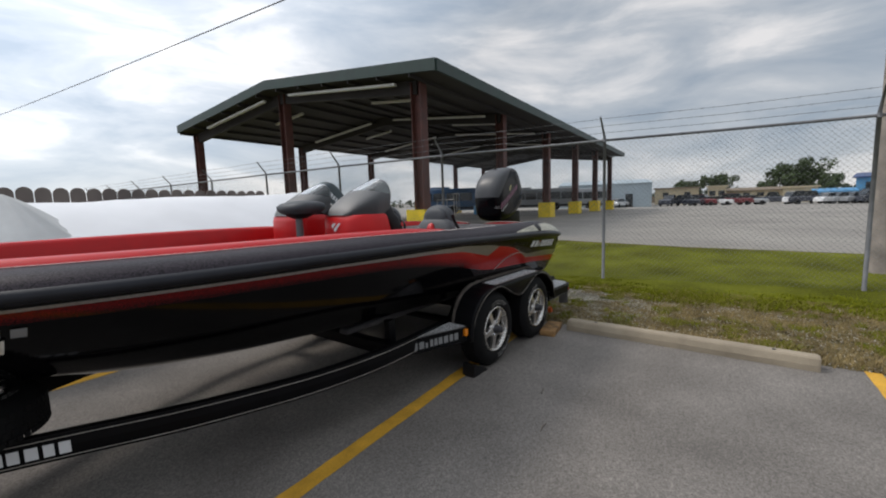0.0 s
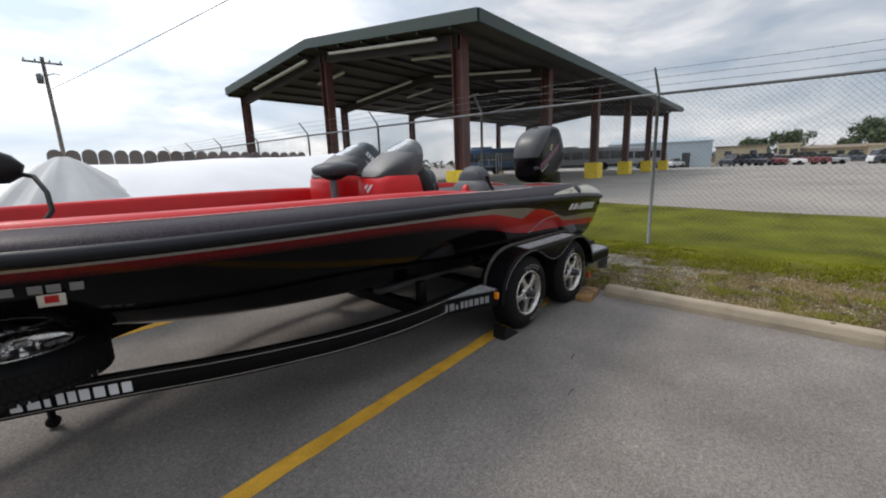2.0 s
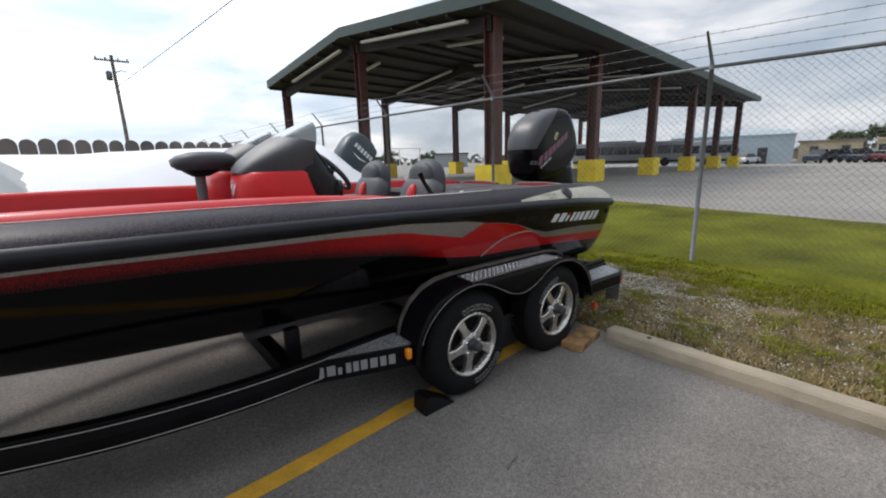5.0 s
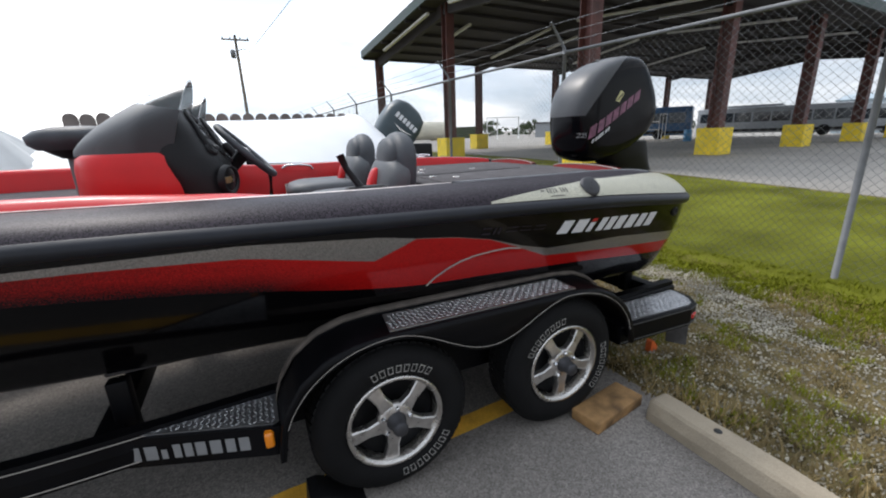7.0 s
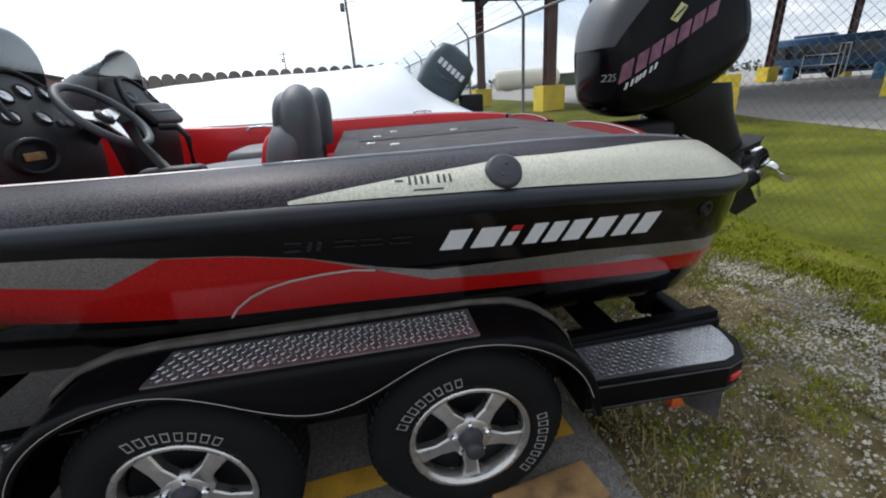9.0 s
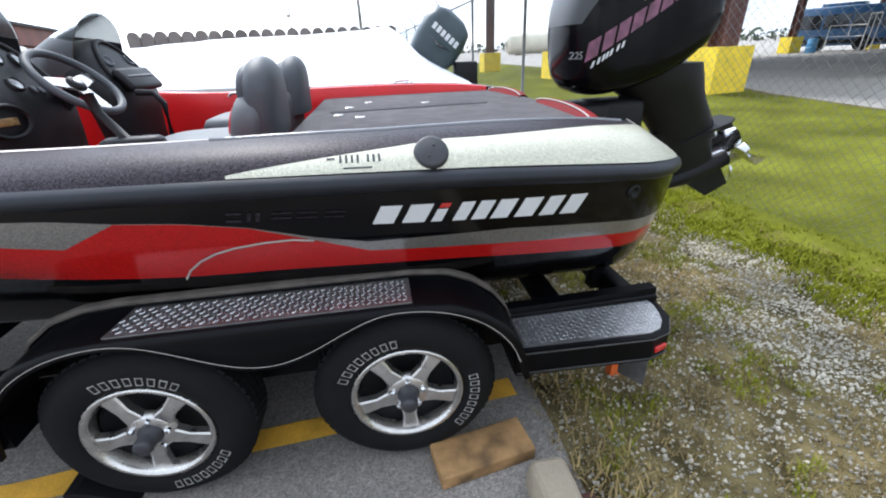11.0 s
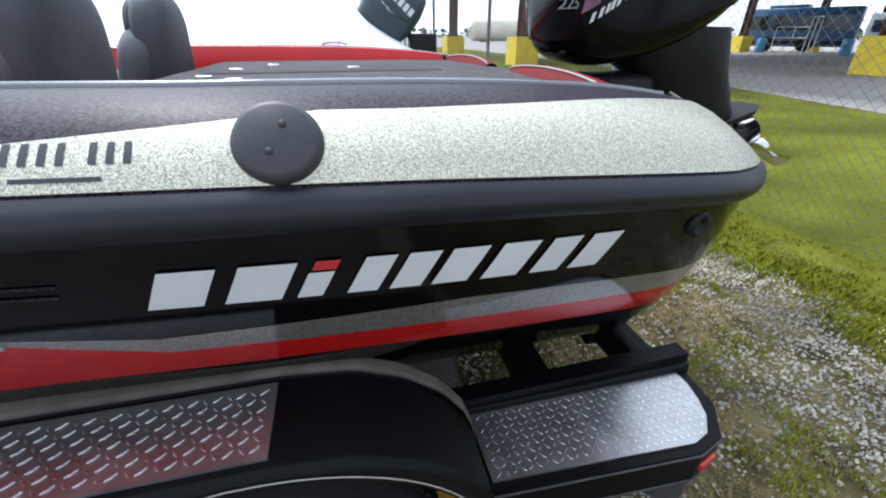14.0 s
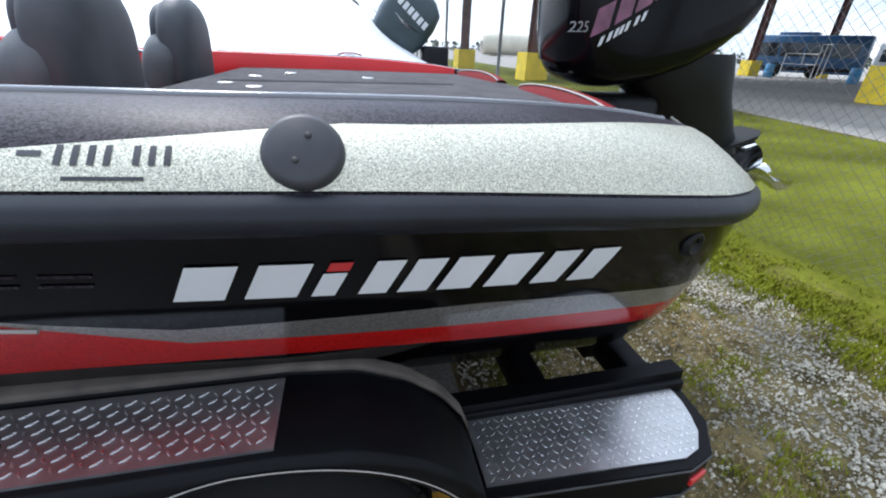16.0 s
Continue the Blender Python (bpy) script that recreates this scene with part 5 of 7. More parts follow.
def build_wheel(x, y, z, parent, out=-1, flat=False, spin=0.0, name="wheel"):
    """A trailer tyre with a pale five-spoke rim; out is the side of its face along y, or it lies flat, face up."""
    m = Matrix.Translation((x, y, z)) @ (Matrix() if flat else pose(0, 0, 0, 90 if out < 0 else -90, 0, 0)) @ pose(0, 0, 0, 0, 0, spin)
    R, W = 0.33, 0.205
    prof = [(0.188, -0.045), (0.198, -0.022), (0.225, -0.008), (0.262, -0.004), (0.290, -0.012), (0.308, -0.026), (0.316, -0.034), (0.326, -0.045), (0.330, -0.07), (0.331, -W / 2), (0.330, -W + 0.07),
            (0.326, -W + 0.045), (0.308, -W + 0.026), (0.262, -W + 0.004), (0.225, -W + 0.008), (0.195, -W + 0.03)]
    tyre = part(name, MB().lathe(prof, m, 56), M_TYRE, parent, "black trailer tyre on an alloy rim")
    # tread blocks
    tr = MB()
    for k in range(60):
        for j in range(4):
            a0 = 2 * math.pi * (k + 0.5 * (j % 2)) / 60
            h = -0.050 - 0.036 * j
            pts = []
            for da, dh, r in ((0, 0, 0.3335), (0.07, 0, 0.3335), (0.07, -0.026, 0.3335), (0, -0.026, 0.3335)):
                pts.append(m @ Vector((r * math.cos(a0 + da), r * math.sin(a0 + da), h + dh)))
            for da, dh in ((-0.006, 0.003), (0.076, 0.003), (0.076, -0.029), (-0.006, -0.029)):
                pts.append(m @ Vector((0.327 * math.cos(a0 + da), 0.327 * math.sin(a0 + da), h + dh)))
            tr.add(pts, [(0, 1, 2, 3), (0, 4, 5, 1), (1, 5, 6, 2), (2, 6, 7, 3), (3, 7, 4, 0)])
    part("tread", tr, M_TYRE, tyre)
    # raised outline bars where the sidewall writing stands
    turn = -math.radians(spin) + (0.75 if x > 0.5 else 0.0)
    for c, n in ((1.42 + turn, 8), (-1.02 + turn, 8)):
        for k in range(n):
            a = c + (k - (n - 1) / 2) * 0.135
            wr = MB()
            for da, r0, r1 in ((-0.042, 0.228, 0.262), (0.034, 0.228, 0.262)):
                wr.add([m @ Vector((r * math.cos(a + da + d), r * math.sin(a + da + d), -0.0015 if r > 0.24 else -0.0035)) for r, d in ((r0, 0), (r0, 0.012), (r1, 0.010), (r1, 0))], [(0, 1, 2, 3)])
            for r in (0.228, 0.257):
                wr.add([m @ Vector((q * math.cos(a + d), q * math.sin(a + d), -0.0012 if q > 0.24 else -0.0032)) for q, d in ((r, -0.042), (r, 0.044), (r + 0.004, 0.044), (r + 0.004, -0.042))], [(0, 1, 2, 3)])
            part("sidewall_bar", wr, M_TYREMARK, tyre, "pale outlined bar on the sidewall")
    rim = part("rim", MB().lathe([(0.203, -0.030), (0.205, -0.013), (0.199, -0.008), (0.189, -0.011), (0.181, -0.024), (0.176, -0.06), (0.16, -0.10), (0.06, -0.11), (0.0, -0.11)], m, 48, slot=0), M_ALLOY, tyre, "polished five-spoke alloy rim")
    part("rim_well", MB().lathe([(0.171, -0.062), (0.158, -0.098), (0.05, -0.10), (0.0, -0.10)], m, 32), M_BLACKPL, rim)
    for k in range(5):
        a = 72.0 * k
        sm = m @ pose(0, 0, 0, 0, 0, a)
        prof = [(0.045, 0.036), (0.115, 0.023), (0.180, 0.031)]
        vs, fs = [], []
        for i, (r, w) in enumerate(prof):
            z1 = (-0.022, -0.024, -0.030)[i]
            vs += [sm @ Vector((r, -w, z1 - 0.03)), sm @ Vector((r, -w, z1 - 0.004)), sm @ Vector((r, -w * 0.78, z1)), sm @ Vector((r, w * 0.78, z1)), sm @ Vector((r, w, z1 - 0.004)), sm @ Vector((r, w, z1 - 0.03))]
        for i in range(2):
            fs += [(i * 6 + q, i * 6 + q + 1, i * 6 + q + 7, i * 6 + q + 6) for q in range(5)]
        part("spoke", MB().add(vs, fs), M_SPOKE, rim)
        part("lug_nut", MB().lathe([(0.0, 0.008), (0.008, 0.007), (0.0115, 0.001), (0.0115, -0.03)], m @ pose(0, 0, 0, 0, 0, a + 36) @ Matrix.Translation((0.058, 0, -0.012)), 6, smooth=False), M_CHROME, rim)
    part("flange", MB().lathe([(0.0, -0.020), (0.066, -0.020), (0.074, -0.025), (0.078, -0.05)], m, 30), M_SPOKE, rim)
    part("hub", MB().lathe([(0.0, 0.048), (0.022, 0.048), (0.029, 0.042), (0.031, 0.03), (0.031, -0.006), (0.040, -0.012), (0.043, -0.03)], m, 24), M_HUBGREY, rim, "dark grey hub cap") if not flat else None
    return tyre


def build_trailer():
    t = thing("boat_trailer", "black tandem-axle boat trailer with tread-plate steps", "trailer", (0.0, YC, 0.0))
    for side, fy in ((-1, lambda y: y), (1, lambda y: 2 * YC - y)):
        # wheels
        for x in (0.0, 0.87):
            build_wheel(x, fy(0.010), 0.33, t, out=side, spin=-90.0 - 8 * (1 - x))
        # fender: top sheet, side skirt, inner wall and pale edge line
        xs = np.linspace(-0.44, 1.32, 89)
        fd = MB()
        top = lambda y, dz=0.0: [(x, fy(y), fender_top(x) + dz) for x in xs]
        fd.grid([top(0.20, 0.026), top(0.198, 0.008), top(0.19, 0.004), top(0.02, 0.0), top(0.004, -0.006), top(0.0, -0.02), [(x, fy(0.0), max(0.33, min(fender_top(x) - 0.02, skirt_low(x)))) for x in xs],
                 [(x, fy(0.018), max(0.33, min(fender_top(x) - 0.02, skirt_low(x)))) for x in xs]])
        fender = part("fender", fd, M_FRAME, t, "black moulded tandem fender")
        under = MB().grid([[(x, fy(0.02), fender_top(x) - 0.012) for x in xs], [(x, fy(0.26), fender_top(x) - 0.012) for x in xs], [(x, fy(0.262), 0.30) for x in xs]])
        part("wheel_well", under, M_FRAME, fender)
        edge = [(x, fy(-0.003), max(0.345, min(fender_top(x) - 0.02, skirt_low(x)) + 0.014)) for x in xs[2:-2]]
        part("edge_line", MB().tube(edge, 0.0014, 5), M_LINE, fender, "thin pale line along the fender edge")
        trim = [(x, 0.196, fender_top(x) + 0.024) for x in xs]
        part("rubber_trim", MB().grid([[(x, fy(y - 0.006), z - 0.008) for x, y, z in trim], [(x, fy(y - 0.012), z + 0.004) for x, y, z in trim], [(x, fy(y - 0.006), z + 0.010) for x, y, z in trim], [(x, fy(y + 0.016), z + 0.012) for x, y, z in trim]]), M_TRIM, fender, "dusty rubber trim strip")
        part("tread_plate", tread_plate([(0.0, fy(0.028)), (0.915, fy(0.028)), (0.915, fy(0.185)), (0.02, fy(0.185))], 0.734, lambda x, y: -0.012 * x), [M_TREAD, M_TREADHI], fender, "bright diamond tread plate")
        # rear step
        st = MB()
        outline = [(1.29, 0.26), (1.285, 0.08), (1.29, 0.062), (1.83, 0.035), (1.91, 0.06), (1.975, 0.15), (1.99, 0.29), (1.46, 0.29)]
        n = len(outline)
        st.add([(x, fy(y), 0.413) for x, y in outline] + [(x, fy(y), 0.30) for x, y in outline], [tuple(range(n)), tuple(reversed(range(n, 2 * n)))] + [(i, n + i, n + (i + 1) % n, (i + 1) % n) for i in range(n)])
        rs = part("rear_step", st, M_FRAME, t, "black rear step with a tread plate")
        part("tread_plate", tread_plate([(1.32, fy(0.085)), (1.83, fy(0.058)), (1.88, fy(0.075)), (1.92, fy(0.12)), (1.94, fy(0.17)), (1.952, fy(0.22)), (1.952, fy(0.266)), (1.32, fy(0.266))], 0.420), [M_TREAD, M_TREADHI], rs, "bright diamond tread plate")
        for zz in (0.405, 0.312):
            part("step_ridge", MB().tube([(x, fy(y - 0.002), zz) for x, y in outline[2:7]], 0.0035, 6), M_FRAMEEDGE, rs, "rubbed edge of the step")
        part("rear_rail", MB().box(1.28, 2.0, fy(0.285) - 0.02, fy(0.285) + 0.02, 0.36, 0.44, 0.008), M_FRAME, rs)
        part("side_marker", MB().box(1.845, 1.905, fy(0.048) - 0.008, fy(0.048) + 0.008, 0.335, 0.362, 0.004, m=Matrix.Translation((1.875, fy(0.045), 0)) @ pose(0, 0, 0, 0, 0, -16 * side) @ Matrix.Translation((-1.875, -fy(0.045), 0))), M_REDLENS, rs, "red side marker lens")
        # front step
        fs = MB()
        outline = [(-0.94, 0.25), (-0.925, 0.225), (-0.45, 0.045), (-0.41, 0.045), (-0.41, 0.25)]
        n = len(outline)
        fs.add([(x, fy(y), 0.462) for x, y in outline] + [(x, fy(y), 0.345) for x, y in outline], [tuple(range(n)), tuple(reversed(range(n, 2 * n)))] + [(i, n + i, n + (i + 1) % n, (i + 1) % n) for i in range(n)])
        f = part("front_step", fs, M_FRAME, t, "black front step with a tread plate")
        part("tread_plate", tread_plate([(-0.91, fy(0.245)), (-0.89, fy(0.225)), (-0.445, fy(0.06)), (-0.425, fy(0.07)), (-0.425, fy(0.245))], 0.469), [M_TREAD, M_TREADHI], f, "bright diamond tread plate")
        if side < 0:
            wd = lambda u, v, off: Vector((-0.915 + 0.385 * u, 0.221 - 0.146 * u - off, 0.372 + 0.008 * u + 0.056 * v))
            word_mark(wd, 0.003, M_MARKGREY, f, "grey slanted block of a maker's mark")
        part("amber_marker", MB().box(-0.48, -0.448, fy(0.045) - 0.02, fy(0.045) + 0.02, 0.395, 0.455, 0.008), M_AMBER, f, "amber side marker lens")
        # main rail running forward and in to the tongue
        rail = [(2.0, 0.31, 0.40), (1.3, 0.30, 0.40), (0.0, 0.29, 0.42), (-0.9, 0.24, 0.42), (-1.3, 0.24, 0.42), (-1.7, 0.30, 0.42), (-2.05, 0.41, 0.42), (-2.4, 0.55, 0.42), (-2.75, 0.725, 0.422), (-3.2, 0.94, 0.424), (-3.7, 1.13, 0.43), (-4.2, 1.20, 0.44)]
        rail = smooth_pts(rail, 6)
        rb = MB()
        rows = []
        for dy, dz in ((-0.025, -0.065), (-0.03, 0.0), (-0.025, 0.065), (0.025, 0.065), (0.03, 0.0), (0.025, -0.065)):
            rows.append([(x, fy(y + dy), z + dz) for x, y, z in rail])
        rb.grid(rows + [rows[0]], smooth=False)
        main = part("frame_rail", rb, M_FRAME, t, "black box-section frame rail")
        for dz in (0.045, -0.05):
            part("pin_line", MB().tube([(x, fy(y - 0.030), z + dz) for x, y, z in rail if x < -0.3], 0.0022, 5), M_LINE, main, "thin pale pin line")
        if side < 0:
            wd = lambda u, v, off: Vector((-3.21 + 0.44 * u, 0.941 - 0.207 * u - 0.034 - off, 0.395 - 0.004 * u + 0.058 * v))
            word_mark(wd, 0.004, M_WHITE, main, "pale slanted block of a maker's mark")
            part("amber_marker", MB().box(-3.50, -3.40, 1.02, 1.04, 0.405, 0.445, 0.006), M_AMBER, main, "amber side marker lens")
        # bunk under the hull
        part("bunk", MB().box(-1.1, 1.9, fy(0.80) - 0.05, fy(0.80) + 0.05, 0.455, 0.50, 0.008), M_CARPET, t, "carpeted support bunk")
        for x, y in ((-0.95, 0.42), (0.2, 0.42), (1.84, 0.52)):
            part("bunk_post", MB().box(x - 0.035, x + 0.035, fy(y) - 0.03, fy(y) + 0.03, 0.36, 0.60, 0.006), M_FRAME, t)
    for x in (-3.05, -1.0, 0.45, 1.55, 1.9):
        w = 0.30 if x > -1.4 else 0.9
        part("cross_member", MB().box(x - 0.04, x + 0.04, w, 2 * YC - w, 0.34, 0.44, 0.008), M_FRAME, t)
    for x in (0.0, 0.87):
        part("axle", MB().tube([(x, 0.2, 0.33), (x, 2 * YC - 0.2, 0.33)], 0.035, 10), M_FRAME, t)
    part("tongue", MB().box(-5.3, -4.0, YC - 0.045, YC + 0.045, 0.375, 0.505, 0.01), M_FRAME, t)
    part("winch_post", MB().box(-4.75, -4.65, YC - 0.04, YC + 0.04, 0.50, 1.20, 0.01), M_FRAME, t)
    build_wheel(-3.12, 0.98, 0.70, t, flat=True, spin=20.0, name="spare_wheel")
    jack = part("jack", MB().tube([(-3.09, 1.46, 0.60), (-3.09, 1.46, 0.06)], 0.020, 10).box(-3.11, -3.07, 0.9, 1.47, 0.47, 0.52, 0.005), M_FRAME, t)
    part("jack_wheel", MB().lathe([(0.0, 0.012), (0.030, 0.012), (0.038, 0.008), (0.038, -0.008), (0.030, -0.012), (0.0, -0.012)], Matrix.Translation((-3.09, 1.46, 0.039)) @ pose(0, 0, 0, 90, 0, 20), 18), M_TYRE, jack)
    # grey rubber flap hanging under the near rear step
    part("mud_flap", MB().box(-0.055, 0.055, -0.004, 0.004, 0.165, 0.312, 0.003, m=pose(1.80, 0.085, 0, 0, 0, -58)), M_FLAP, t, "dull grey rubber flap")
    return t


def smooth_pts(pts, k):
    """A Catmull-Rom line through points."""
    p = [Vector(q) for q in pts]
    out = []
    for i in range(len(p) - 1):
        a, b, c, d = p[max(i - 1, 0)], p[i], p[i + 1], p[min(i + 2, len(p) - 1)]
        for j in range(k):
            t = j / k
            out.append(0.5 * ((2 * b) + (c - a) * t + (2 * a - 5 * b + 4 * c - d) * t * t + (3 * b - a - 3 * c + d) * t**3))
    return out + [p[-1]]


build_trailer()


# ---- fence ----
FENCE = [(6.2, -9.6), (5.62, -6.4), (4.99, -3.09), (4.36, 0.32), (3.84, 3.5), (3.56, 6.55), (3.36, 9.65), (3.22, 12.9), (3.10, 16.1), (2.98, 19.3), (2.86, 22.5), (2.74, 25.7)]
RAIL_Z = 2.46


def fence():
    f = thing("chain_link_fence", "galvanised chain-link fence topped with barbed wire", "fence", (4.36, 0.32, gz(4.36)))
    for x, y in FENCE:
        post = part("post", MB().tube([(x, y, -0.05), (x, y, RAIL_Z + 0.02)], 0.027, 12), M_GALV, f)
        part("barb_arm", MB().tube([(x, y, RAIL_Z - 0.02), (x - 0.02, y, RAIL_Z + 0.06), (x - 0.26, y, RAIL_Z + 0.36)], [0.034, 0.022, 0.014], 8), M_GALV, post)
    for (xa, ya), (xb, yb) in zip(FENCE, FENCE[1:]):
        part("top_rail", MB().tube([(xa, ya, RAIL_Z), ((xa + xb) / 2, (ya + yb) / 2, RAIL_Z - 0.006), (xb, yb, RAIL_Z)], 0.022, 8), M_GALV, f)
        a, b = Vector((xa, ya, 0)), Vector((xb, yb, 0))
        d = b - a
        L = d.length
        d.normalize()
        nrm = Vector((-d.y, d.x, 0))
        mesh = MB()
        z0, z1 = 0.04, RAIL_Z - 0.01
        H = z1 - z0
        fall = 1.0
        for sgn, off in ((1, 0.002), (-1, -0.002)):
            s = -H
            while s < L + H:
                # a straight wire climbing from (s, z0) to (s + sgn * H, z1), cut to the bay
                u0, u1 = s, s + sgn * H * fall
                t0, t1 = 0.0, 1.0
                lo, hi = (0 - u0) / (u1 - u0), (L - u0) / (u1 - u0)
                if lo > hi:
                    lo, hi = hi, lo
                t0, t1 = max(t0, lo), min(t1, hi)
                if t1 - t0 > 0.01:
                    p = a + d * (u0 + (u1 - u0) * t0) + nrm * off + Vector((0, 0, z0 + H * t0))
                    q = a + d * (u0 + (u1 - u0) * t1) + nrm * off + Vector((0, 0, z0 + H * t1))
                    mesh.tube([p, q], 0.0016, 3, cap=False)
                s += 0.078
        part("mesh_panel", mesh, M_WIRE, f, "galvanised diamond wire mesh")
    for k in range(3):
        pts = []
        for i, (x, y) in enumerate(FENCE):
            pts.append((x - 0.06 - 0.085 * k, y, RAIL_Z + 0.12 + 0.105 * k))
            if i + 1 < len(FENCE):
                nx, ny = FENCE[i + 1]
                pts.append(((x + nx) / 2 - 0.06 - 0.085 * k, (y + ny) / 2, RAIL_Z + 0.105 + 0.105 * k))
        w = MB().tube(pts, 0.003, 4)
        for (xa, ya, za), (xb, yb, zb) in zip(pts, pts[1:]):
            for i in range(1, 12):
                t = i / 12
                c = Vector((xa + (xb - xa) * t, ya + (yb - ya) * t, za + (zb - za) * t))
                w.tube([c + Vector((-0.012, 0.006, -0.012)), c + Vector((0.012, -0.006, 0.012))], 0.0018, 3, cap=False)
                w.tube([c + Vector((0.012, 0.006, -0.012)), c + Vector((-0.012, -0.006, 0.012))], 0.0018, 3, cap=False)
        part("barbed_wire", w, M_GALV, f)
    return f


fence()


# ---- bus shelter ----
SA, STH, SPITCH, SWIDE = Vector((9.43, 8.79, 0)), 0.080, 7.66, 16.7
SD = Vector((math.cos(STH), math.sin(STH), 0))
SN = Vector((-SD.y, SD.x, 0))
EAVE, RIDGE = 6.08, 7.08


def sp(a, b, z=0.0):
    """A point of the shelter: a metres along it, b across, z up."""
    return SA + SD * a + SN * b + Vector((0, 0, z))


def shelter():
    s = thing("open_shelter", "large open bus shelter with a green-edged low gable roof", "shelter", tuple(SA))
    a0, a1, b0, b1, bm_ = -1.0, 5 * SPITCH + 0.4, -1.5, SWIDE + 0.2, SWIDE / 2 - 0.15
    roof_z = lambda b: EAVE + (RIDGE - EAVE) * (1 - abs(b - bm_) / (bm_ - b0 if b < bm_ else b1 - bm_))
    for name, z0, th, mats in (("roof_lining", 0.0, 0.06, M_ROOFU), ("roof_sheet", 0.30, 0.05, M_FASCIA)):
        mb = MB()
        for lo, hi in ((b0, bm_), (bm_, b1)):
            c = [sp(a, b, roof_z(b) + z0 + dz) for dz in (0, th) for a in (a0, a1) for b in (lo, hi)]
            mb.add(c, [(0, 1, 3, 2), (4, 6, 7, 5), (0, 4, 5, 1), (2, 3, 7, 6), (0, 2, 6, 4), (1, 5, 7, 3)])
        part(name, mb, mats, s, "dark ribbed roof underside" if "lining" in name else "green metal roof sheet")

    def beam(p, q, w, h, mats, name, parent, label=""):
        d = (q - p).normalized()
        side = d.cross(Vector((0, 0, 1))).normalized() * w / 2
        up = Vector((0, 0, h))
        vs = [p - side, p + side, p + side + up, p - side + up, q - side, q + side, q + side + up, q - side + up]
        return part(name, MB().add(vs, [(0, 1, 2, 3), (7, 6, 5, 4), (0, 4, 5, 1), (1, 5, 6, 2), (2, 6, 7, 3), (3, 7, 4, 0)]), mats, parent, label)
    for a in (a0 - 0.03, a1 + 0.03):
        beam(sp(a, b0, roof_z(b0) - 0.02), sp(a, bm_, roof_z(bm_) - 0.02), 0.08, 0.42, M_FASCIA, "gable_fascia", s, "dark green fascia board")
        beam(sp(a, bm_, roof_z(bm_) - 0.02), sp(a, b1, roof_z(b1) - 0.02), 0.08, 0.42, M_FASCIA, "gable_fascia", s, "dark green fascia board")
    for b in (b0, b1):
        beam(sp(a0, b, EAVE - 0.02), sp(a1, b, EAVE - 0.02), 0.10, 0.42, M_FASCIA, "eave_fascia", s, "dark green eave gutter")
    for i in range(6):
        a = i * SPITCH
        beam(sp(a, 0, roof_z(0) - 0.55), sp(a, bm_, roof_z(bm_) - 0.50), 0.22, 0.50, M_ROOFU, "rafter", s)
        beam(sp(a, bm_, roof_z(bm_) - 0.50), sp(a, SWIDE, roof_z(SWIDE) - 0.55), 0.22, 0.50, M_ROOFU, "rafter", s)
        for b, w in ((0.0, 0.46), (SWIDE, 0.40)) + (((bm_, 0.42),) if i in (0,) else ()):
            base = gz(sp(a, b).x)
            p0, p1 = sp(a, b, base), sp(a, b, roof_z(b) - 0.4)
            post = MB()
            t = 0.03
            # an H section: two flanges and a web
            for dx0, dx1, dy0, dy1 in ((-w / 2, w / 2, -w / 2, -w / 2 + t), (-w / 2, w / 2, w / 2 - t, w / 2), (-t / 2, t / 2, -w / 2, w / 2)):
                vs = [sp(a + q, b + r, z) for z in (base, roof_z(b) - 0.1) for q in (dx0, dx1) for r in (dy0, dy1)]
                post.add(vs, [(0, 1, 3, 2), (4, 6, 7, 5), (0, 4, 5, 1), (2, 3, 7, 6), (0, 2, 6, 4), (1, 5, 7, 3)])
            col = part("column", post, M_POSTRED, s, "red-oxide painted steel column")
            g = MB()
            h = 1.05
            k = 0.52
            vs = [sp(a + q, b + r, z) for z in (base, base + h) for q in (-k, k) for r in (-k * 0.85, k * 0.85)]
            g.add(vs, [(0, 1, 3, 2), (4, 6, 7, 5), (0, 4, 5, 1), (2, 3, 7, 6), (0, 2, 6, 4), (1, 5, 7, 3)])
            part("yellow_guard", g, M_YBLOCK, col, "bright yellow concrete column guard")
    for b in np.arange(b0 + 1.2, b1, 1.55):
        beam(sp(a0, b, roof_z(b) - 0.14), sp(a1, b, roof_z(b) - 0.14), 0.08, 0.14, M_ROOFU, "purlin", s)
    for i in range(6):
        for a, spans in ((i * SPITCH - 0.55, ((0.7, 7.1), (9.0, 14.4))), (i * SPITCH + 2.2, ((1.3, 4.4), (9.6, 12.0)))):
            for lo, hi in spans:
                if i < 4 and (hi - lo > 4 or i < 2):
                    beam(sp(a, lo, roof_z(lo) - 0.30), sp(a, hi, roof_z(hi) - 0.30), 0.16, 0.10, M_TUBE, "light_batten", s, "unlit white fluorescent light batten")
    return s


shelter()


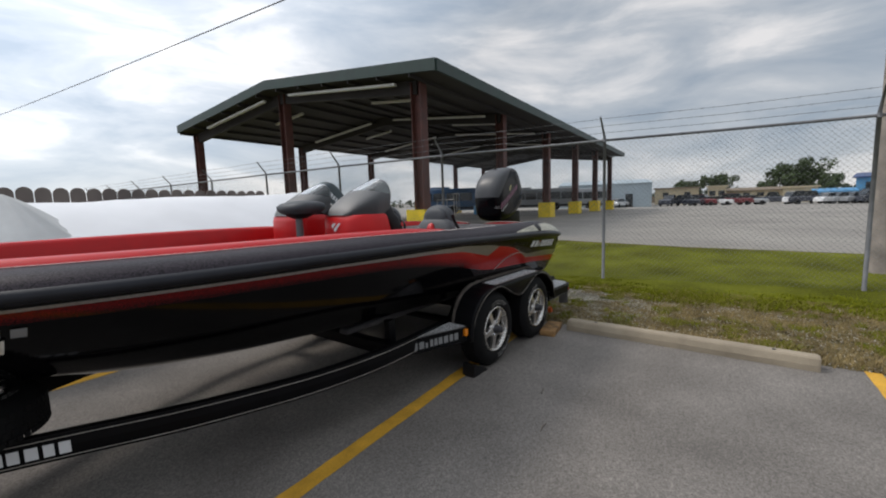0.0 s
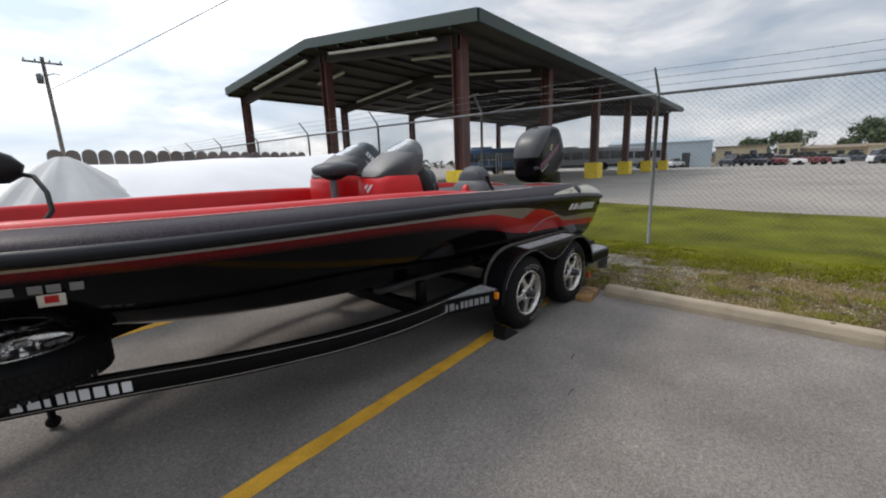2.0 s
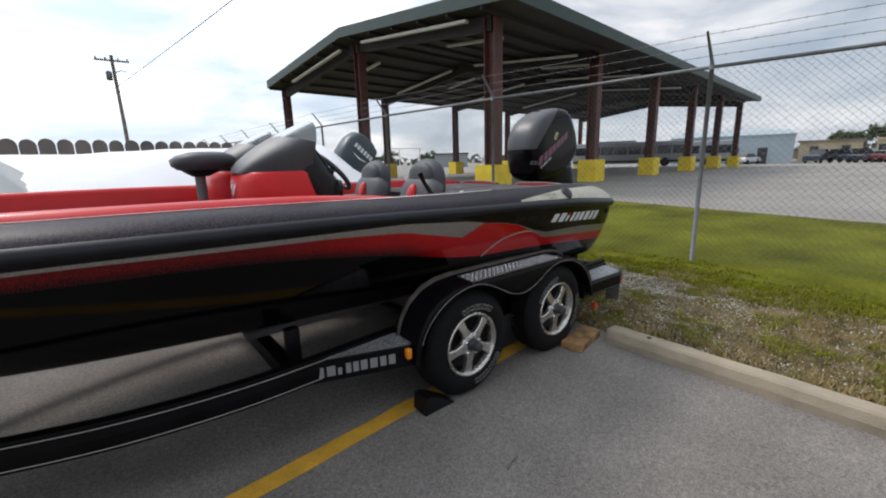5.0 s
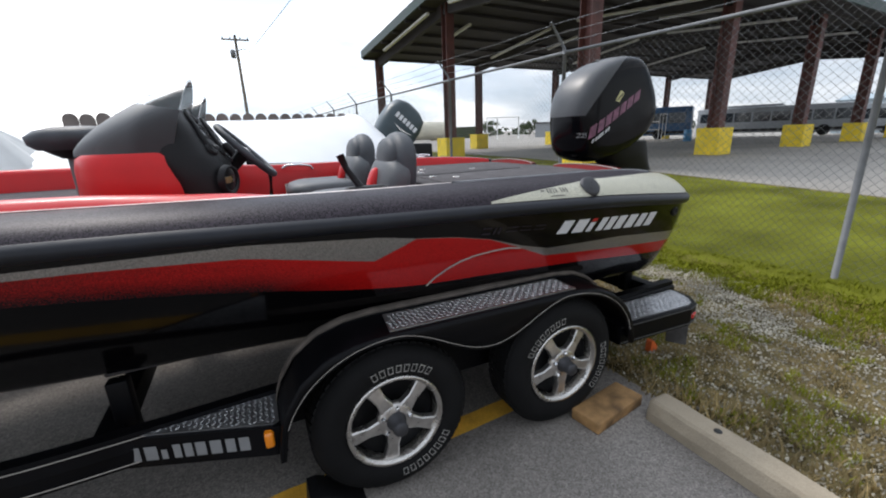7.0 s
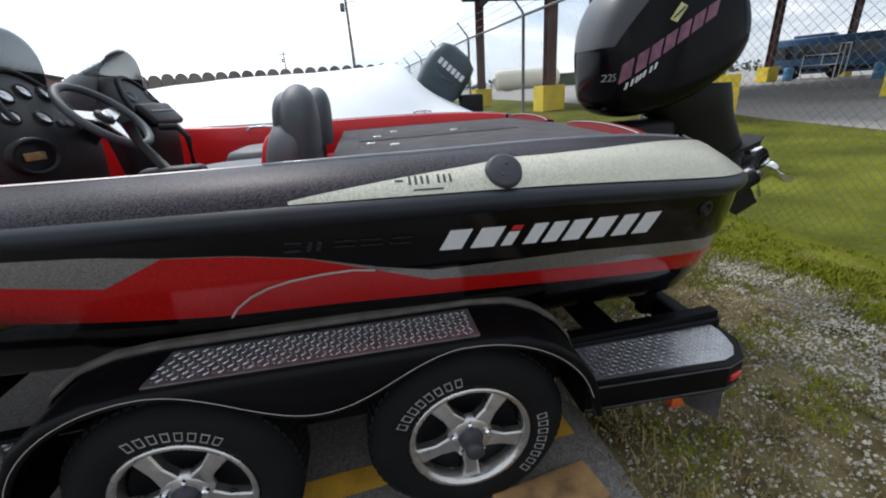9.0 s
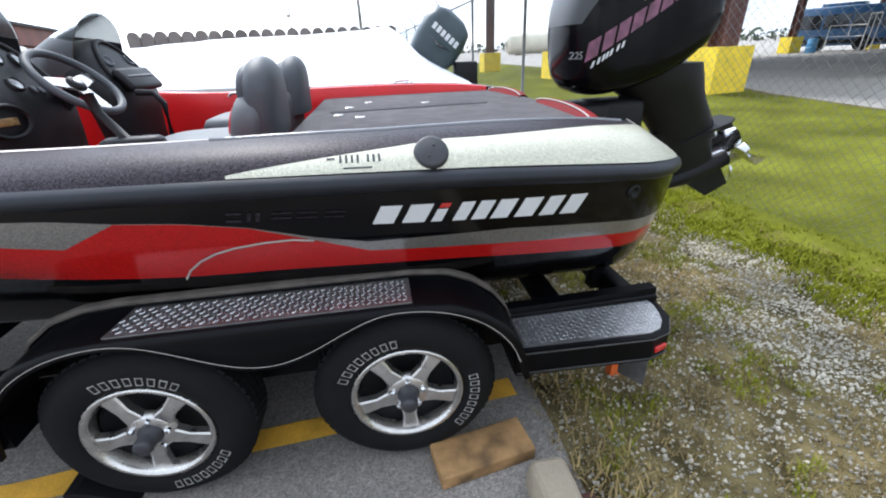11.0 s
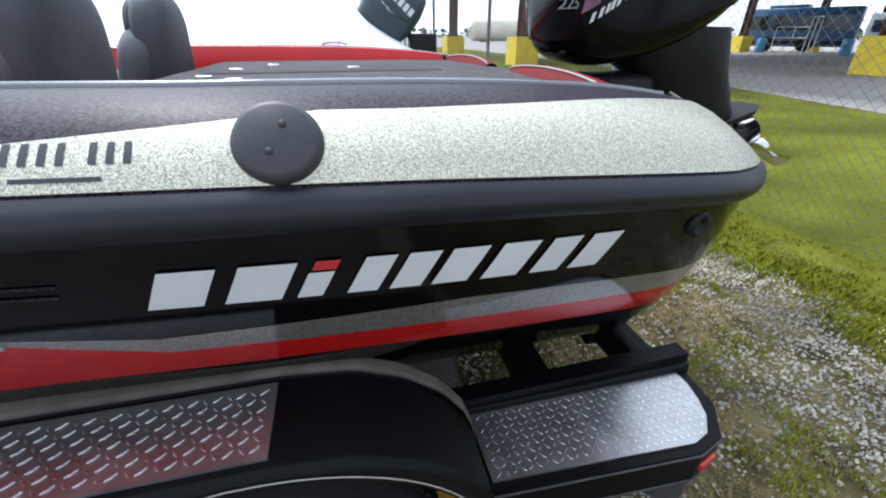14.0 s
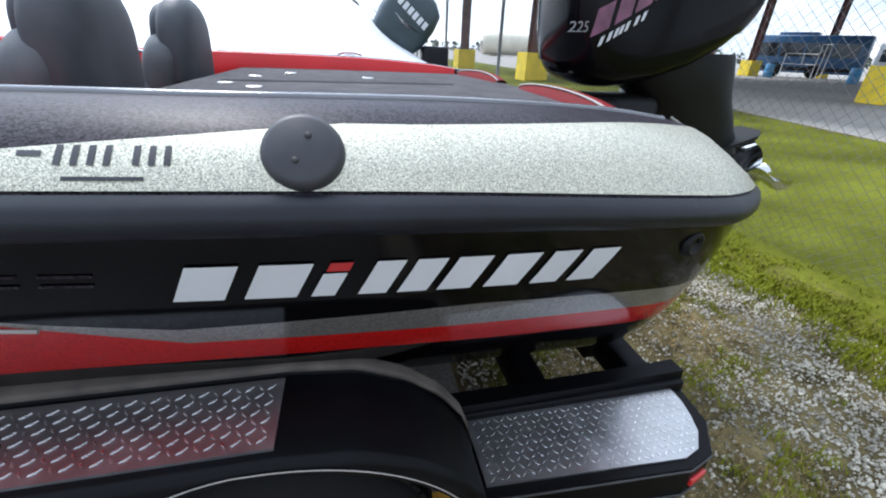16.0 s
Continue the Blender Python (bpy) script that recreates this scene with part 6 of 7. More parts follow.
# ---- covered boat on the next bay ----
def covered_boat():
    cy = 4.7
    c = thing("covered_boat", "boat under a taut white cover on the next bay", "boat", (-1.0, cy, 0.0))
    ridge = smooth_curve([-4.7, -3.8, -2.9, -2.4, -1.85, -0.95, 0.15, 0.88, 1.13, 1.55, 1.85, 2.05], [1.22, 1.40, 1.56, 1.63, 1.63, 1.68, 1.69, 1.72, 1.735, 1.38, 1.20, 1.10])
    low = lambda x: float(np.interp(x, [-4.7, -2.25, 0.0, 1.15, 2.05], [1.20, 1.24, 1.19, 1.10, 1.0]))
    half = lambda x: float(np.interp(x, [-4.7, -3.8, -2.25, 0, 2.05], [0.1, 0.72, 1.12, 1.14, 1.05]))
    rows = []
    xs = np.linspace(-4.7, 2.05, 60)
    for k in range(17):
        s = -1 + k / 8
        f = abs(s)
        rows.append([(x, cy + s * half(x), low(x) + (ridge(x) - low(x)) * (1 - f ** 1.5) + 0.012 * noise.noise((x * 3, s * 4, 2)) + 0.02 * abs(math.sin(x * 2.1)) * f * (1 - f) * 2) for x in xs])
    cover = MB()
    cut = 21
    cover.grid([r[cut - 1:] for r in rows])
    part("white_cover", cover, M_COVER, c, "taut white shrink cover")
    front = MB().grid([r[:cut] for r in rows])
    part("front_cover", front, M_COVER, c)
    # the grey tarpaulin draped over a raised fitting near the bow
    tp = []
    for k in range(10):
        t = k / 9
        r = 0.05 + 0.62 * t ** 0.9
        tp.append([(-2.60 + r * math.cos(a) * 1.05, 3.95 + r * math.sin(a) * 0.8, 1.70 - 0.58 * t ** 1.1 + 0.05 * t * math.sin(9 * a + 2.0 * t) + 0.02 * t * math.sin(23 * a)) for a in np.linspace(0, 2 * math.pi, 73)])
    part("tarpaulin", MB().grid(tp).add(tp[0][:-1], [tuple(range(72))], 0, True), M_COVERG, c, "creased grey tarpaulin draped over a raised fitting")
    skirt = MB()
    skirt.grid([[(x, cy + sg * (half(x) - d), low(x) - q) for x in xs] for sg in (-1,) for d, q in ((0, 0.0), (0.0, 0.17), (0.10, 0.36), (0.35, 0.62))])
    skirt.grid([[(x, cy + sg * (half(x) - d), low(x) - q) for x in xs] for sg in (1,) for d, q in ((0, 0.0), (0.0, 0.17), (0.10, 0.36), (0.35, 0.62))])
    skirt.add([(2.05, cy - half(2.05), low(2.05)), (2.05, cy + half(2.05), low(2.05)), (2.05, cy + 0.7, 0.4), (2.05, cy - 0.7, 0.4)], [(0, 1, 2, 3)])
    part("hull", skirt, M_COVERG, c, "grey cover skirt over the hull")
    for x in (-0.2, 0.7):
        for y in (cy - 0.95, cy + 0.95):
            part("tyre", MB().lathe([(0.18, -0.1), (0.3, -0.1), (0.33, -0.06), (0.33, 0.06), (0.3, 0.1), (0.18, 0.1), (0.0, 0.1)], Matrix.Translation((x, y, 0.33)) @ pose(0, 0, 0, 90, 0, 0), 28), M_TYRE, c)
    part("frame", MB().box(-4.5, 1.9, cy - 0.75, cy - 0.65, 0.38, 0.5).box(-4.5, 1.9, cy + 0.65, cy + 0.75, 0.38, 0.5).box(-5.3, -4.4, cy - 0.06, cy + 0.06, 0.40, 0.52), M_FRAME, c)
    part("bow_jack", MB().tube([(-3.3, 3.6, 0.42), (-3.3, 3.6, 0.02)], 0.025, 8).lathe([(0.0, 0.02), (0.09, 0.015), (0.1, 0.0)], Matrix.Translation((-3.3, 3.6, 0.0)), 16).box(-3.35, -3.25, 3.58, 4.65, 0.38, 0.44), M_GALV, c)
    o = thing("outboard_motor", "tilted dark grey outboard motor of the covered boat", "outboard", (1.95, cy, 0.8))
    tilt = Matrix.Translation((1.80, cy + 0.1, 1.555)) @ pose(0, 0, 0, 0, 42, 0) @ Matrix.Scale(1.12, 4)
    body = MB()
    rows = []
    for z, x0, x1, w in [(-0.36, -0.16, 0.16, 0.10), (-0.28, -0.24, 0.22, 0.18), (-0.1, -0.29, 0.27, 0.21), (0.1, -0.30, 0.26, 0.21), (0.24, -0.26, 0.22, 0.19), (0.30, -0.16, 0.12, 0.12), (0.315, -0.05, 0.03, 0.03)]:
        rows.append([tilt @ Vector(((x0 + x1) / 2 + (x1 - x0) / 2 * math.copysign(abs(math.cos(a)) ** 0.6, math.cos(a)), w * math.copysign(abs(math.sin(a)) ** 0.6, math.sin(a)), z)) for a in np.linspace(0, 2 * math.pi, 29)[:-1]])
    body.grid(rows, close=True)
    cw = part("cowl", body, M_COWLBLUE, o)
    mark = lambda u, v, off: tilt @ Vector((-0.19 + 0.36 * u, -0.214 - off, 0.02 + 0.07 * v))
    bars("maker_bar", mark, [slanted(a, a + 0.12, 0, 1) for a in (0.0, 0.17, 0.34, 0.51, 0.68, 0.85)], 0.003, M_WHITE, cw, "small pale bars of a maker's mark")
    part("swoosh", decal(mark, [((0.1, -1.1), (0.5, -1.5), (1.0, -0.6), (0.55, -1.1))], 0.003), M_CHROME, cw, "silver sweep stripe")
    part("leg", MB().tube([tilt @ Vector((0.02, 0, -0.3)), tilt @ Vector((0.05, 0, -0.6)), tilt @ Vector((0.08, 0, -0.85))], [0.12, 0.09, 0.05], 12), M_BLACKPL, o)
    part("bracket", MB().box(1.95, 2.25, cy - 0.12, cy + 0.12, 0.9, 1.3, 0.03), M_BLACKPL, o)
    return c


covered_boat()


def scalloped_screen():
    """A row of round-topped boards behind the covered boat."""
    w = thing("board_screen", "row of weathered brown round-topped boards", "fence", (-0.6, 6.22, 0.0))
    for i in range(21):
        x = -2.50 + i * 0.187
        h = 1.885 - 0.0025 * i + 0.015 * noise.noise((i * 1.7, 0, 0))
        r = 0.0865
        out = [(-r, 0.0), (r, 0.0)] + [(r * math.cos(a), h - 0.09 + 0.09 * math.sin(a)) for a in np.linspace(0, math.pi, 11)]
        part("board", MB().prism(out, Matrix(((1, 0, 0, x), (0, 0, -1, 6.22), (0, 1, 0, 0), (0, 0, 0, 1))), 0.04), M_PICKET, w)
    part("back_rail", MB().box(-2.62, 1.33, 6.225, 6.27, 1.5, 1.62).box(-2.62, 1.33, 6.225, 6.27, 0.4, 0.5), M_PICKET, w)
    return w


scalloped_screen()


# ---- poles and wires ----
def utility_pole(x, y, h, r, arm, label):
    p = thing("utility_pole", label, "utility pole", (x, y, gz(x)))
    part("shaft", MB().tube([(x, y, gz(x) - 0.2), (x + 0.03, y, h * 0.5), (x, y, h)], [r, r * 0.85, r * 0.7], 14), M_POLE, p)
    if arm:
        part("crossarm", MB().box(x - 1.1, x + 1.1, y - 0.06, y + 0.06, h - 0.45, h - 0.32, 0.01), M_POLE, p)
        for dx in (-1.0, -0.4, 0.4, 1.0):
            part("insulator", MB().lathe([(0.03, 0.0), (0.06, 0.05), (0.05, 0.12), (0.02, 0.18)], Matrix.Translation((x + dx, y, h - 0.32)), 8), M_GALV, p)
        part("transformer", MB().lathe([(0.0, 0.0), (0.2, 0.0), (0.21, 0.6), (0.12, 0.7), (0.0, 0.72)], Matrix.Translation((x - 0.35, y - 0.1, h - 1.9)), 14), M_GALV, p)
        part("lamp_arm", MB().tube([(x, y, h - 1.3), (x + 0.5, y - 0.1, h - 1.1), (x + 0.8, y - 0.2, h - 1.2)], 0.035, 6), M_GALV, p)
    return p


utility_pole(0.33, 41.7, 10.3, 0.16, True, "weathered wooden utility pole with a crossarm and transformer")
utility_pole(-14.0, 95.0, 10.5, 0.16, True, "distant wooden utility pole with a crossarm")
utility_pole(6.5, -3.5, 11.5, 0.165, False, "tall weathered wooden utility pole beside the fence")


def wire(a, b, sag, r, label):
    pts = [Vector(a).lerp(Vector(b), t) + Vector((0, 0, -4 * sag * t * (1 - t))) for t in np.linspace(0, 1, 24)]
    return single("overhead_wire", MB().tube(pts, r, 5), M_INK, label, "cable")


wire((0.4, 41.6, 8.0), (4.45, -6.0, 6.35), 0.12, 0.016, "dark overhead cable strung between the poles")


# ---- far side of the yard ----
EX, EY = -3.1, -2.0


def far_at(az, d):
    x, y = EX + d * math.cos(radians(az)), EY + d * math.sin(radians(az))
    return Vector((x, y, gz(x)))


def far_building(az0, az1, d, h, wall, roof, name, label, depth=12.0, windows=0, doors=0, overhang=0.3, ridge=0.0, win_mat=None):
    """A building whose front runs between two bearings at a distance."""
    p, q = far_at(az0, d), far_at(az1, d)
    p.z = q.z = min(p.z, q.z)
    u = (q - p).normalized()
    back = Vector((u.y, -u.x, 0))
    if back.x < 0:
        back = -back
    L = (q - p).length
    b = thing(name, label, "building", tuple(p))
    pt = lambda s, t, z: p + u * s + back * t + Vector((0, 0, z))

    def slab(s0, s1, t0, t1, z0, z1):
        vs = [pt(s, t, z) for z in (z0, z1) for t in (t0, t1) for s in (s0, s1)]
        return MB().add(vs, [(0, 2, 3, 1), (4, 5, 7, 6), (0, 1, 5, 4), (2, 6, 7, 3), (0, 4, 6, 2), (1, 3, 7, 5)])
    part("wall", slab(0, L, 0, depth, -0.6, h), wall, b)
    if ridge:
        vs = [pt(-overhang, -overhang, h), pt(L + overhang, -overhang, h), pt(L + overhang, depth / 2, h + ridge), pt(-overhang, depth / 2, h + ridge), pt(-overhang, depth + overhang, h), pt(L + overhang, depth + overhang, h),
              pt(-overhang, -overhang, h - 0.15), pt(L + overhang, -overhang, h - 0.15)]
        part("roof", MB().add(vs, [(0, 1, 2, 3), (3, 2, 5, 4), (0, 6, 7, 1), (0, 3, 4), (1, 5, 2)]), roof, b)
    else:
        part("roof", slab(-overhang, L + overhang, -overhang, depth + overhang, h, h + 0.25), roof, b)
    for i in range(windows):
        s = L * (i + 0.5) / windows
        w = part("window", slab(s - 0.5, s + 0.5, -0.06, 0.0, h * 0.48, h * 0.78), win_mat or M_WINDOW, b)
        part("sill", slab(s - 0.6, s + 0.6, -0.12, 0.0, h * 0.45, h * 0.48), wall, w)
    for i in range(doors):
        s = L * (0.55 + 0.22 * i)
        part("door", slab(s - 0.55, s + 0.55, -0.05, 0.0, 0.0, 2.2), M_WINDOW, b)
    return b


far_building(21.5, 10.3, 74, 3.95, M_BLUEGREY, M_BLUEGREY, "metal_building", "pale blue-grey metal-clad workshop across the yard", 20, 1, 2, 0.15, 0.9)
far_building(9.9, 5.3, 92, 3.0, M_TAN, M_TAND, "stucco_house", "low tan stucco building with a flat roof", 10, 2, 0)
far_building(4.4, 2.6, 90, 3.0, M_TAN, M_TAN, "stucco_house", "small two-window tan stucco building", 8, 2, 0)
far_building(2.6, -2.4, 96, 2.3, M_TAN, M_TAND, "stucco_house", "long low tan building with a brown roof", 10, 4, 0, 0.4, 0.5)
far_building(-2.4, -5.2, 90, 2.4, M_TAN, M_TAN, "stucco_house", "plain tan stucco building", 10, 1, 0)
far_building(-7.9, -16.0, 84, 3.6, M_BLUE, M_DARKBLUE, "blue_building", "bright blue painted building with dark windows", 12, 4, 1, 0.4, 0.7)
far_building(12.0, -14.0, 112, 1.3, M_TAND, M_TAND, "low_wall", "low brown boundary wall behind the parked cars", 0.4)
far_building(51.0, 46.5, 95, 2.9, M_BUS, M_ROOFU, "low_shed", "low grey storage shed far off", 8, 0, 0)
far_building(64.0, 58.5, 110, 2.6, M_LEAFD, M_LEAFD, "low_shed", "dark low storage shed far off", 8, 0, 0)


def brown_shed():
    """A low red-brown shed with a deep fascia, seen past the bow."""
    p, q = Vector((-7.3, 12.0, 0)), Vector((-5.5, 5.8, 0))
    u = (q - p).normalized()
    back = Vector((u.y, -u.x, 0))
    back = -back if back.x > 0 else back
    length = (q - p).length
    b = thing("brown_shed", "low red-brown timber shed with a deep fascia", "shed", tuple(p))
    pt = lambda s, t, z: p + u * s + back * t + Vector((0, 0, z))

    def slab(s0, s1, t0, t1, z0, z1):
        vs = [pt(s, t, z) for z in (z0, z1) for t in (t0, t1) for s in (s0, s1)]
        return MB().add(vs, [(0, 2, 3, 1), (4, 5, 7, 6), (0, 1, 5, 4), (2, 6, 7, 3), (0, 4, 6, 2), (1, 3, 7, 5)])
    wall = part("wall", slab(0, length, 0, 3.0, 0, 1.95), M_SHED, b)
    for k in range(1, 13):
        part("batten", slab(length * k / 13 - 0.02, length * k / 13 + 0.02, -0.025, 0.0, 0.0, 1.94), M_SHED, wall)
    part("fascia", slab(-0.25, length + 0.25, -0.3, 3.3, 1.95, 2.32), M_SHED, b, "red-brown fascia board")
    part("roof", slab(-0.3, length + 0.3, -0.36, 3.36, 2.32, 2.38), M_ROOFU, b)
    return b


brown_shed()


def blue_awning():
    a = thing("blue_awning", "low bright blue canopy beside the parked cars", "awning", tuple(far_at(-6.2, 80)))
    p, q = far_at(-4.8, 80), far_at(-8.2, 80)
    mb = MB().add([p + Vector((0, 0, 1.7)), q + Vector((0, 0, 1.7)), q + Vector((3, 0, 2.1)), p + Vector((3, 0, 2.1)), p + Vector((0, 0, 1.5)), q + Vector((0, 0, 1.5))], [(0, 1, 2, 3), (0, 4, 5, 1)])
    part("canopy", mb, M_BLUE, a)
    for c in (p, q):
        part("leg", MB().tube([c, c + Vector((0, 0, 1.7))], 0.06, 6), M_GALV, a)
    return a


blue_awning()


def car(az, d, paint, turn, kind="car", label="", name="parked_car"):
    """A parked car seen small across the yard: body, glass, wheels and lamps."""
    base = far_at(az, d)
    c = tagged(new(name), label, "car" if kind != "truck" else "truck", "parked cars")
    m = Matrix.Translation(base) @ pose(0, 0, 0, 0, 0, turn)
    h = {"car": 1.42, "suv": 1.75, "truck": 1.8}[kind]
    L = {"car": 4.5, "suv": 4.7, "truck": 5.5}[kind]
    hood = {"car": 0.86, "suv": 1.02, "truck": 1.08}[kind]
    prof = [(-L / 2, 0.35), (-L / 2 + 0.05, hood - 0.18), (-L / 2 + 0.25, hood), (-L / 2 + 1.15, hood + 0.06), (L / 2 - 0.35, hood + 0.08), (L / 2 - 0.03, hood - 0.15), (L / 2, 0.35)]
    mb = MB()
    rows = [[m @ Vector((x, y, z)) for x, z in prof] for y in (-0.86, -0.82, 0.82, 0.86)]
    rows[0] = [m @ Vector((x * 0.98, -0.88, min(z, hood - 0.1))) for x, z in prof]
    rows[3] = [m @ Vector((x * 0.98, 0.88, min(z, hood - 0.1))) for x, z in prof]
    mb.grid(rows, smooth=False)
    n = len(prof)
    mb.add(rows[0], [tuple(range(n))])
    mb.add(rows[3], [tuple(reversed(range(n)))])
    body = part("body", mb, paint)
    body.parent = c
    x0, x1 = {"car": (-1.1, 1.75), "suv": (-1.0, 2.15), "truck": (-0.9, 0.9)}[kind]
    g = MB()
    lo = [(x0, hood + 0.03), (x0 + 0.6, h), (x1 - 0.5, h), (x1, hood + 0.05)]
    r2 = [[m @ Vector((x, y, z)) for x, z in lo] for y in (-0.74, 0.74)]
    g.grid(r2, smooth=False)
    g.add(r2[0], [tuple(range(4))])
    g.add(r2[1], [tuple(reversed(range(4)))])
    gl = part("glass", g, M_WINDOW)
    gl.parent = c
    rf = part("roof", MB().add([m @ Vector((x, y, h + dz)) for dz in (0.0, 0.04) for y in (-0.7, 0.7) for x in (x0 + 0.58, x1 - 0.48)], [(0, 2, 3, 1), (4, 5, 7, 6), (0, 1, 5, 4), (2, 6, 7, 3), (0, 4, 6, 2), (1, 3, 7, 5)]), paint)
    rf.parent = c
    for x in (-L / 2 + 0.85, L / 2 - 0.9):
        for y in (-0.8, 0.8):
            w = part("wheel", MB().lathe([(0.0, 0.1), (0.2, 0.1), (0.22, 0.09), (0.31, 0.09), (0.33, 0.05), (0.33, -0.08), (0.0, -0.08)], m @ Matrix.Translation((x, y, 0.33)) @ pose(0, 0, 0, 90 if y < 0 else -90, 0, 0), 16), M_TYRE)
            w.parent = c
    for y in (-0.6, 0.6):
        k = part("headlight", MB().box(-L / 2 - 0.01, -L / 2 + 0.06, y - 0.18, y + 0.18, hood - 0.3, hood - 0.16, m=m), M_CHROME)
        k.parent = c
    return c


CARS = [(16.6, 70, M_CARW, 80, "suv", "white van parked by the workshop"), (14.2, 72, M_CARW, 170, "car", "white sedan parked by the workshop"), (8.3, 76, M_CARD, 172, "truck", "dark blue pickup parked across the yard"), (6.2, 77, M_CARD, 60, "suv", "dark parked car in a row"),
        (4.9, 77, M_CARR, 75, "suv", "maroon parked car in a row"), (3.4, 77, M_CARW, 82, "car", "white parked sedan in a row"), (1.7, 77, M_CARR, 85, "suv", "dark maroon parked car"), (0.3, 77, M_CARS, 84, "car", "grey parked sedan in a row"), (-1.6, 77, M_CARD, 80, "truck", "dark pickup parked in the row"),
        (-3.7, 77, M_CARW, 150, "suv", "white parked van in a row"), (-4.7, 75, M_CARD, 80, "suv", "dark parked car in a row"), (-6.6, 74, M_CARW, 120, "car", "white parked car in a row"), (-7.6, 73, M_CARS, 110, "car", "silver parked car in a row"), (-8.6, 72, M_CARS, 110, "car", "grey parked car in a row"), (-9.8, 71, M_CARD, 110, "suv", "dark parked car in a row")]
for spec in CARS:
    car(spec[0], spec[1], spec[2], spec[3], spec[4], spec[5])


def bus(p, q, h, paint, label, name="parked_bus"):
    """A parked bus between two ground points on its near side."""
    p, q = Vector((*p, gz(p[0]))), Vector((*q, gz(q[0])))
    u = (q - p)
    L = u.length
    u.normalize()
    back = Vector((-u.y, u.x, 0))
    if back.x < 0:
        back = -back
    b = thing(name, label, "bus", tuple(p), "buses under the shelter")
    m = Matrix(((u.x, back.x, 0, p.x), (u.y, back.y, 0, p.y), (0, 0, 1, p.z), (0, 0, 0, 1)))
    part("body", MB().box(0, L, 0, 2.5, 0.35, h, 0.12, m=m), paint, b)
    part("roof_unit", MB().box(L * 0.2, L * 0.55, 0.5, 2.0, h - 0.01, h + 0.22, 0.05, m=m), paint, b)
    n = max(3, int(L / 1.5))
    for i in range(n):
        s = 0.35 + (L - 0.7) * i / n
        part("window", MB().box(s, s + (L - 0.7) / n - 0.14, -0.02, 0.02, h * 0.50, h * 0.82, 0.0, m=m), M_WINDOW, b)
    for s in (1.9, L - 2.6):
        part("wheel", MB().lathe([(0.0, 0.05), (0.25, 0.06), (0.28, 0.08), (0.46, 0.08), (0.5, 0.02), (0.5, -0.2), (0.0, -0.2)], m @ Matrix.Translation((s, 0.0, 0.5)) @ pose(0, 0, 0, 90, 0, 0), 20), M_TYRE, b)
    part("skirt", MB().box(0.1, L - 0.1, -0.015, 0.02, 0.5, 0.75, 0.0, m=m), M_BLACKPL, b)
    return b


bus((33.0, 29.5), (36.6, 23.6), 2.9, M_BUSB, "dark blue shuttle bus parked under the shelter")


def barrel(x, y):
    """A blue plastic drum with two hoops."""
    z = gz(x)
    prof = [(0.0, 0.90), (0.24, 0.90), (0.28, 0.87), (0.29, 0.84), (0.285, 0.62), (0.30, 0.60), (0.30, 0.57), (0.285, 0.55), (0.285, 0.34), (0.30, 0.32), (0.30, 0.29), (0.285, 0.27), (0.29, 0.04), (0.27, 0.0), (0.0, 0.0)]
    return single("plastic_drum", MB().lathe(prof, Matrix.Translation((x, y, z)), 24), M_BLUE, "bright blue plastic drum standing on the yard", "drum", "blue drums")


barrel(31.2, 25.8)
barrel(31.6, 20.4)


def steel_rack():
    """A pale welded frame that stands before the shuttle bus."""
    a, b = Vector((32.4, 29.0, 0)), Vector((36.0, 23.1, 0))
    at = lambda f, z: a + (b - a) * f + Vector((0, 0, gz(a.x + (b.x - a.x) * f) + z))
    r = thing("steel_rack", "pale welded steel frame standing before a parked bus", "rack", tuple(at(0.45, 0.0)))
    for f in (0.62, 0.66, 0.70):
        part("upright", MB().tube([at(f, 0.0), at(f, 2.3)], 0.03, 6), M_TUBE, r)
    part("top_bar", MB().tube([at(0.62, 2.3), at(0.70, 2.3)], 0.03, 6), M_TUBE, r)
    for z in (0.95, 1.65):
        part("rail", MB().tube([at(0.34, z), at(0.62, z)], 0.03, 6), M_TUBE, r)
    for f in (0.34, 0.50):
        part("post", MB().tube([at(f, 0.0 if f < 0.4 else 0.95), at(f, 1.65)], 0.03, 6), M_TUBE, r)
    return r


steel_rack()
bus((45.5, 29.0), (50.0, 16.6), 2.9, M_BUS, "long grey transit bus parked under the shelter")
bus((53.5, 24.0), (56.0, 14.0), 2.9, M_BUS, "grey transit bus parked behind another")


def storage_tank():
    t = thing("storage_tank", "cream horizontal storage tank far across the yard", "tank", tuple(far_at(66.0, 78)))
    p, q = far_at(70.0, 76), far_at(62.6, 80)
    d = (q - p)
    pts = [p + d * s + Vector((0, 0, 1.75)) for s in (-0.02, 0.0, 0.03, 0.5, 0.97, 1.0, 1.02)]
    part("shell", MB().tube(pts, [0.4, 1.2, 1.6, 1.6, 1.6, 1.2, 0.4], 24), M_TANK, t)
    for s in (0.2, 0.8):
        c = p + d * s
        part("saddle", MB().box(c.x - 0.6, c.x + 0.6, c.y - 0.6, c.y + 0.6, c.z - 0.1, c.z + 0.5), M_CONC, t)
    return t


storage_tank()


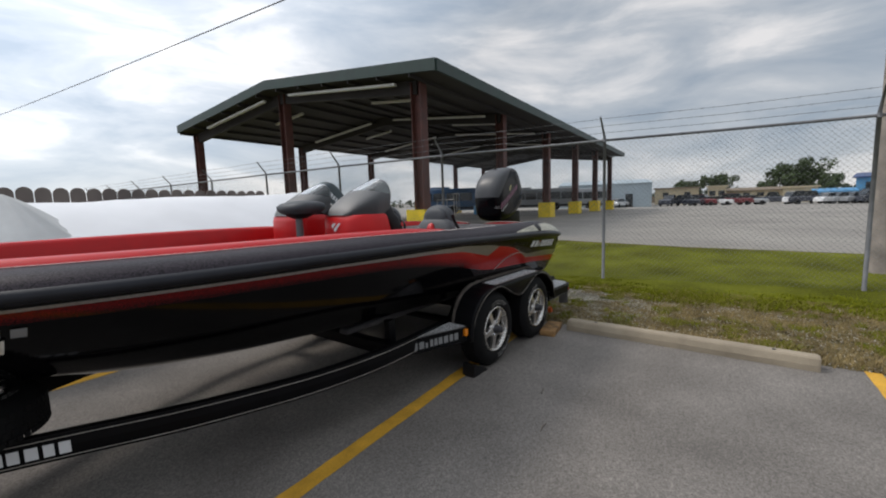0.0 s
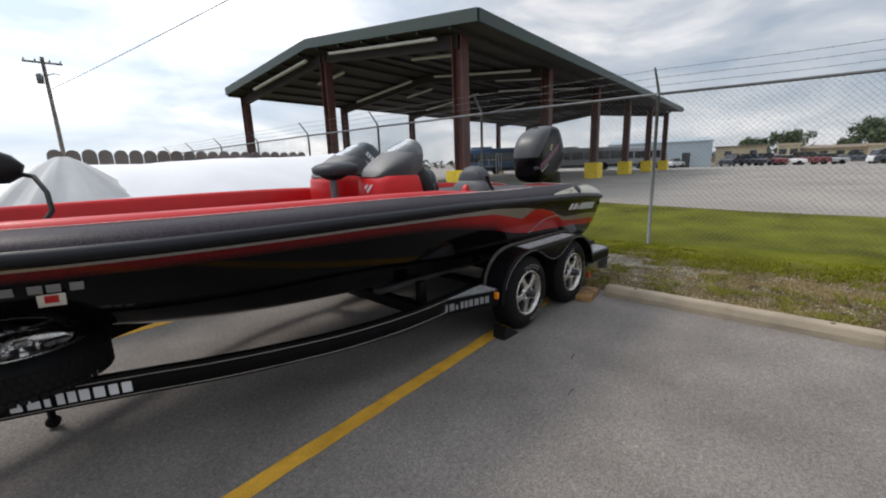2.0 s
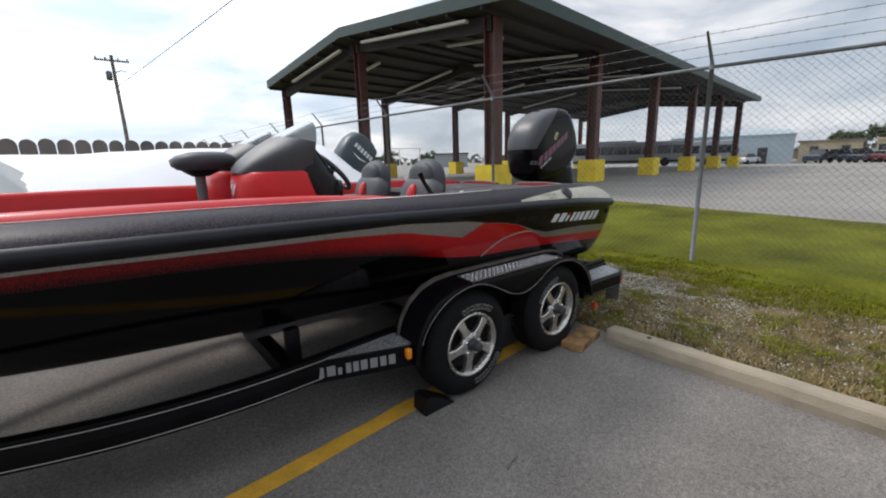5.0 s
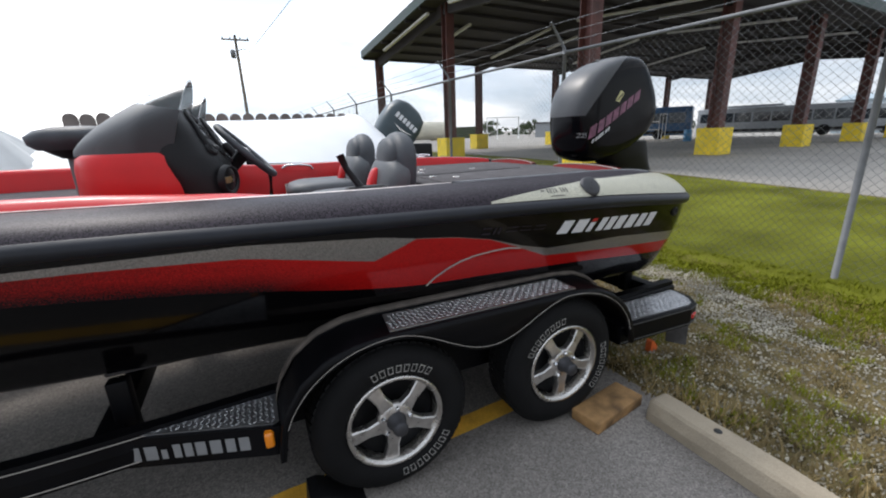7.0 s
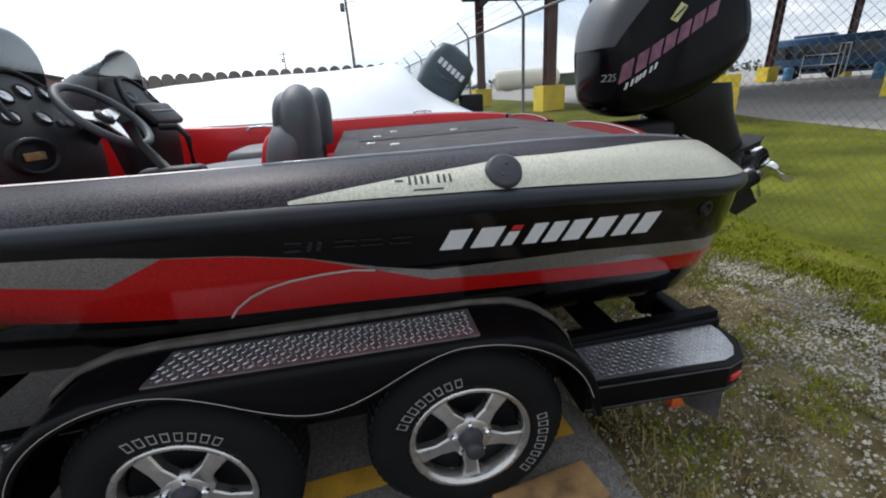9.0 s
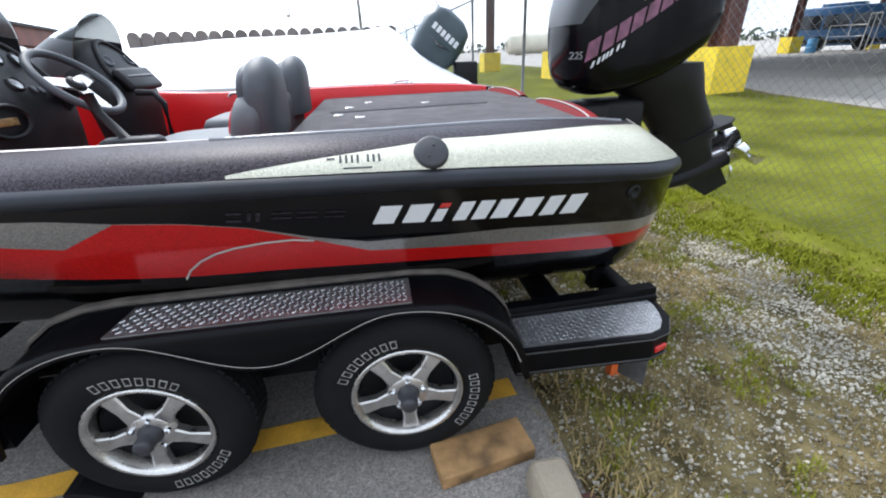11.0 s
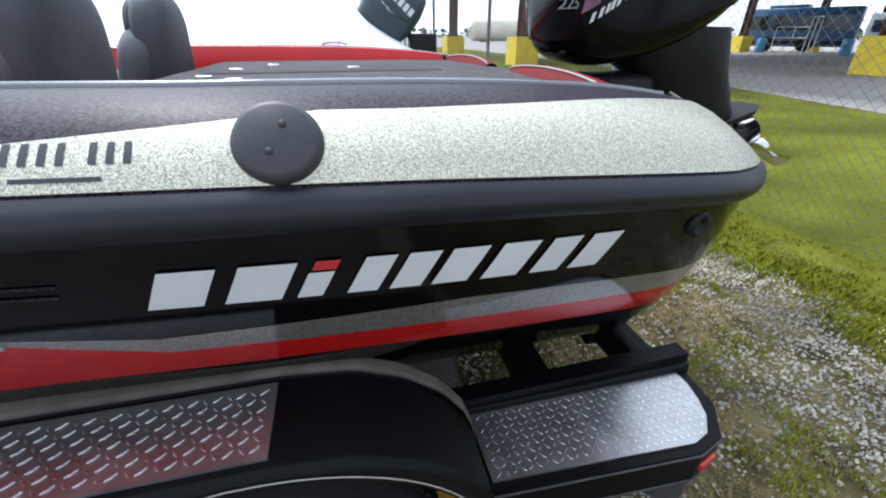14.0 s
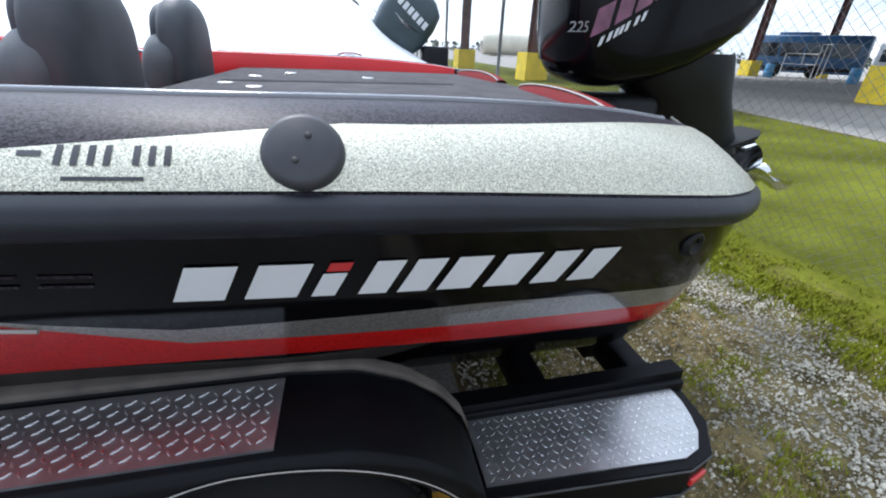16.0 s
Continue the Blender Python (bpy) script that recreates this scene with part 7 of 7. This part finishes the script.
def pipe_frame():
    """White pipe rack standing across the yard."""
    g = thing("pipe_frame", "white pipe frame standing far across the yard", "frame", tuple(FRAME_A))
    d = FRAME_B - FRAME_A
    for s in (0.0, 0.33, 1.0):
        c = FRAME_A + d * s
        part("post", MB().tube([c, c + Vector((0, 0, 3.55))], 0.08, 8), M_TUBE, g)
    for z in (3.5, 2.2):
        part("rail", MB().tube([FRAME_A + Vector((0, 0, z)), FRAME_A + d * (1.0 if z > 3 else 0.33) + Vector((0, 0, z))], 0.07, 8), M_TUBE, g)


FRAME_A, FRAME_B = Vector((36.98, 59.50, gz(36.98))), Vector((41.32, 56.59, gz(41.32)))
pipe_frame()


# ---- trees ----
def tree(az, d, h, w, seed, label):
    base = far_at(az, d)
    rng = random.Random(seed)
    t = thing("tree", label, "tree", tuple(base), "far trees")
    tk = MB().tube([base, base + Vector((0.1, 0, h * 0.3)), base + Vector((0, 0.1, h * 0.62))], [0.035 * h, 0.025 * h, 0.012 * h], 8)
    limbs = []
    for k in range(9):
        a = rng.uniform(0, 6.28)
        z0 = h * rng.uniform(0.25, 0.55)
        e = base + Vector((math.cos(a) * w * rng.uniform(0.2, 0.42), math.sin(a) * w * rng.uniform(0.2, 0.42), min(h * 0.9, z0 + h * rng.uniform(0.15, 0.4))))
        tk.tube([base + Vector((0, 0, z0)), (base + Vector((0, 0, z0)) + e) / 2 + Vector((0, 0, 0.2)), e], [0.014 * h, 0.009 * h, 0.004 * h], 5)
        limbs.append(e)
    part("trunk", tk, M_POLE, t)
    cr = MB()
    clumps = limbs + [base + Vector((rng.gauss(0, w * 0.2), rng.gauss(0, w * 0.2), h * rng.uniform(0.3, 0.95))) for _ in range(12)]
    for c in clumps:
        r = rng.uniform(0.10, 0.2) * h
        for _ in range(150):
            v = Vector((rng.gauss(0, 1), rng.gauss(0, 1), rng.gauss(0, 0.8)))
            v = v.normalized() * r * rng.uniform(0.4, 1.1)
            p = c + v
            s = 0.035 * h * rng.uniform(0.5, 1.2)
            a, b2 = Vector((rng.gauss(0, 1), rng.gauss(0, 1), rng.gauss(0, 1))).normalized() * s, Vector((rng.gauss(0, 1), rng.gauss(0, 1), rng.gauss(0, 1))).normalized() * s
            cr.add([p - a, p + b2, p + a, p - b2], [(0, 1, 2, 3)])
    part("crown", cr, M_LEAF, t)
    return t


for az, d, h, w, sd in ((6.9, 118, 5.2, 6, 1), (5.9, 120, 5.0, 6, 2), (3.6, 116, 6.2, 7, 3), (2.9, 118, 5.6, 6, 4), (-0.9, 122, 4.4, 4, 5), (-2.4, 112, 7.2, 8, 6), (-3.5, 110, 8.0, 8, 7), (-4.3, 112, 7.0, 7, 8), (-6.1, 96, 4.8, 4, 9), (-12.5, 100, 7, 8, 10), (57.0, 120, 4.2, 6, 11), (52.0, 125, 4.5, 6, 12)):
    tree(az, d, h, w, sd, "leafy dark green tree beyond the yard")


def treeline():
    rng = random.Random(5)
    mb = MB()
    for k in range(2600):
        az = rng.uniform(-20, 125)
        d = rng.uniform(170, 200)
        top = 3.2 + 1.6 * noise.noise((az * 0.25, 0, 0)) + 0.8 * noise.noise((az * 1.3, 4, 0))
        p = far_at(az, d) + Vector((0, 0, rng.uniform(0, max(0.5, top))))
        s = rng.uniform(0.5, 1.1)
        a, b = Vector((rng.gauss(0, 1), rng.gauss(0, 1), rng.gauss(0, 1))).normalized() * s, Vector((rng.gauss(0, 1), rng.gauss(0, 1), rng.gauss(0, 1))).normalized() * s
        mb.add([p - a, p + b, p + a, p - b], [(0, 1, 2, 3)])
    return single("far_woods", mb, M_LEAFD, "low dark line of distant trees on the horizon", "trees", kind="stuff")


treeline()


# ---- small things by the wheels ----
def timber(x0, x1, y0, y1, z0, z1, turn, label, name="timber_block"):
    c = Vector(((x0 + x1) / 2, (y0 + y1) / 2, 0))
    m = Matrix.Translation(c) @ pose(0, 0, 0, 0, 0, turn) @ Matrix.Translation(-c)
    return single(name, MB().box(x0, x1, y0, y1, z0, z1, 0.006, m=m), M_WOOD, label, "wood block", "wood chocks")


timber(0.94, 1.32, -0.11, 0.05, 0.0, 0.062, 9, "thick sawn timber board lying on the asphalt as a chock")
single("wheel_chock", MB().prism([(-0.375, 0.0), (-0.15, 0.0), (-0.20, 0.03), (-0.27, 0.075), (-0.33, 0.105), (-0.365, 0.105)], Matrix(((1, 0, 0, 0), (0, 0, -1, 0.15), (0, 1, 0, 0), (0, 0, 0, 1))), 0.12), M_BLACKPL, "black wedge chock against the front tyre", "chock")
single("orange_scrap", MB().prism([(1.835, -0.004), (1.905, -0.004), (1.895, 0.028), (1.855, 0.078), (1.838, 0.07)], Matrix(((1, 0, 0, 0), (0, 0, -1, 0.305), (0, 1, 0, 0), (0, 0, 0, 1))), 0.04), M_ORANGE, "crumpled orange plastic scrap on the gravel", "litter")
single("rag_scrap", MB().box(1.42, 1.48, -0.30, -0.25, -0.004, 0.018, 0.006), M_POSTRED, "small brown scrap on the dirt", "litter")


def twig(x, y, a, l):
    d = Vector((math.cos(a), math.sin(a), 0)) * l / 2
    c = Vector((x, y, 0.006))
    return single("twig", MB().tube([c - d, c + Vector((0, 0.006, 0.004)), c + d * 0.6 + Vector((0.01, 0, 0)), c + d], [0.004, 0.005, 0.004, 0.002], 5), M_POLE, "thin dry twig on the asphalt", "twig")


twig(-0.28, -0.54, 0.3, 0.11)
twig(-0.75, -0.75, 0.1, 0.12)
twig(-2.2, -0.05, 1.2, 0.09)
